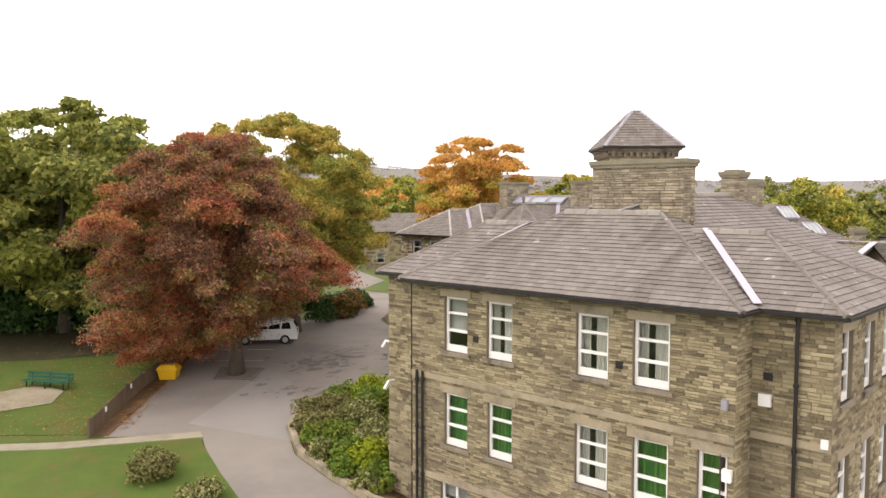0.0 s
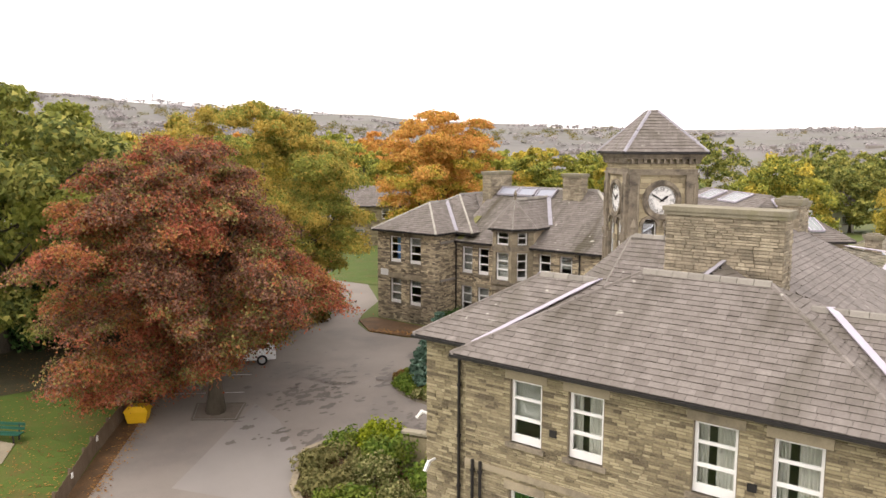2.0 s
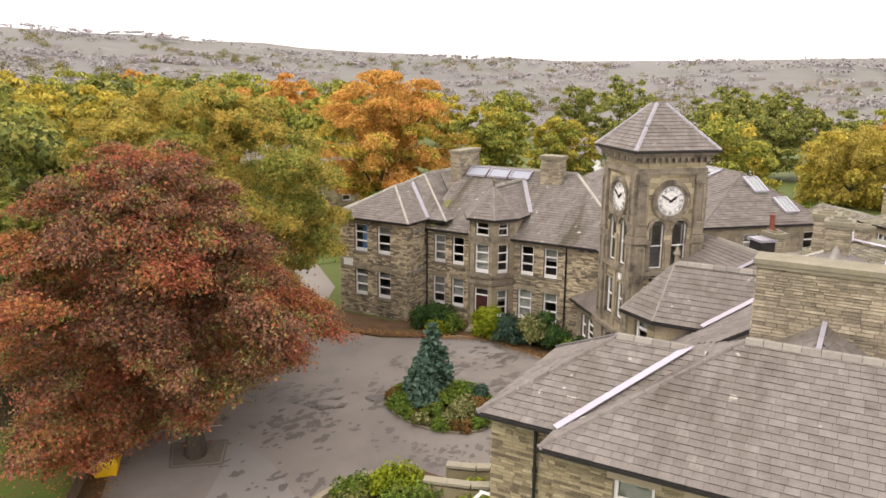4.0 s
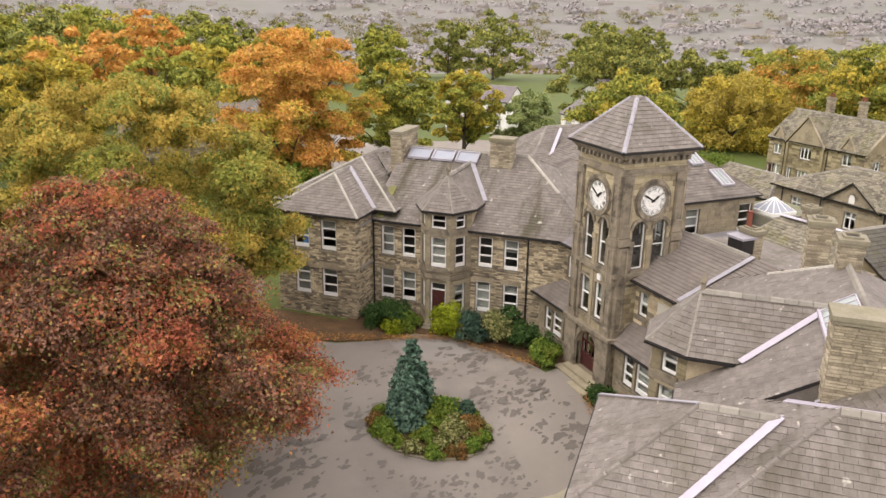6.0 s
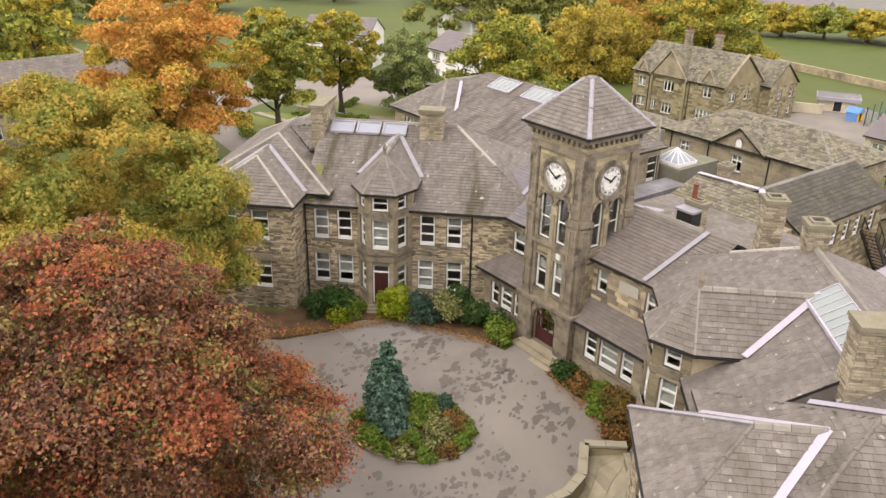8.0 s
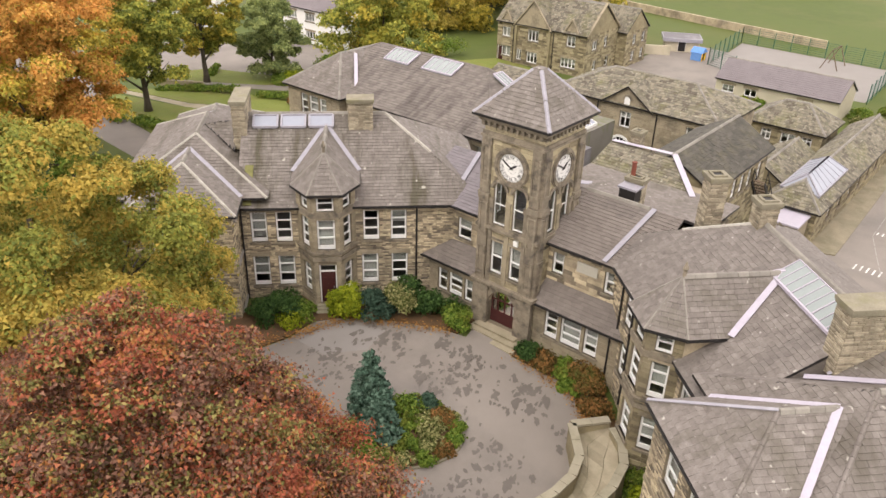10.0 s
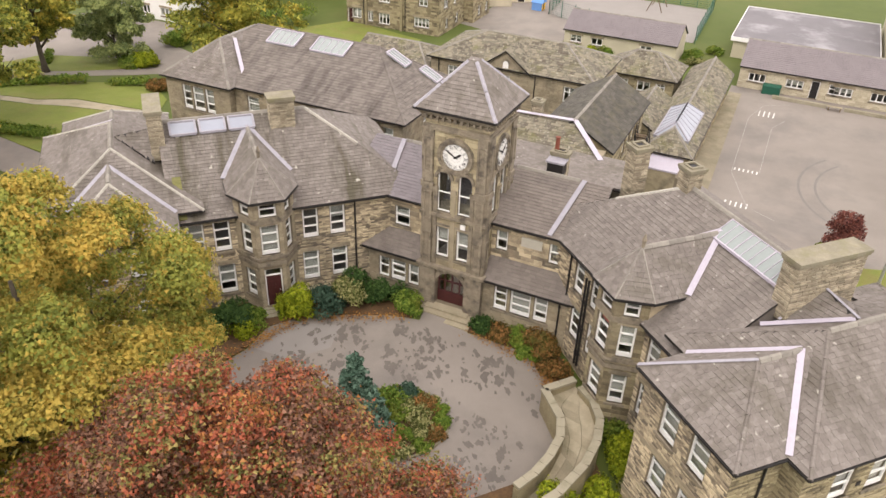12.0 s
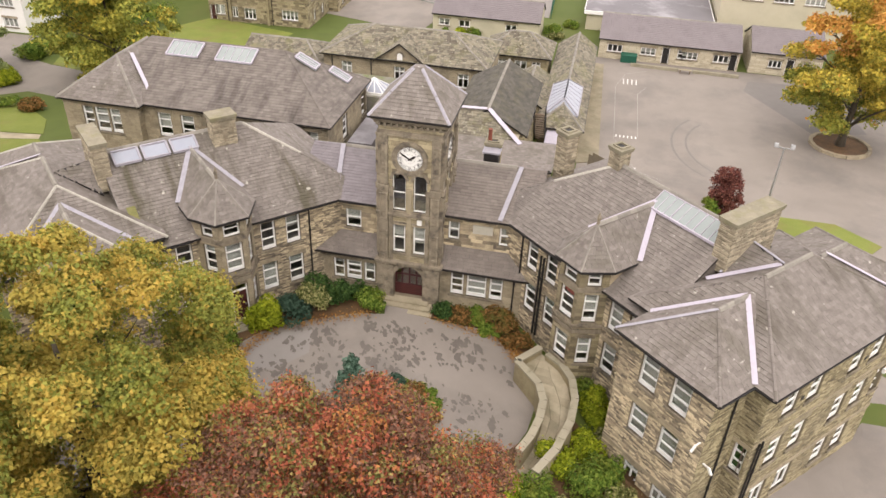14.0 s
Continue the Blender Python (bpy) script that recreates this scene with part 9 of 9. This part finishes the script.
# ramp from the bay door, between two curved walls
def ramp():
    outer = [(6.95, 40.2), (5.4, 41.45), (4.5, 40.65), (3.7, 39.95), (2.4, 39.55), (1.0, 39.6), (-0.4, 39.9), (-1.6, 40.4)]
    inner = [(6.5, 39.75), (5.8, 38.85), (4.6, 38.1), (3.0, 37.8), (1.2, 37.9), (-1.0, 38.5), (-2.8, 39.4)]
    for nm, pts in (("ramp_wall", outer), ("ramp_wall", inner)):
        t = thing(nm, (*pts[0], -1.2), "low curved stone wall with flat copings beside the ramp", "wall", "ramp walls", kind="structure")
        for a, b in zip(pts, pts[1:]):
            k = max(1, round(math.dist(a, b) / 0.85))
            for i in range(k):
                p = Vector(a).lerp(Vector(b), i / k)
                q = Vector(a).lerp(Vector(b), (i + 1) / k)
                zt = 0.62
                w_ = MB()
                w_.bar((p.x, p.y, -0.8), (q.x, q.y, -0.8), 0.3, 2.5)
                part("wall_stone", w_, STONE, t)
                c_ = MB()
                e = (q - p).normalized() * 0.01
                c_.bar((p.x + e.x, p.y + e.y, zt), (q.x - e.x, q.y - e.y, zt), 0.44, 0.12)
                part("coping", c_, KERB, t)
    t = thing("ramp_paving", (*outer[1], -1.0), "worn stone flags of the ramp", "pavement", kind="structure")
    rnd = random.Random(3)
    n = 14

    def at(line, f):
        L = [0]
        for a, b in zip(line, line[1:]):
            L.append(L[-1] + math.dist(a, b))
        s = f * L[-1]
        for i in range(len(line) - 1):
            if s <= L[i + 1] + 1e-6:
                return Vector(line[i]).lerp(Vector(line[i + 1]), (s - L[i]) / (L[i + 1] - L[i]))
        return Vector(line[-1])

    for i in range(n):
        for j in range(3):
            f0, f1, g0, g1 = i / n, (i + 1) / n, j / 3, (j + 1) / 3
            q = [at(outer, f).lerp(at(inner, f), g) for f, g in ((f0, g0 + 0.004), (f1, g0 + 0.004), (f1, g1 - 0.004), (f0, g1 - 0.004))]
            z0, z1 = 0.2 - 0.95 * f0, 0.2 - 0.95 * f1
            dz = rnd.uniform(0, 0.015)
            mb = MB()
            top = [(q[0].x, q[0].y, z0 + dz), (q[1].x, q[1].y, z1 - 0.004 + dz), (q[2].x, q[2].y, z1 - 0.004 + dz), (q[3].x, q[3].y, z0 + dz)]
            lowp = [(x, y, z - 0.9) for x, y, z in top]
            mb.hexa([*lowp[::-1], *top[::-1]] if (q[1] - q[0]).cross(q[2] - q[0]) < 0 else [*lowp, *top])
            part("flagstone", mb, PAVING, t)


ramp()


# play area behind a green mesh fence
def play_fence():
    t = thing("mesh_fence", (92, 50, -2.2), "tall green mesh fence round the play area", "fence")
    line = [(84.5, 62.5), (87.7, 69.5), (104.9, 71.3), (104.2, 47.8), (84.2, 47.1)]
    for a, b in zip(line, line[1:]):
        k = round(math.dist(a, b) / 2.6)
        for i in range(k + 1):
            p = Vector(a).lerp(Vector(b), i / k)
            z = ground_z(*p)
            mb = MB()
            mb.bar((p.x, p.y, z), (p.x, p.y, z + 2.6), 0.09, 0.09, up=(1, 0, 0))
            part("post", mb, GREENPAINT, t)
        for h in np.arange(0.2, 2.6, 0.3):
            mb = MB()
            mb.bar((*a, ground_z(*a) + h), (*b, ground_z(*b) + h), 0.04, 0.04)
            part("wire", mb, GREENPAINT, t)


play_fence()
draped("play_surface", [(84.6, 62.3), (87.9, 69.2), (104.6, 71), (103.9, 48), (84.5, 47.4)], 0.05, PATCH, "grey play area surface", "playground")
fr_ = MB()
for x in (98, 102):
    fr_.bar((x, 57, -2.2), (x, 55.8, 0.6), 0.12, 0.12, up=(1, 0, 0))
    fr_.bar((x, 54.6, -2.2), (x, 55.8, 0.6), 0.12, 0.12, up=(1, 0, 0))
fr_.bar((98, 55.8, 0.6), (102, 55.8, 0.6), 0.12, 0.12)
single("swing_frame", fr_, TIMBER, "timber swing frame in the play area", "swing")


# ---- small things round the playground ----
draped("asphalt_repair", [(63.1, 21.9), (66.5, 21.0), (67.5, 12), (54, 10), (52.2, 15.8), (58, 19)], 0.036, TYRE, "darker strip of playground asphalt", "asphalt")
kerb("tree_bed_edge", circle(50, 13.6, 2.9, 2.9, 16), 0.35, 0.35, ASHLAR, "low stone ring round the playground tree", closed=True, step=1.2)
draped("tree_bed", circle(50, 13.6, 2.7, 2.7, 16), 0.2, SOIL, "leafy soil round the playground tree", "flower bed")
kerb("terrace_edge", [(67.6, 35.3), (67.5, 29.4)], 0.35, 0.4, KERB, "low stone wall before the school block", step=0.9)
kerb("terrace_edge", [(67.5, 27.6), (67.4, 22.1)], 0.35, 0.4, KERB, "low stone wall before the school block", step=0.9)


def slatted_bench(x, y):
    """A short timber bench without a back."""
    z = ground_z(x, y) + 0.03
    t = thing("timber_bench", (x, y, z), "pale timber bench on the playground", "bench")
    for k in range(3):
        q = MB()
        q.abox(x - 0.22 + 0.16 * k, x - 0.08 + 0.16 * k, y - 0.8, y + 0.8, z + 0.42, z + 0.47)
        part("seat_slat", q, PAVING, t)
    for s in (-0.6, 0.6):
        q = MB()
        q.abox(x - 0.2, x + 0.22, y + s - 0.05, y + s + 0.05, z, z + 0.42)
        part("leg", q, TIMBER, t)


slatted_bench(67.0, 28.6)


def storage_box(x, y, sx, sy, h):
    z = ground_z(x, y) + 0.03
    t = thing("storage_box", (x, y, z), "dark green storage box by the school block", "box")
    q = MB()
    q.abox(x - sx / 2, x + sx / 2, y - sy / 2, y + sy / 2, z, z + h)
    part("body", q, GREENPAINT, t)
    q = MB()
    q.hexa([(x - sx / 2 - 0.04, y - sy / 2 - 0.04, z + h), (x + sx / 2 + 0.04, y - sy / 2 - 0.04, z + h), (x + sx / 2 + 0.04, y + sy / 2 + 0.04, z + h), (x - sx / 2 - 0.04, y + sy / 2 + 0.04, z + h), (x - sx / 2, y - sy / 2, z + h + 0.12), (x + sx / 2, y - sy / 2, z + h + 0.2), (x + sx / 2, y + sy / 2, z + h + 0.2), (x - sx / 2, y + sy / 2, z + h + 0.12)])
    part("lid", q, GREENPAINT, t)


storage_box(69.0, 35.6, 0.8, 2.0, 0.9)


def play_house(x, y):
    """A plastic play house: blue walls, a yellow roof and a doorway."""
    z = ground_z(x, y)
    t = thing("play_house", (x, y, z), "small blue and yellow plastic play house", "play house")
    w = MB()
    w.abox(x - 0.9, x - 0.8, y - 0.8, y + 0.8, z, z + 1.2)
    w.abox(x + 0.8, x + 0.9, y - 0.8, y + 0.8, z, z + 1.2)
    part("side_wall", w, BLIND, t)
    for yy in (-0.8, 0.7):
        for a, c in ((-0.8, -0.3), (0.3, 0.8)):
            q = MB()
            q.abox(x + a, x + c, y + yy, y + yy + 0.1, z, z + 1.2)
            part("front_wall", q, YELLOW, t)
    r = MB()
    r.hexa([(x - 1.0, y - 0.95, z + 1.2), (x + 1.0, y - 0.95, z + 1.2), (x + 1.0, y + 0.95, z + 1.2), (x - 1.0, y + 0.95, z + 1.2), (x - 0.08, y - 0.95, z + 1.85), (x + 0.08, y - 0.95, z + 1.85), (x + 0.08, y + 0.95, z + 1.85), (x - 0.08, y + 0.95, z + 1.85)])
    part("roof", r, BLIND, t)


play_house(89.5, 71.8)
kerb("field_wall", [(121, 118), (117, 100), (113.5, 79), (111, 60)], 0.45, 1.3, STONE_DARK, "long dry-stone wall along the field", step=2.2)
kerb("garden_wall", [(24.3, 109.2), (28.4, 106.6)], 0.35, 0.8, STONE, "low stone garden wall beside the road", step=0.8)
gw = MB()
gw.bar((86.4, 80.0, -1.5), (88.9, 76.0, -1.5), 0.25, 1.4)
single("yard_wall", gw, PALE_STONE, "pale block wall beside the yard", "wall")
house("yard_shed", "low stone shed with felt roof in the yard", Box(93.5, 76.5, -60, 5.0, 3.6), -2.2, -0.5, -0.5, stone=False, core=PALE_STONE, flat=True, fascia_mat=LEAD_GREY, doors=[(0, 2.5, -2.1, 1.2, 1.5)], door_mat=BLACK_IRON)
